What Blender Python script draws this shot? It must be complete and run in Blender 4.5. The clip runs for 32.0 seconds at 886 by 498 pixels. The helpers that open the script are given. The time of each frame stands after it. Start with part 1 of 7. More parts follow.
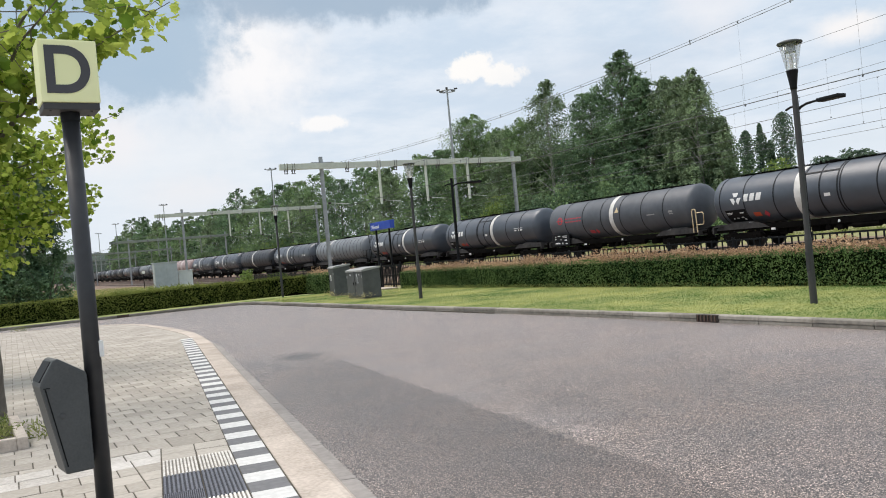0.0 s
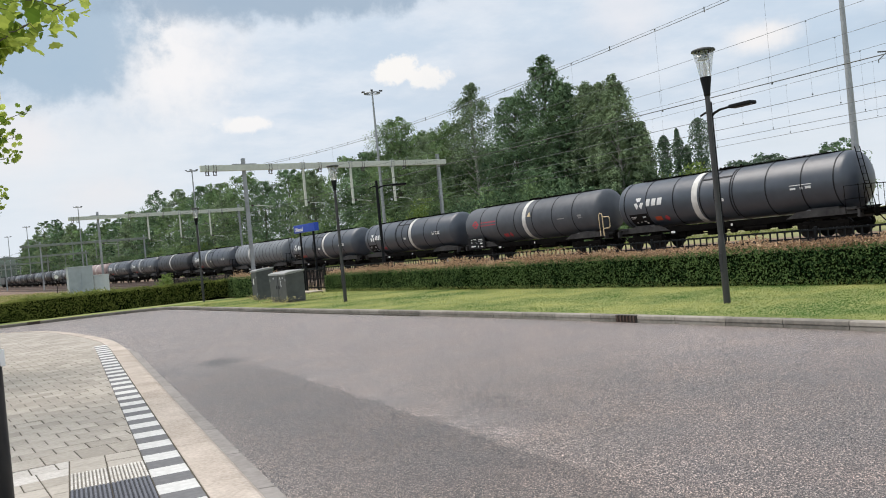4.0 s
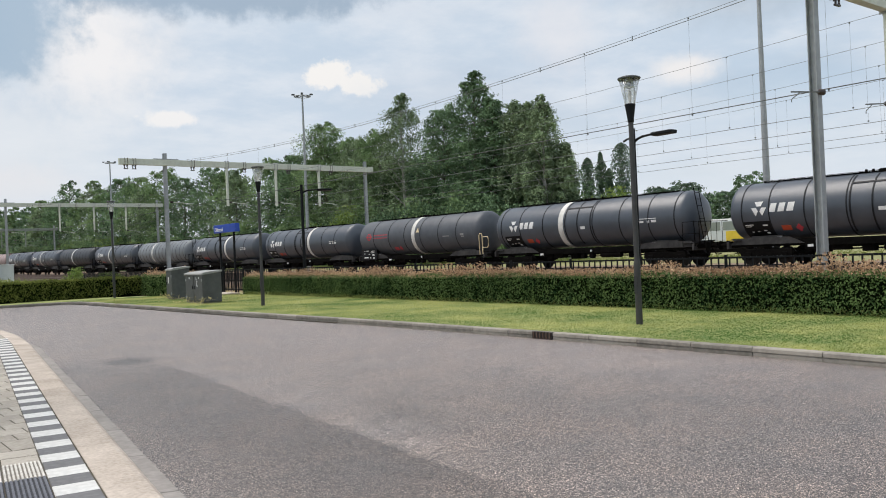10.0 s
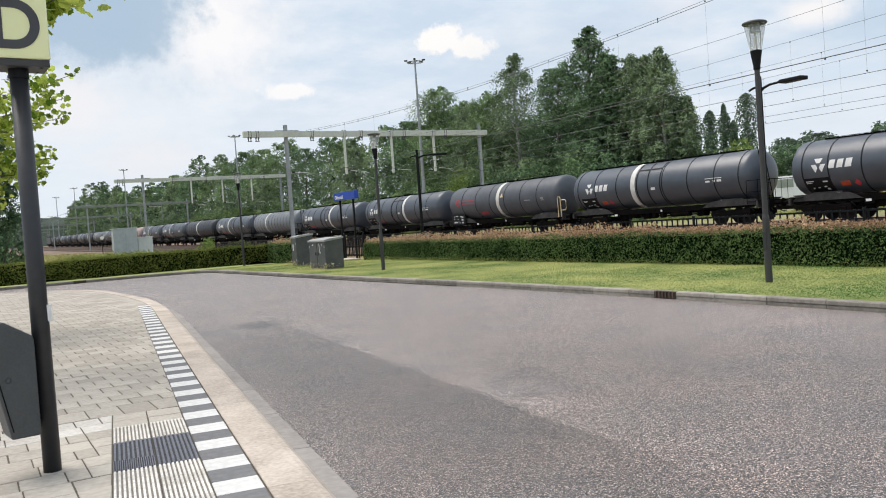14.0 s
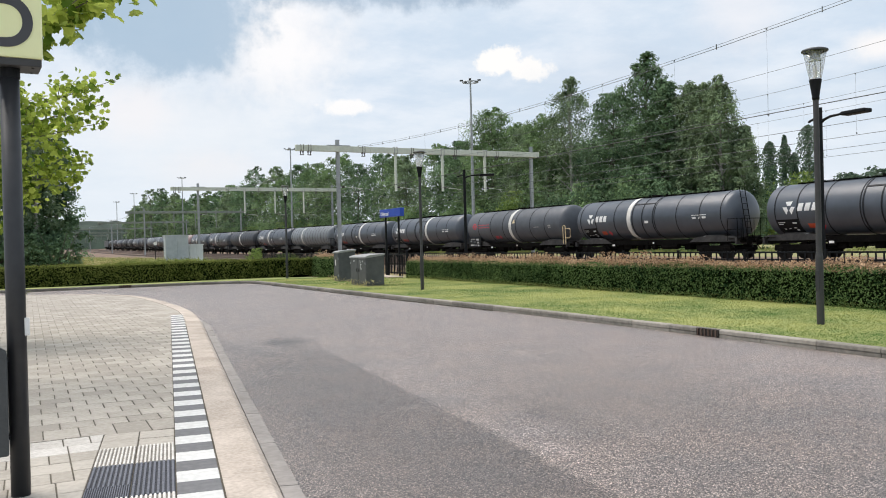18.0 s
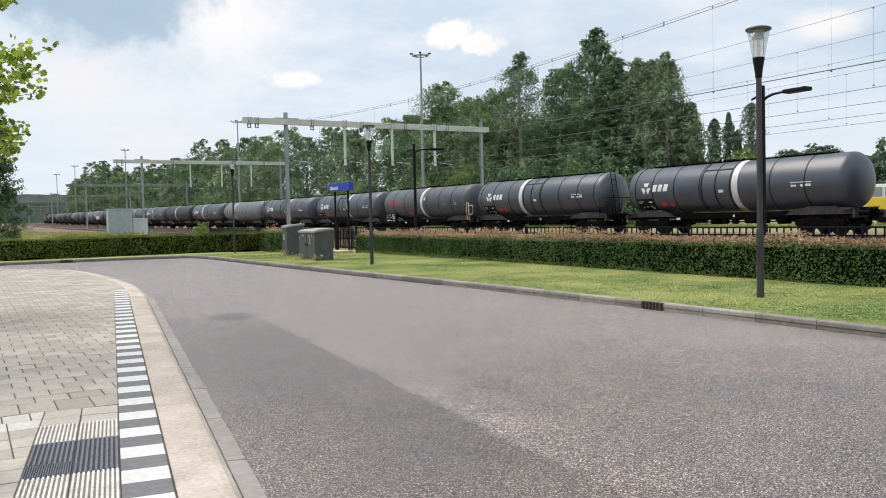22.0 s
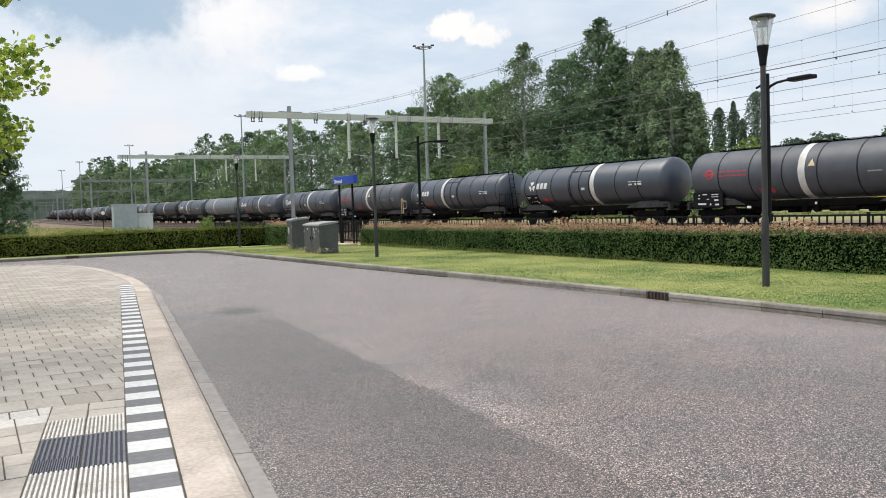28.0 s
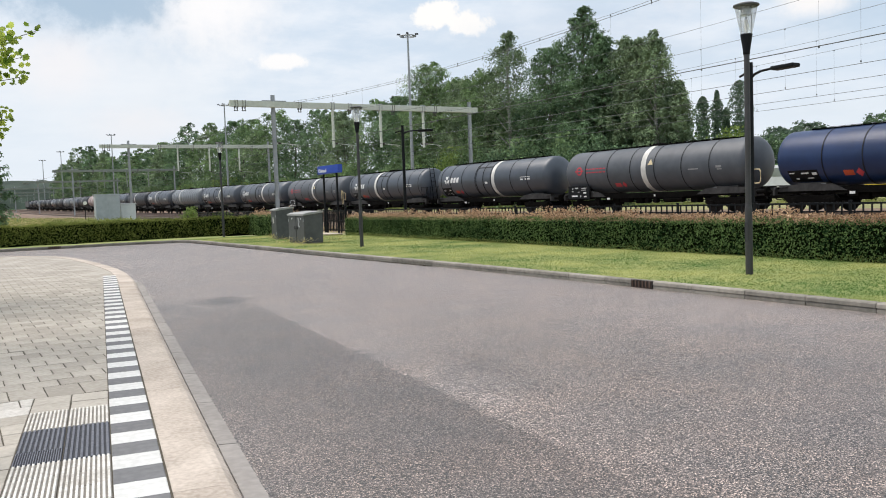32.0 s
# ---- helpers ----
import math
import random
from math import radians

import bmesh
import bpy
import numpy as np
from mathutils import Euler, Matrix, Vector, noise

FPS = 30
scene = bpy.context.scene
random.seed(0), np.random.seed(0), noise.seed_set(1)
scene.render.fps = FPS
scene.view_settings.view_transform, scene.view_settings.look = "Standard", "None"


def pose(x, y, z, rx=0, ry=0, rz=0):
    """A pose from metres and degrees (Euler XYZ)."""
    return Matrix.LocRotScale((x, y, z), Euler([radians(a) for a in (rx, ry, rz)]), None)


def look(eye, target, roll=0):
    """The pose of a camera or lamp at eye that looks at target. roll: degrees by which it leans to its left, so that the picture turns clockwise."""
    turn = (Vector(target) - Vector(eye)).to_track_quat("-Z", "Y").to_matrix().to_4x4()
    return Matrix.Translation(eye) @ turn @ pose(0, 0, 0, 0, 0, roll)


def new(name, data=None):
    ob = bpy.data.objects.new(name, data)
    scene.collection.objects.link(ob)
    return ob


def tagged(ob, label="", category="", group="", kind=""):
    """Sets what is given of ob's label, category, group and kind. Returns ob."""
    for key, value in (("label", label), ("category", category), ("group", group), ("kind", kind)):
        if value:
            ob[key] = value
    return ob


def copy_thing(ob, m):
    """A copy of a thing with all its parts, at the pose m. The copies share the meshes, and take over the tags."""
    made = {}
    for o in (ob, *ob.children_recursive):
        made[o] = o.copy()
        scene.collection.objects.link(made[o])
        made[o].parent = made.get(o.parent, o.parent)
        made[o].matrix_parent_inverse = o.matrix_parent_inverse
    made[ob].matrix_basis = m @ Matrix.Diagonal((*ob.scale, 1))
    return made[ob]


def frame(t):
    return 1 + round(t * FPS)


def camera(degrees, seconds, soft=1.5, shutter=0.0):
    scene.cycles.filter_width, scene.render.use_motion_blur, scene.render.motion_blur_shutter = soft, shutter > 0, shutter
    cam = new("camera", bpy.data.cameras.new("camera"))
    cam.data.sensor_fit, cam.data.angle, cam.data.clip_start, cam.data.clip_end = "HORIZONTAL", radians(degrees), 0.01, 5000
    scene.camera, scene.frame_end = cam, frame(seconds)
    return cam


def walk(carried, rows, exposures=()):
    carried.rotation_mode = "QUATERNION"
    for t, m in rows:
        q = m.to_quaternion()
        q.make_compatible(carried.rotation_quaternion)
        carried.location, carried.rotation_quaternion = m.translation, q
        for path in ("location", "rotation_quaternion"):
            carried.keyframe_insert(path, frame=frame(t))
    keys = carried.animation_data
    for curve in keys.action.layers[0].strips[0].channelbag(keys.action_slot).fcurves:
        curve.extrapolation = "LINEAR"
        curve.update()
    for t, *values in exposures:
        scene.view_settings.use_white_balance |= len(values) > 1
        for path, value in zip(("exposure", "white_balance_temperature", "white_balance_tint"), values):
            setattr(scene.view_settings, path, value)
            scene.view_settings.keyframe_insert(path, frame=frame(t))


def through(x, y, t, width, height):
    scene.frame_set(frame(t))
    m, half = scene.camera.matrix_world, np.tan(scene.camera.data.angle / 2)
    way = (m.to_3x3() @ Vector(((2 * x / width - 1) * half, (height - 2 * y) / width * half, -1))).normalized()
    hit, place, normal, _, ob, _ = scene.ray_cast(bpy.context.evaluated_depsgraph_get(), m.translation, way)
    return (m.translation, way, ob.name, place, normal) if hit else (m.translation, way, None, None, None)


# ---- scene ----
cam = camera(56.46, 32.0, 1.0)
PATH = [
    (0, -0.532, -0.271, 1.599, 90.218, 5.316, -27.764),
    (0.5, -0.530, -0.256, 1.597, 90.210, 5.446, -28.100),
    (1, -0.532, -0.261, 1.598, 90.109, 5.493, -28.343),
    (1.5, -0.528, -0.247, 1.600, 89.902, 5.558, -28.550),
    (2, -0.526, -0.253, 1.594, 89.609, 5.670, -28.841),
    (2.5, -0.524, -0.251, 1.594, 89.373, 5.788, -29.393),
    (3, -0.522, -0.262, 1.591, 89.285, 5.851, -30.346),
    (3.5, -0.503, -0.258, 1.590, 89.479, 5.801, -31.619),
    (4, -0.476, -0.262, 1.597, 89.905, 5.539, -32.908),
    (4.5, -0.484, -0.252, 1.598, 90.397, 5.304, -34.046),
    (6.5, -0.493, -0.262, 1.592, 90.926, 4.188, -36.233),
    (7, -0.496, -0.268, 1.593, 90.878, 3.589, -36.712),
    (7.5, -0.484, -0.258, 1.591, 90.823, 2.990, -37.220),
    (8, -0.479, -0.259, 1.592, 90.737, 2.557, -37.649),
    (8.5, -0.483, -0.279, 1.591, 90.631, 2.379, -37.914),
    (9, -0.483, -0.273, 1.591, 90.469, 2.334, -38.070),
    (9.5, -0.486, -0.276, 1.596, 90.343, 2.380, -38.160),
    (10, -0.485, -0.280, 1.596, 90.246, 2.440, -38.286),
    (10.5, -0.475, -0.267, 1.594, 90.202, 2.371, -38.475),
    (11, -0.484, -0.271, 1.595, 90.180, 2.374, -38.592),
    (11.5, -0.484, -0.273, 1.591, 90.119, 2.497, -38.228),
    (12, -0.483, -0.269, 1.593, 89.942, 2.728, -37.077),
    (12.5, -0.491, -0.249, 1.584, 89.743, 3.156, -35.064),
    (13, -0.497, -0.251, 1.593, 89.309, 3.685, -32.865),
    (13.5, -0.500, -0.237, 1.584, 88.746, 4.044, -31.255),
    (14, -0.478, -0.256, 1.580, 88.124, 4.033, -30.217),
    (14.5, -0.390, -0.270, 1.575, 87.795, 3.450, -29.584),
    (15, -0.304, -0.150, 1.583, 88.077, 2.528, -28.537),
    (15.5, -0.185, 0.007, 1.603, 88.423, 1.547, -27.394),
    (17.5, -0.001, 0.016, 1.615, 89.685, 1.413, -26.108),
    (18, 0.002, 0.015, 1.614, 89.645, 1.449, -26.704),
    (18.5, 0.000, 0.004, 1.615, 89.466, 1.401, -27.474),
    (19, 0.000, 0.000, 1.611, 89.186, 1.356, -28.211),
    (19.5, 0.002, 0.004, 1.611, 88.790, 1.416, -28.888),
    (20, 0.007, 0.010, 1.611, 88.318, 1.409, -29.368),
    (20.5, 0.017, 0.014, 1.607, 87.955, 1.496, -29.590),
    (21, 0.010, 0.010, 1.605, 87.733, 1.447, -29.755),
    (21.5, 0.013, 0.002, 1.607, 87.673, 1.379, -29.913),
    (22, 0.013, 0.011, 1.607, 87.808, 1.301, -30.172),
    (22.5, 0.018, 0.005, 1.610, 87.932, 1.230, -30.535),
    (23, 0.022, 0.013, 1.607, 88.035, 1.188, -30.783),
    (23.5, 0.025, 0.003, 1.606, 88.021, 1.280, -30.775),
    (24, 0.018, 0.012, 1.606, 87.933, 1.396, -30.549),
    (24.5, 0.024, 0.010, 1.605, 87.805, 1.550, -30.186),
    (25, 0.023, 0.000, 1.607, 87.766, 1.777, -29.863),
    (25.5, 0.024, 0.014, 1.606, 87.733, 1.883, -29.682),
    (27.5, 0.020, 0.012, 1.608, 87.340, 1.967, -29.669),
    (28, 0.021, 0.009, 1.604, 87.274, 1.879, -29.847),
    (28.5, 0.021, 0.008, 1.609, 87.268, 1.840, -30.098),
    (29, 0.018, 0.008, 1.605, 87.322, 1.856, -30.319),
    (29.5, 0.022, 0.010, 1.605, 87.260, 1.886, -30.470),
    (30, 0.026, 0.011, 1.604, 87.126, 1.962, -30.574),
    (30.5, 0.034, 0.013, 1.605, 86.910, 2.042, -30.616),
    (31, 0.031, 0.009, 1.601, 86.733, 2.110, -30.619),
    (31.5, 0.027, 0.017, 1.600, 86.595, 2.083, -30.685),
    (32, 0.029, 0.024, 1.602, 86.495, 2.024, -30.892),
]
walk(cam, [(t, pose(*row)) for t, *row in PATH], [(0, 0.0), (2, 0.0), (4, -0.06), (7, -0.11), (11, -0.13), (13, -0.05), (15, 0.04), (32, 0.04)])
# end of path

# ---- world, sun and exposure ----
EXPOSURE = 0.0
scene.view_settings.exposure = EXPOSURE
SUN_HIGH, SUN_TURN = 66.0, 325.0


def world_sky():
    w = bpy.data.worlds.new("sky")
    scene.world = w
    w.use_nodes = True
    nt = w.node_tree
    nt.nodes.clear()

    def node(kind, **sets):
        n = nt.nodes.new(kind)
        for k, v in sets.items():
            n.inputs[k].default_value = v
        return n

    def calc(op, a, b=None, clamp=False):
        n = nt.nodes.new("ShaderNodeMath")
        n.operation, n.use_clamp = op, clamp
        for i, v in enumerate((a, b)):
            if v is None:
                continue
            if isinstance(v, (int, float)):
                n.inputs[i].default_value = v
            else:
                nt.links.new(v, n.inputs[i])
        return n.outputs[0]

    def smooth(v, lo, hi):
        n = nt.nodes.new("ShaderNodeMapRange")
        n.interpolation_type = "SMOOTHSTEP"
        n.inputs["From Min"].default_value, n.inputs["From Max"].default_value = lo, hi
        nt.links.new(v, n.inputs["Value"])
        return n.outputs[0]

    def mix(f, a, b):
        n = nt.nodes.new("ShaderNodeMix")
        n.data_type = "RGBA"
        for i, v in ((0, f), (6, a), (7, b)):
            if isinstance(v, (tuple, float, int)):
                n.inputs[i].default_value = v if not isinstance(v, tuple) else (*v, 1)
            else:
                nt.links.new(v, n.inputs[i])
        return n.outputs[2]

    sky = nt.nodes.new("ShaderNodeTexSky")
    sky.sky_type, sky.sun_disc = "NISHITA", False
    sky.sun_elevation, sky.sun_rotation = radians(SUN_HIGH), radians(SUN_TURN)
    scale = nt.nodes.new("ShaderNodeVectorMath")
    scale.operation = "SCALE"
    scale.inputs["Scale"].default_value = 0.10
    nt.links.new(sky.outputs[0], scale.inputs[0])
    clear = scale.outputs[0]
    way = nt.nodes.new("ShaderNodeTexCoord").outputs["Generated"]
    sep = nt.nodes.new("ShaderNodeSeparateXYZ")
    nt.links.new(way, sep.inputs[0])
    up = calc("MAXIMUM", sep.outputs[2], 0.0)
    # a layer of high cloud: the direction cast on to a flat ceiling
    lift = calc("ADD", up, 0.16)
    flat = nt.nodes.new("ShaderNodeCombineXYZ")
    nt.links.new(calc("DIVIDE", sep.outputs[0], lift), flat.inputs[0])
    nt.links.new(calc("DIVIDE", sep.outputs[1], lift), flat.inputs[1])
    veil = node("ShaderNodeTexNoise", Scale=1.1, Detail=6.0, Roughness=0.55)
    nt.links.new(flat.outputs[0], veil.inputs["Vector"])
    veil2 = node("ShaderNodeTexNoise", Scale=2.6, Detail=8.0, Roughness=0.6)
    nt.links.new(flat.outputs[0], veil2.inputs["Vector"])
    puff = node("ShaderNodeTexNoise", Scale=26.0, Detail=8.0, Roughness=0.62)
    nt.links.new(way, puff.inputs["Vector"])
    wisp = node("ShaderNodeTexNoise", Scale=75.0, Detail=6.0, Roughness=0.6)
    nt.links.new(way, wisp.inputs["Vector"])
    tone = mix(smooth(veil2.outputs["Fac"], 0.35, 0.7), (0.62, 0.73, 0.86), (0.80, 0.86, 0.94))
    colour = mix(smooth(veil.outputs["Fac"], 0.1, 0.55), mix(0.55, clear, (0.64, 0.73, 0.84)), tone)

    def cloud(yaw, pitch, wide, high, soft, under, hue, amount):
        """A cloud round one direction: yaw to the right of north, and pitch, in degrees."""
        nonlocal colour
        m = nt.nodes.new("ShaderNodeMapping")
        m.vector_type = "POINT"
        turn = Matrix.Rotation(radians(-pitch), 3, "X") @ Matrix.Rotation(radians(yaw), 3, "Z")
        m.inputs["Rotation"].default_value = turn.to_euler()
        nt.links.new(way, m.inputs["Vector"])
        s = nt.nodes.new("ShaderNodeSeparateXYZ")
        nt.links.new(m.outputs[0], s.inputs[0])
        a = calc("DIVIDE", s.outputs[0], wide * 0.01745)
        b = calc("DIVIDE", s.outputs[2], high * 0.01745)
        r = calc("SQRT", calc("ADD", calc("MULTIPLY", a, a), calc("MULTIPLY", b, b)))
        r = calc("ADD", r, calc("MULTIPLY", calc("SUBTRACT", puff.outputs["Fac"], 0.5), -2.2 * under))
        r = calc("ADD", r, calc("MULTIPLY", calc("SUBTRACT", wisp.outputs["Fac"], 0.5), -1.5 * under * min(1.0, 1.6 / wide)))
        ahead = calc("GREATER_THAN", s.outputs[1], 0.0)
        f = calc("MULTIPLY", calc("MULTIPLY", smooth(r, 1.0 + soft, 1.0 - soft), ahead), amount)
        colour = mix(f, colour, hue)

    for row in CLOUDS:
        cloud(*row)
    # paler towards the horizon
    colour = mix(smooth(up, 0.22, 0.0), colour, (0.80, 0.86, 0.925))
    bg = nt.nodes.new("ShaderNodeBackground")
    bg.inputs["Strength"].default_value = SKY_LIGHT
    nt.links.new(colour, bg.inputs["Color"])
    out = nt.nodes.new("ShaderNodeOutputWorld")
    nt.links.new(bg.outputs[0], out.inputs["Surface"])


SKY_LIGHT = 1.0
# yaw, pitch, half width, half height, softness, raggedness, colour, cover
CLOUDS = (
    (15.8, 13.8, 3.8, 3.4, 0.7, 0.6, (1.0, 0.98, 0.98), 0.9),
    (8.0, 8.0, 9.0, 3.4, 0.8, 0.6, (0.93, 0.94, 0.96), 0.65),
    (8.4, 15.4, 5.6, 4.0, 0.28, 0.6, (0.42, 0.55, 0.69), 0.9),
    (1.0, 18.5, 7.0, 4.0, 0.5, 0.5, (0.40, 0.53, 0.66), 0.8),
    (23.5, 18.7, 11.5, 2.6, 0.24, 0.5, (0.36, 0.47, 0.60), 0.85),
    (10.9, 5.2, 3.0, 1.1, 0.8, 0.5, (0.97, 0.88, 0.85), 0.7),
    (6.5, 8.8, 2.2, 1.6, 0.8, 0.5, (0.95, 0.90, 0.90), 0.6),
    (20.5, 9.5, 1.75, 0.52, 0.3, 0.8, (1.0, 0.98, 0.97), 1.0),
    (31.0, 12.5, 1.45, 0.95, 0.24, 0.85, (1.0, 0.98, 0.96), 1.0),
    (33.0, 11.7, 1.45, 0.8, 0.24, 0.85, (1.0, 0.98, 0.96), 1.0),
    (46.8, 14.8, 2.2, 2.6, 0.8, 0.6, (0.88, 0.88, 0.92), 0.65),
    (60.5, 16.8, 7.0, 2.4, 0.7, 0.5, (0.44, 0.52, 0.61), 0.6),
    (61.5, 9.3, 5.0, 2.4, 0.8, 0.5, (0.50, 0.65, 0.81), 0.55),
    (40.0, 9.5, 6.0, 3.0, 0.8, 0.5, (0.60, 0.69, 0.81), 0.5),
    (55.2, 11.4, 1.7, 0.85, 0.6, 0.5, (0.98, 0.95, 0.94), 0.9),
)
world_sky()
sun = new("sun", bpy.data.lights.new("sun", "SUN"))
sun.data.energy, sun.data.angle, sun.data.color = 3.5, radians(45), (1.0, 0.92, 0.845)
sun.matrix_world = look((0, 0, 30), (0, 0, 0)) @ pose(0, 0, 0)
_v = Vector((math.sin(radians(SUN_TURN)) * math.cos(radians(SUN_HIGH)), math.cos(radians(SUN_TURN)) * math.cos(radians(SUN_HIGH)), math.sin(radians(SUN_HIGH))))
sun.matrix_world = look(_v * 60, (0, 0, 0))

# ---- materials ----


def material(name, low, high, rough=0.6, scale=6.0, big=0.4, bump=0.15, metal=0.0, depth=0.01, island=0.0, piece=0.0, spec=0.5, coat=0.0):
    """A surface whose colour wanders between two colours at two sizes (per metre), with fine relief."""
    m = bpy.data.materials.new(name)
    m.use_nodes = True
    nt = m.node_tree
    p = nt.nodes["Principled BSDF"]
    p.inputs["Roughness"].default_value, p.inputs["Metallic"].default_value = rough, metal
    p.inputs["Specular IOR Level"].default_value = spec
    p.inputs["Coat Weight"].default_value = coat
    tc = nt.nodes.new("ShaderNodeTexCoord")
    fine = nt.nodes.new("ShaderNodeTexNoise")
    fine.inputs["Scale"].default_value, fine.inputs["Detail"].default_value = scale, 5
    wide = nt.nodes.new("ShaderNodeTexNoise")
    wide.inputs["Scale"].default_value, wide.inputs["Detail"].default_value = big, 3
    for n in (fine, wide):
        nt.links.new(tc.outputs["Object"], n.inputs["Vector"])
    add = nt.nodes.new("ShaderNodeMath")
    add.operation = "ADD"
    nt.links.new(fine.outputs["Fac"], add.inputs[0])
    nt.links.new(wide.outputs["Fac"], add.inputs[1])
    last = add.outputs[0]
    for amount, source, socket in ((island, "ShaderNodeNewGeometry", "Random Per Island"), (piece, "ShaderNodeObjectInfo", "Random")):
        if amount:
            r = nt.nodes.new(source)
            ma = nt.nodes.new("ShaderNodeMath")
            ma.operation = "MULTIPLY_ADD"
            nt.links.new(r.outputs[socket], ma.inputs[0])
            ma.inputs[1].default_value = amount
            nt.links.new(last, ma.inputs[2])
            sub = nt.nodes.new("ShaderNodeMath")
            sub.operation = "SUBTRACT"
            nt.links.new(ma.outputs[0], sub.inputs[0])
            sub.inputs[1].default_value = amount / 2
            last = sub.outputs[0]
    mr = nt.nodes.new("ShaderNodeMapRange")
    mr.inputs["From Min"].default_value, mr.inputs["From Max"].default_value = 0.65, 1.35
    nt.links.new(last, mr.inputs["Value"])
    mx = nt.nodes.new("ShaderNodeMix")
    mx.data_type = "RGBA"
    mx.inputs[6].default_value, mx.inputs[7].default_value = (*low, 1), (*high, 1)
    nt.links.new(mr.outputs[0], mx.inputs[0])
    nt.links.new(mx.outputs[2], p.inputs["Base Color"])
    if bump:
        b = nt.nodes.new("ShaderNodeBump")
        b.inputs["Strength"].default_value, b.inputs["Distance"].default_value = bump, depth
        nt.links.new(fine.outputs["Fac"], b.inputs["Height"])
        nt.links.new(b.outputs[0], p.inputs["Normal"])
    return m


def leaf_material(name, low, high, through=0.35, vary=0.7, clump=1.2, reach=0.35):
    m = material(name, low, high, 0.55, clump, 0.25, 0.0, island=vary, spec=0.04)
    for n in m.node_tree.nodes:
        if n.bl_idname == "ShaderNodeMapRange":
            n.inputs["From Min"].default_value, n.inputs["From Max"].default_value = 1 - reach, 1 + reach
    nt = m.node_tree
    p = nt.nodes["Principled BSDF"]
    col = p.inputs["Base Color"].links[0].from_socket
    tr = nt.nodes.new("ShaderNodeBsdfTranslucent")
    nt.links.new(col, tr.inputs["Color"])
    mx = nt.nodes.new("ShaderNodeMixShader")
    mx.inputs[0].default_value = through
    nt.links.new(p.outputs[0], mx.inputs[1])
    nt.links.new(tr.outputs[0], mx.inputs[2])
    nt.links.new(mx.outputs[0], nt.nodes["Material Output"].inputs["Surface"])
    return m


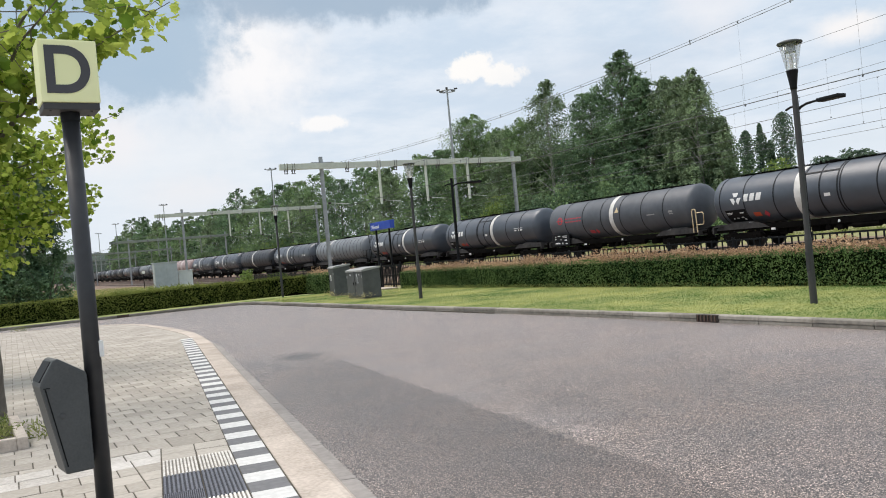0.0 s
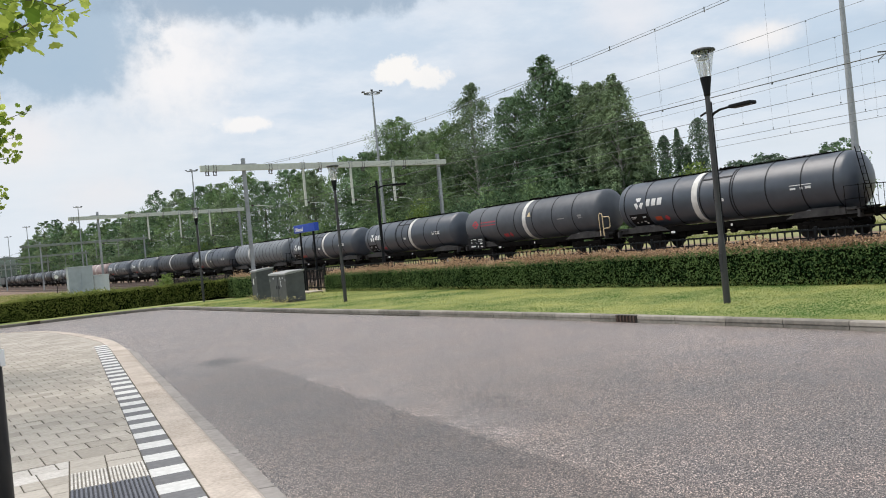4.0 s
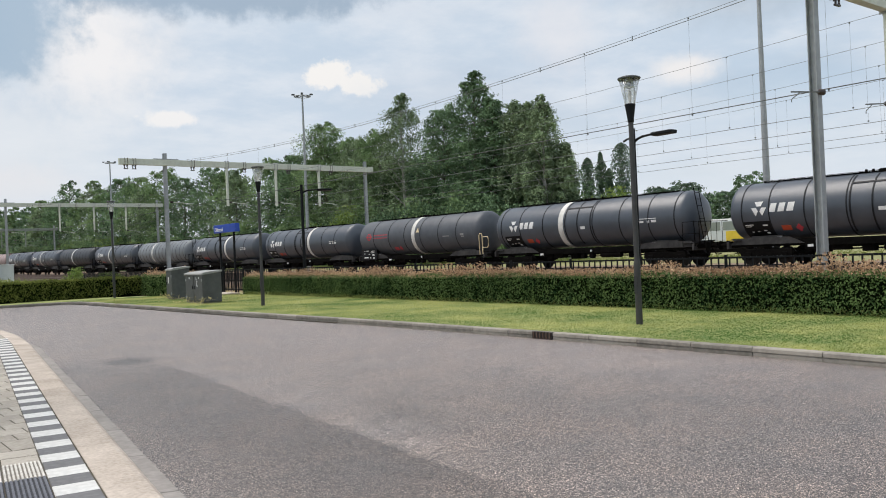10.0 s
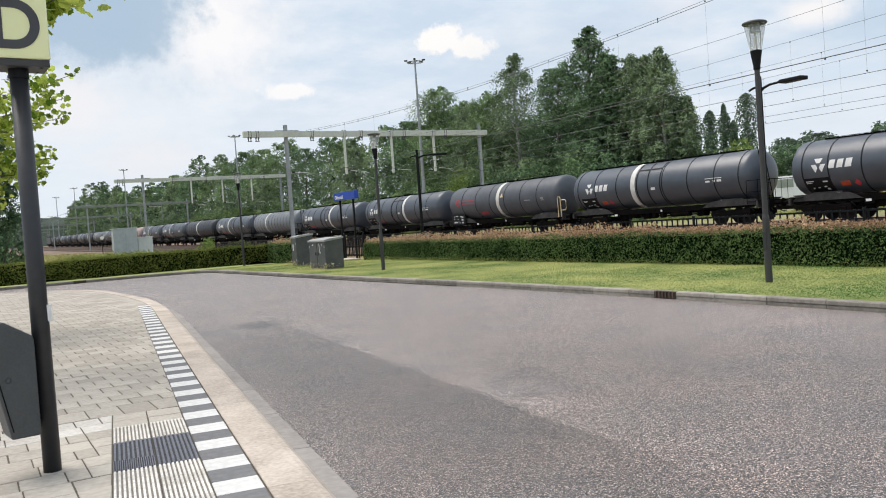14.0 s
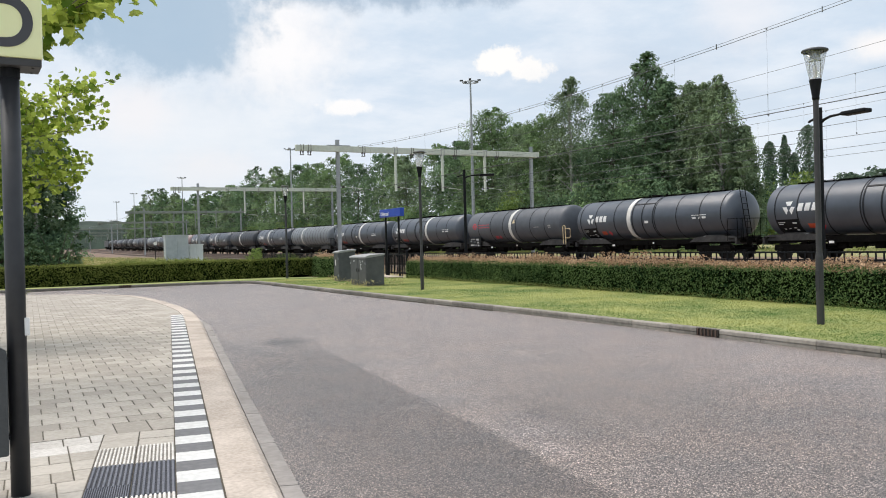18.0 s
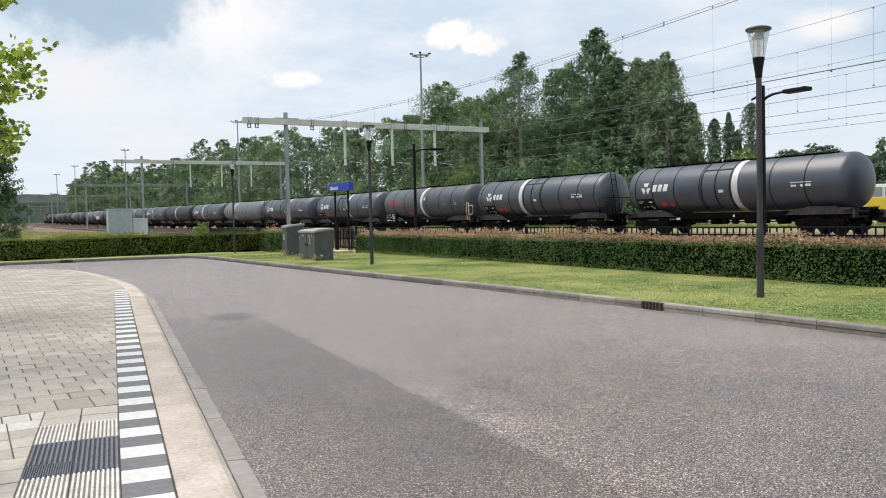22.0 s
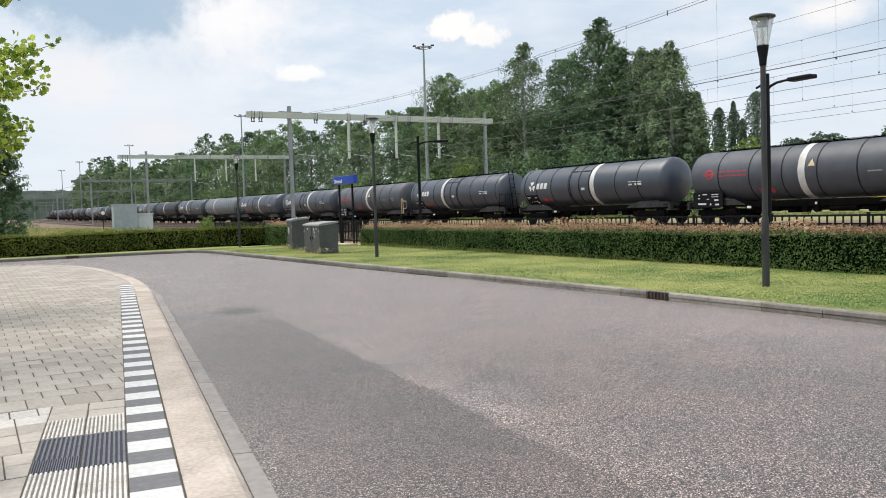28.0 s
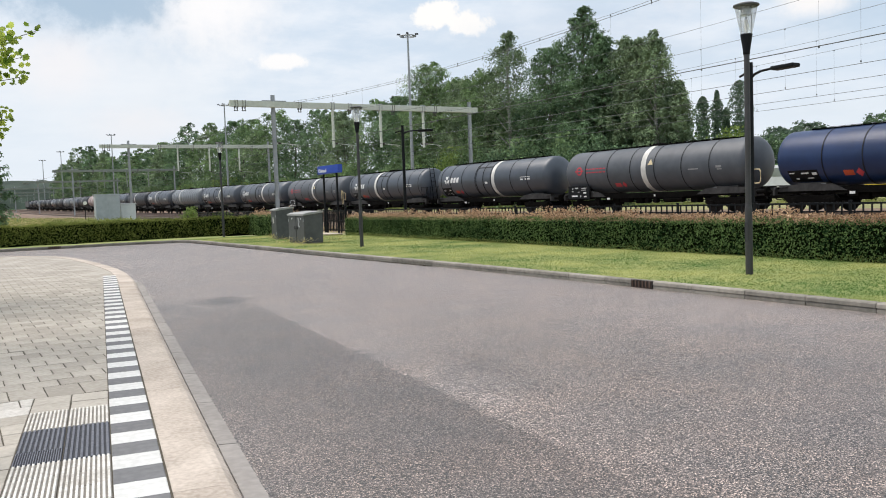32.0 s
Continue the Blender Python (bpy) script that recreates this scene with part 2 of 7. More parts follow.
def asphalt_material():
    """Worn asphalt with pale chippings, a tyre-worn paler streak and an oil stain on the carriageway."""
    m = material("worn_asphalt", (0.172, 0.141, 0.125), (0.230, 0.191, 0.170), 0.42, 2.5, 0.22, 0.0, spec=0.7)
    nt = m.node_tree
    p = nt.nodes["Principled BSDF"]
    base = p.inputs["Base Color"].links[0].from_socket
    p.inputs["Sheen Weight"].default_value, p.inputs["Sheen Roughness"].default_value = 0.12, 0.22
    tc = nt.nodes.new("ShaderNodeTexCoord")
    vo = nt.nodes.new("ShaderNodeTexVoronoi")
    vo.inputs["Scale"].default_value = 140
    nt.links.new(tc.outputs["Object"], vo.inputs["Vector"])
    sp = nt.nodes.new("ShaderNodeSeparateColor")
    nt.links.new(vo.outputs["Color"], sp.inputs[0])
    ramp = nt.nodes.new("ShaderNodeValToRGB")
    ramp.color_ramp.elements[0].position, ramp.color_ramp.elements[0].color = 0.0, (0.02, 0.02, 0.02, 1)
    ramp.color_ramp.elements[1].position, ramp.color_ramp.elements[1].color = 1.0, (4.1, 4.1, 4.1, 1)
    for at, v in ((0.48, 0.36), (0.78, 1.5)):
        ramp.color_ramp.elements.new(at).color = (v, v, v, 1)
    nt.links.new(sp.outputs[0], ramp.inputs[0])
    mul = nt.nodes.new("ShaderNodeMix")
    mul.data_type, mul.blend_type = "RGBA", "MULTIPLY"
    mul.inputs[0].default_value = 1.0
    nt.links.new(base, mul.inputs[6])
    nt.links.new(ramp.outputs[0], mul.inputs[7])
    out = mul.outputs[2]
    # a coarser mottle of worn and tarry spots
    mo = nt.nodes.new("ShaderNodeTexNoise")
    mo.inputs["Scale"].default_value, mo.inputs["Detail"].default_value = 62, 3
    nt.links.new(tc.outputs["Object"], mo.inputs["Vector"])
    mr = nt.nodes.new("ShaderNodeMapRange")
    for k, v in zip(("From Min", "From Max", "To Min", "To Max"), (0.3, 0.7, 0.35, 1.65)):
        mr.inputs[k].default_value = v
    nt.links.new(mo.outputs["Fac"], mr.inputs["Value"])
    sc = nt.nodes.new("ShaderNodeVectorMath")
    sc.operation = "SCALE"
    nt.links.new(out, sc.inputs[0])
    nt.links.new(mr.outputs[0], sc.inputs["Scale"])
    out = sc.outputs[0]

    # reddish and bluish stone in broad drifts
    hue = nt.nodes.new("ShaderNodeTexNoise")
    hue.inputs["Scale"].default_value, hue.inputs["Detail"].default_value = 1.1, 5
    nt.links.new(tc.outputs["Object"], hue.inputs["Vector"])
    drift = nt.nodes.new("ShaderNodeValToRGB")
    drift.color_ramp.elements[0].position, drift.color_ramp.elements[0].color = 0.36, (0.88, 0.89, 0.91, 1)
    drift.color_ramp.elements[1].position, drift.color_ramp.elements[1].color = 0.64, (1.11, 1.06, 1.03, 1)
    nt.links.new(hue.outputs["Fac"], drift.inputs[0])
    dm = nt.nodes.new("ShaderNodeMix")
    dm.data_type, dm.blend_type = "RGBA", "MULTIPLY"
    dm.inputs[0].default_value = 1.0
    nt.links.new(out, dm.inputs[6])
    nt.links.new(drift.outputs[0], dm.inputs[7])
    out = dm.outputs[2]

    def patch(out, x, y, turn, long, wide, gain, soft):
        mp = nt.nodes.new("ShaderNodeMapping")
        mp.vector_type = "TEXTURE"
        mp.inputs["Location"].default_value = (x, y, 0)
        mp.inputs["Rotation"].default_value = (0, 0, radians(turn))
        mp.inputs["Scale"].default_value = (wide, long, 1)
        wob = nt.nodes.new("ShaderNodeTexNoise")
        wob.inputs["Scale"].default_value = 1.2
        wob.inputs["Detail"].default_value = 4
        nt.links.new(tc.outputs["Object"], wob.inputs["Vector"])
        va = nt.nodes.new("ShaderNodeVectorMath")
        va.operation = "MULTIPLY_ADD"
        nt.links.new(wob.outputs["Color"], va.inputs[0])
        va.inputs[1].default_value = (0.5, 0.5, 0)
        nt.links.new(tc.outputs["Object"], va.inputs[2])
        nt.links.new(va.outputs[0], mp.inputs["Vector"])
        cu = nt.nodes.new("ShaderNodeVectorMath")
        cu.operation = "LENGTH"
        nt.links.new(mp.outputs[0], cu.inputs[0])
        mr = nt.nodes.new("ShaderNodeMapRange")
        mr.interpolation_type = "SMOOTHSTEP"
        mr.inputs["From Min"].default_value, mr.inputs["From Max"].default_value = 1 + soft, 1 - soft
        nt.links.new(cu.outputs["Value"], mr.inputs["Value"])
        mx = nt.nodes.new("ShaderNodeMix")
        mx.data_type, mx.blend_type = "RGBA", "MULTIPLY"
        nt.links.new(mr.outputs[0], mx.inputs[0])
        nt.links.new(out, mx.inputs[6])
        mx.inputs[7].default_value = (*gain, 1)
        return mx.outputs[2]

    out = patch(out, 4.15, 14.2, -8, 0.55, 0.34, (0.36, 0.36, 0.36), 0.6)
    out = patch(out, 3.05, 14.0, -8, 0.6, 0.3, (0.75, 0.75, 0.75), 0.6)
    # the darker lane, with a crisp edge on the road side where two laying strips meet
    mp = nt.nodes.new("ShaderNodeMapping")
    mp.vector_type = "TEXTURE"
    mp.inputs["Location"].default_value = (3.62, 7.6, 0)
    mp.inputs["Rotation"].default_value = (0, 0, radians(-6))
    wob = nt.nodes.new("ShaderNodeTexNoise")
    wob.inputs["Scale"].default_value, wob.inputs["Detail"].default_value = 0.9, 6
    nt.links.new(tc.outputs["Object"], wob.inputs["Vector"])
    va = nt.nodes.new("ShaderNodeVectorMath")
    va.operation = "MULTIPLY_ADD"
    nt.links.new(wob.outputs["Color"], va.inputs[0])
    va.inputs[1].default_value = (0.13, 0.13, 0)
    nt.links.new(tc.outputs["Object"], va.inputs[2])
    nt.links.new(va.outputs[0], mp.inputs["Vector"])
    sx = nt.nodes.new("ShaderNodeSeparateXYZ")
    nt.links.new(mp.outputs[0], sx.inputs[0])
    mask = None
    for axis, lo, hi in ((0, 0.10, 0.03), (0, -2.8, -0.7), (1, 7.0, 3.6), (1, -6.0, -2.5)):
        mr = nt.nodes.new("ShaderNodeMapRange")
        mr.interpolation_type = "SMOOTHSTEP"
        mr.inputs["From Min"].default_value, mr.inputs["From Max"].default_value = lo, hi
        nt.links.new(sx.outputs[axis], mr.inputs["Value"])
        if mask is None:
            mask = mr.outputs[0]
        else:
            mu = nt.nodes.new("ShaderNodeMath")
            mu.operation = "MULTIPLY"
            nt.links.new(mask, mu.inputs[0])
            nt.links.new(mr.outputs[0], mu.inputs[1])
            mask = mu.outputs[0]
    dk = nt.nodes.new("ShaderNodeMix")
    dk.data_type, dk.blend_type = "RGBA", "MULTIPLY"
    nt.links.new(mask, dk.inputs[0])
    nt.links.new(out, dk.inputs[6])
    dk.inputs[7].default_value = (0.575, 0.56, 0.55, 1)
    out = dk.outputs[2]
    out = patch(out, 4.25, 7.9, -6, 3.8, 0.42, (1.10, 1.11, 1.12), 0.8)
    out = patch(out, 3.80, 5.9, -3, 0.75, 0.13, (1.25, 1.27, 1.30), 0.8)
    out = patch(out, 4.6, 6.9, -8, 0.6, 0.22, (0.76, 0.755, 0.755), 0.7)
    out = patch(out, 6.2, 3.6, -10, 3.0, 3.2, (0.78, 0.775, 0.77), 0.7)
    out = patch(out, 8.6, 13.0, -4, 12.0, 1.3, (1.10, 1.10, 1.11), 0.8)
    nt.links.new(out, p.inputs["Base Color"])
    b = nt.nodes.new("ShaderNodeBump")
    b.inputs["Strength"].default_value, b.inputs["Distance"].default_value = 0.7, 0.005
    nt.links.new(vo.outputs["Distance"], b.inputs["Height"])
    nt.links.new(b.outputs[0], p.inputs["Normal"])
    return m


ASPHALT = asphalt_material()
TILE = material("grey_concrete_tile", (0.325, 0.297, 0.258), (0.480, 0.442, 0.390), 0.9, 22, 1.5, 0.2, piece=0.5, island=0.5, spec=0.15)
TILE_PALE = material("pale_concrete_tile", (0.36, 0.33, 0.295), (0.62, 0.59, 0.55), 0.8, 36, 2, 0.2, piece=0.3)
TILE_WHITE = material("white_block", (0.50, 0.495, 0.48), (0.70, 0.695, 0.675), 0.7, 25, 3, 0.15, piece=0.2)
TILE_DARK = material("charcoal_block", (0.115, 0.115, 0.12), (0.18, 0.18, 0.185), 0.8, 25, 3, 0.2, piece=0.3)
RIB_PALE = material("pale_ribbed_tile", (0.46, 0.43, 0.39), (0.80, 0.78, 0.74), 0.8, 40, 5, 0.3, piece=0.3)
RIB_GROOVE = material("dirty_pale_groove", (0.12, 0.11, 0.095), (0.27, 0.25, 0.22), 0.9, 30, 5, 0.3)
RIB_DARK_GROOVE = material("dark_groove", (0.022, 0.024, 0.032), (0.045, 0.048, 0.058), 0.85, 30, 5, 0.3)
RIB_DARK = material("dark_ribbed_tile", (0.085, 0.092, 0.115), (0.165, 0.172, 0.20), 0.75, 30, 5, 0.3)
JOINT = material("sand_joint", (0.075, 0.068, 0.055), (0.15, 0.135, 0.11), 0.95, 20, 2, 0.4, spec=0.1)
KERB = material("cream_concrete_kerb", (0.320, 0.268, 0.222), (0.575, 0.500, 0.432), 0.85, 30, 2.6, 0.3, piece=0.25)
KERB_GREY = material("grey_concrete_kerb", (0.165, 0.152, 0.130), (0.330, 0.303, 0.262), 0.85, 12, 1.2, 0.25, piece=0.4)
GUTTER = material("grey_gutter_band", (0.205, 0.188, 0.175), (0.33, 0.305, 0.285), 0.85, 14, 1.5, 0.25, piece=0.3)
IRON = material("cast_iron", (0.03, 0.026, 0.024), (0.07, 0.055, 0.048), 0.7, 20, 3, 0.3, 0.4)
TURF = material("turf_soil", (0.115, 0.170, 0.040), (0.34, 0.34, 0.115), 0.95, 4, 0.5, 0.6, depth=0.03)
BLADES = leaf_material("grass_blades", (0.085, 0.170, 0.040), (0.375, 0.392, 0.142), 0.35, 0.06, 0.5, 0.2)
STRAW = leaf_material("dry_grass", (0.34, 0.29, 0.13), (0.62, 0.54, 0.29), 0.3)
SCRUB = leaf_material("rough_grass", (0.14, 0.19, 0.05), (0.33, 0.34, 0.13), 0.3)
HEDGE_LEAF = leaf_material("hedge_leaf", (0.012, 0.038, 0.015), (0.195, 0.29, 0.105), 0.3, 0.85, 2.4, 0.36)
HEDGE_PALE = leaf_material("olive_hedge_leaf", (0.060, 0.085, 0.018), (0.29, 0.32, 0.085), 0.3, 0.7, 1.6)
HEDGE_OLD = leaf_material("hedge_shoot", (0.33, 0.20, 0.12), (0.66, 0.47, 0.31), 0.3)
# near black: the shade deep inside the hedge is put into this colour
HEDGE_CORE = material("hedge_inside_shade", (0.003, 0.005, 0.002), (0.008, 0.012, 0.005), 0.95, 10, 1, 0.5, spec=0.0)
FIELD = material("rough_field", (0.15, 0.165, 0.06), (0.32, 0.295, 0.13), 0.95, 1.5, 0.06, 0.5, depth=0.05)
BALLAST = material("ballast", (0.115, 0.078, 0.055), (0.25, 0.175, 0.125), 0.95, 14, 0.4, 0.8, depth=0.04)
RAIL = material("rail_steel", (0.10, 0.06, 0.045), (0.22, 0.16, 0.13), 0.5, 12, 1, 0.2, 0.7)
SLEEPER = material("concrete_sleeper", (0.26, 0.23, 0.20), (0.38, 0.35, 0.31), 0.9, 8, 1, 0.3)
BARK = material("grey_bark", (0.085, 0.075, 0.06), (0.17, 0.15, 0.125), 0.9, 9, 1.4, 0.6, depth=0.02)
BIRCH = material("birch_bark", (0.14, 0.13, 0.12), (0.55, 0.53, 0.50), 0.8, 5, 1.5, 0.3)
MAPLE = leaf_material("maple_leaf", (0.11, 0.19, 0.026), (0.56, 0.65, 0.14), 0.62, 0.9)
# near-black low ends put the shade between leaf clumps into the colour
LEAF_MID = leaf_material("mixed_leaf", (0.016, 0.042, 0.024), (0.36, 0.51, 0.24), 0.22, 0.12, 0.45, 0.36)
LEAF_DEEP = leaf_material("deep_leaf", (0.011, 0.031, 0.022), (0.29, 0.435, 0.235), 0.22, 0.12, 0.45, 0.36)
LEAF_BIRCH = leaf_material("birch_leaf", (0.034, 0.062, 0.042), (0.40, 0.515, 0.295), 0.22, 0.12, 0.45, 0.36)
LEAF_LIME = leaf_material("pale_leaf", (0.12, 0.19, 0.05), (0.32, 0.40, 0.13), 0.3)
LEAF_POPLAR = leaf_material("poplar_leaf", (0.070, 0.115, 0.085), (0.22, 0.30, 0.20), 0.3)
POST = material("anthracite_paint", (0.020, 0.021, 0.024), (0.034, 0.035, 0.038), 0.45, 14, 1.5, 0.05, 0.1)
POST_WARM = material("weathered_dark_paint", (0.032, 0.032, 0.034), (0.052, 0.051, 0.052), 0.55, 14, 1.5, 0.08)
BLACK = material("black_paint", (0.005, 0.0055, 0.007), (0.011, 0.012, 0.014), 0.5, 12, 2, 0.08, spec=0.15)
GALV = material("galvanised_steel", (0.27, 0.29, 0.30), (0.40, 0.42, 0.43), 0.55, 6, 0.9, 0.08, 0.35)
BEAM_DULL = material("weathered_green_steel", (0.17, 0.20, 0.17), (0.26, 0.29, 0.25), 0.6, 5, 0.7, 0.05)
BEAM = material("pale_green_steel", (0.50, 0.53, 0.46), (0.64, 0.67, 0.59), 0.6, 5, 0.7, 0.05)
WIRE = material("copper_wire", (0.09, 0.10, 0.10), (0.16, 0.17, 0.165), 0.6, 4, 1, 0.0, 0.3)
INSULATOR = material("dark_insulator", (0.03, 0.022, 0.02), (0.06, 0.045, 0.04), 0.35, 10, 2, 0.0)
CABINET = material("dark_grey_cabinet", (0.055, 0.058, 0.062), (0.090, 0.094, 0.098), 0.6, 6, 1.2, 0.1)
CABINET_TOP = material("pale_cabinet_lid", (0.24, 0.24, 0.24), (0.34, 0.34, 0.335), 0.7, 9, 2, 0.1)
CABINET_FAR = material("light_grey_cabinet", (0.36, 0.40, 0.43), (0.48, 0.52, 0.55), 0.5, 3, 0.7, 0.05)
CABINET_PALE = material("pale_cabinet", (0.55, 0.58, 0.60), (0.66, 0.69, 0.70), 0.5, 3, 0.7, 0.05)
BIN = material("grey_powder_coat", (0.045, 0.050, 0.052), (0.068, 0.073, 0.075), 0.5, 60, 3, 0.1)
SIGN_YELLOW = material("pale_yellow_panel", (0.84, 0.86, 0.46), (0.90, 0.91, 0.54), 0.35, 3, 1.0, 0.0)
SIGN_INK = material("anthracite_letter", (0.045, 0.045, 0.052), (0.060, 0.060, 0.066), 0.4, 5, 1, 0.0)
BLUE = material("sign_blue", (0.012, 0.05, 0.36), (0.02, 0.075, 0.46), 0.35, 3, 1, 0.0)
WHITE = material("white_paint", (0.68, 0.68, 0.67), (0.83, 0.83, 0.82), 0.5, 8, 1, 0.05)
CREAM_BAND = material("weathered_white_band", (0.50, 0.49, 0.46), (0.78, 0.77, 0.74), 0.55, 3, 0.8, 0.05)
TANK = material("dark_grey_tank_paint", (0.034, 0.044, 0.060), (0.058, 0.071, 0.093), 0.40, 1.6, 0.35, 0.03, spec=0.85)
TANK_WORN = material("greyer_tank_paint", (0.054, 0.062, 0.075), (0.094, 0.103, 0.119), 0.5, 1.6, 0.35, 0.03)
# darker than TANK, for the plain wagons far up the train
TANK_FAR = material("darker_tank_paint", (0.018, 0.022, 0.030), (0.034, 0.039, 0.049), 0.5, 1.6, 0.35, 0.03, spec=0.5)
TANK_PALE = material("grey_tank_paint", (0.12, 0.135, 0.15), (0.20, 0.22, 0.24), 0.45, 1.6, 0.35, 0.03)
TANK_PINK = material("faded_tank_paint", (0.28, 0.20, 0.19), (0.38, 0.29, 0.28), 0.5, 1.6, 0.35, 0.03)
TANK_BLUE = material("blue_tank_paint", (0.005, 0.018, 0.066), (0.010, 0.031, 0.105), 0.38, 1.6, 0.35, 0.03)
RING = material("tank_ring", (0.010, 0.011, 0.014), (0.022, 0.024, 0.028), 0.5, 4, 1, 0.0, spec=0.2)
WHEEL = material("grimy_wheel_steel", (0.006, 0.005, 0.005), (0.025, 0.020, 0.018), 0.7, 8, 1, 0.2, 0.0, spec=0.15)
# black fittings; the shade beneath the wagons is put into this colour
UNDER = material("black_with_shade", (0.003, 0.003, 0.003), (0.010, 0.009, 0.008), 0.85, 6, 1, 0.2, spec=0.03)
SADDLE = material("grimy_grey_frame", (0.020, 0.020, 0.021), (0.065, 0.062, 0.060), 0.7, 4, 0.8, 0.1, spec=0.25)
RED = material("red_mark", (0.40, 0.035, 0.05), (0.52, 0.055, 0.075), 0.5, 4, 1, 0.0)
ORANGE = material("orange_plate", (0.42, 0.055, 0.02), (0.55, 0.085, 0.03), 0.5, 4, 1, 0.0)
YELLOW_RAIL = material("cream_handrail", (0.55, 0.44, 0.25), (0.70, 0.58, 0.36), 0.5, 6, 1, 0.05)
YELLOW = material("yellow_paint", (0.62, 0.44, 0.03), (0.74, 0.54, 0.06), 0.45, 3, 0.8, 0.0)
HILL = material("far_wooded_hill", (0.014, 0.026, 0.019), (0.050, 0.074, 0.055), 1.0, 0.06, 0.015, 0.0)


def glass_material(name, gloss=0.07):
    """A thin clear pane: mostly seen through, with a little shine and a weathered haze."""
    m = bpy.data.materials.new(name)
    m.use_nodes = True
    nt = m.node_tree
    clear = nt.nodes.new("ShaderNodeBsdfTransparent")
    clear.inputs["Color"].default_value = (0.97, 0.975, 0.98, 1)
    shine = nt.nodes.new("ShaderNodeBsdfGlossy")
    shine.inputs["Roughness"].default_value = 0.08
    mx = nt.nodes.new("ShaderNodeMixShader")
    mx.inputs[0].default_value = gloss
    nt.links.new(clear.outputs[0], mx.inputs[1])
    nt.links.new(shine.outputs[0], mx.inputs[2])
    milk = nt.nodes.new("ShaderNodeBsdfTranslucent")
    milk.inputs["Color"].default_value = (0.9, 0.91, 0.91, 1)
    hazy = nt.nodes.new("ShaderNodeMixShader")
    hazy.inputs[0].default_value = 0.16
    nt.links.new(mx.outputs[0], hazy.inputs[1])
    nt.links.new(milk.outputs[0], hazy.inputs[2])
    nt.links.new(hazy.outputs[0], nt.nodes["Material Output"].inputs["Surface"])
    return m


GLASS = glass_material("lantern_glass")
BUS_GLASS = material("tinted_window", (0.20, 0.23, 0.21), (0.30, 0.33, 0.30), 0.12, 1, 0.5, 0.0)

# ---- building tools ----


def mesh_of(name, bm, mat, smooth=False):
    me = bpy.data.meshes.new(name)
    bm.normal_update()
    bm.to_mesh(me)
    bm.free()
    me.materials.append(mat)
    if smooth:
        me.polygons.foreach_set("use_smooth", [True] * len(me.polygons))
    return me


def part(name, bm, mat, parent, label="", smooth=False):
    """One mesh object under a thing or a part."""
    ob = new(name, mesh_of(name, bm, mat, smooth))
    ob.parent = parent
    return tagged(ob, label)


def share(name, me, parent, m=None, label=""):
    ob = new(name, me)
    ob.parent = parent
    if m is not None:
        ob.matrix_basis = m
    return tagged(ob, label)


def thing(name, m, label, category, group="", kind=""):
    ob = new(name)
    ob.empty_display_size = 0.2
    ob.matrix_basis = m
    return tagged(ob, label, category, group, kind)


def solid(name, bm, mat, label="", category="", group="", kind="", m=None, smooth=False):
    ob = new(name, mesh_of(name, bm, mat, smooth))
    if m is not None:
        ob.matrix_basis = m
    return tagged(ob, label, category, group, kind)


def box(bm, x, y, z, sx, sy, sz, bevel=0.0, turn=0.0, tilt=0.0):
    """A box round its centre, with bevelled edges where bevel is given."""
    m = Matrix.Translation((x, y, z)) @ Matrix.Rotation(radians(turn), 4, "Z") @ Matrix.Rotation(radians(tilt), 4, "X") @ Matrix.Diagonal((sx, sy, sz, 1))
    made = bmesh.ops.create_cube(bm, size=1.0, matrix=m)
    if bevel:
        edges = {e for v in made["verts"] for e in v.link_edges}
        bmesh.ops.bevel(bm, geom=list(edges), offset=bevel, segments=2, affect="EDGES", profile=0.6)
    return bm


def rod(bm, a, b, r, r2=None, seg=8, caps=True):
    a, b = Vector(a), Vector(b)
    d = b - a
    m = Matrix.Translation((a + b) / 2) @ d.to_track_quat("Z", "Y").to_matrix().to_4x4()
    bmesh.ops.create_cone(bm, cap_ends=caps, segments=seg, radius1=r, radius2=r if r2 is None else r2, depth=d.length, matrix=m)
    return bm


def pipe(bm, pts, r, seg=6):
    """A bent round bar; r is one radius or one for each point."""
    pts = [Vector(p) for p in pts]
    rr = r if isinstance(r, (list, tuple)) else [r] * len(pts)
    rings = []
    for i, p in enumerate(pts):
        d = (pts[min(i + 1, len(pts) - 1)] - pts[max(i - 1, 0)]).normalized()
        q = d.to_track_quat("Z", "Y")
        rings.append([bm.verts.new(p + q @ Vector((math.cos(a) * rr[i], math.sin(a) * rr[i], 0))) for a in (2 * math.pi * k / seg for k in range(seg))])
    for a, b in zip(rings, rings[1:]):
        for k in range(seg):
            bm.faces.new((a[k], a[(k + 1) % seg], b[(k + 1) % seg], b[k]))
    bm.faces.new(rings[0][::-1])
    bm.faces.new(rings[-1])
    return bm


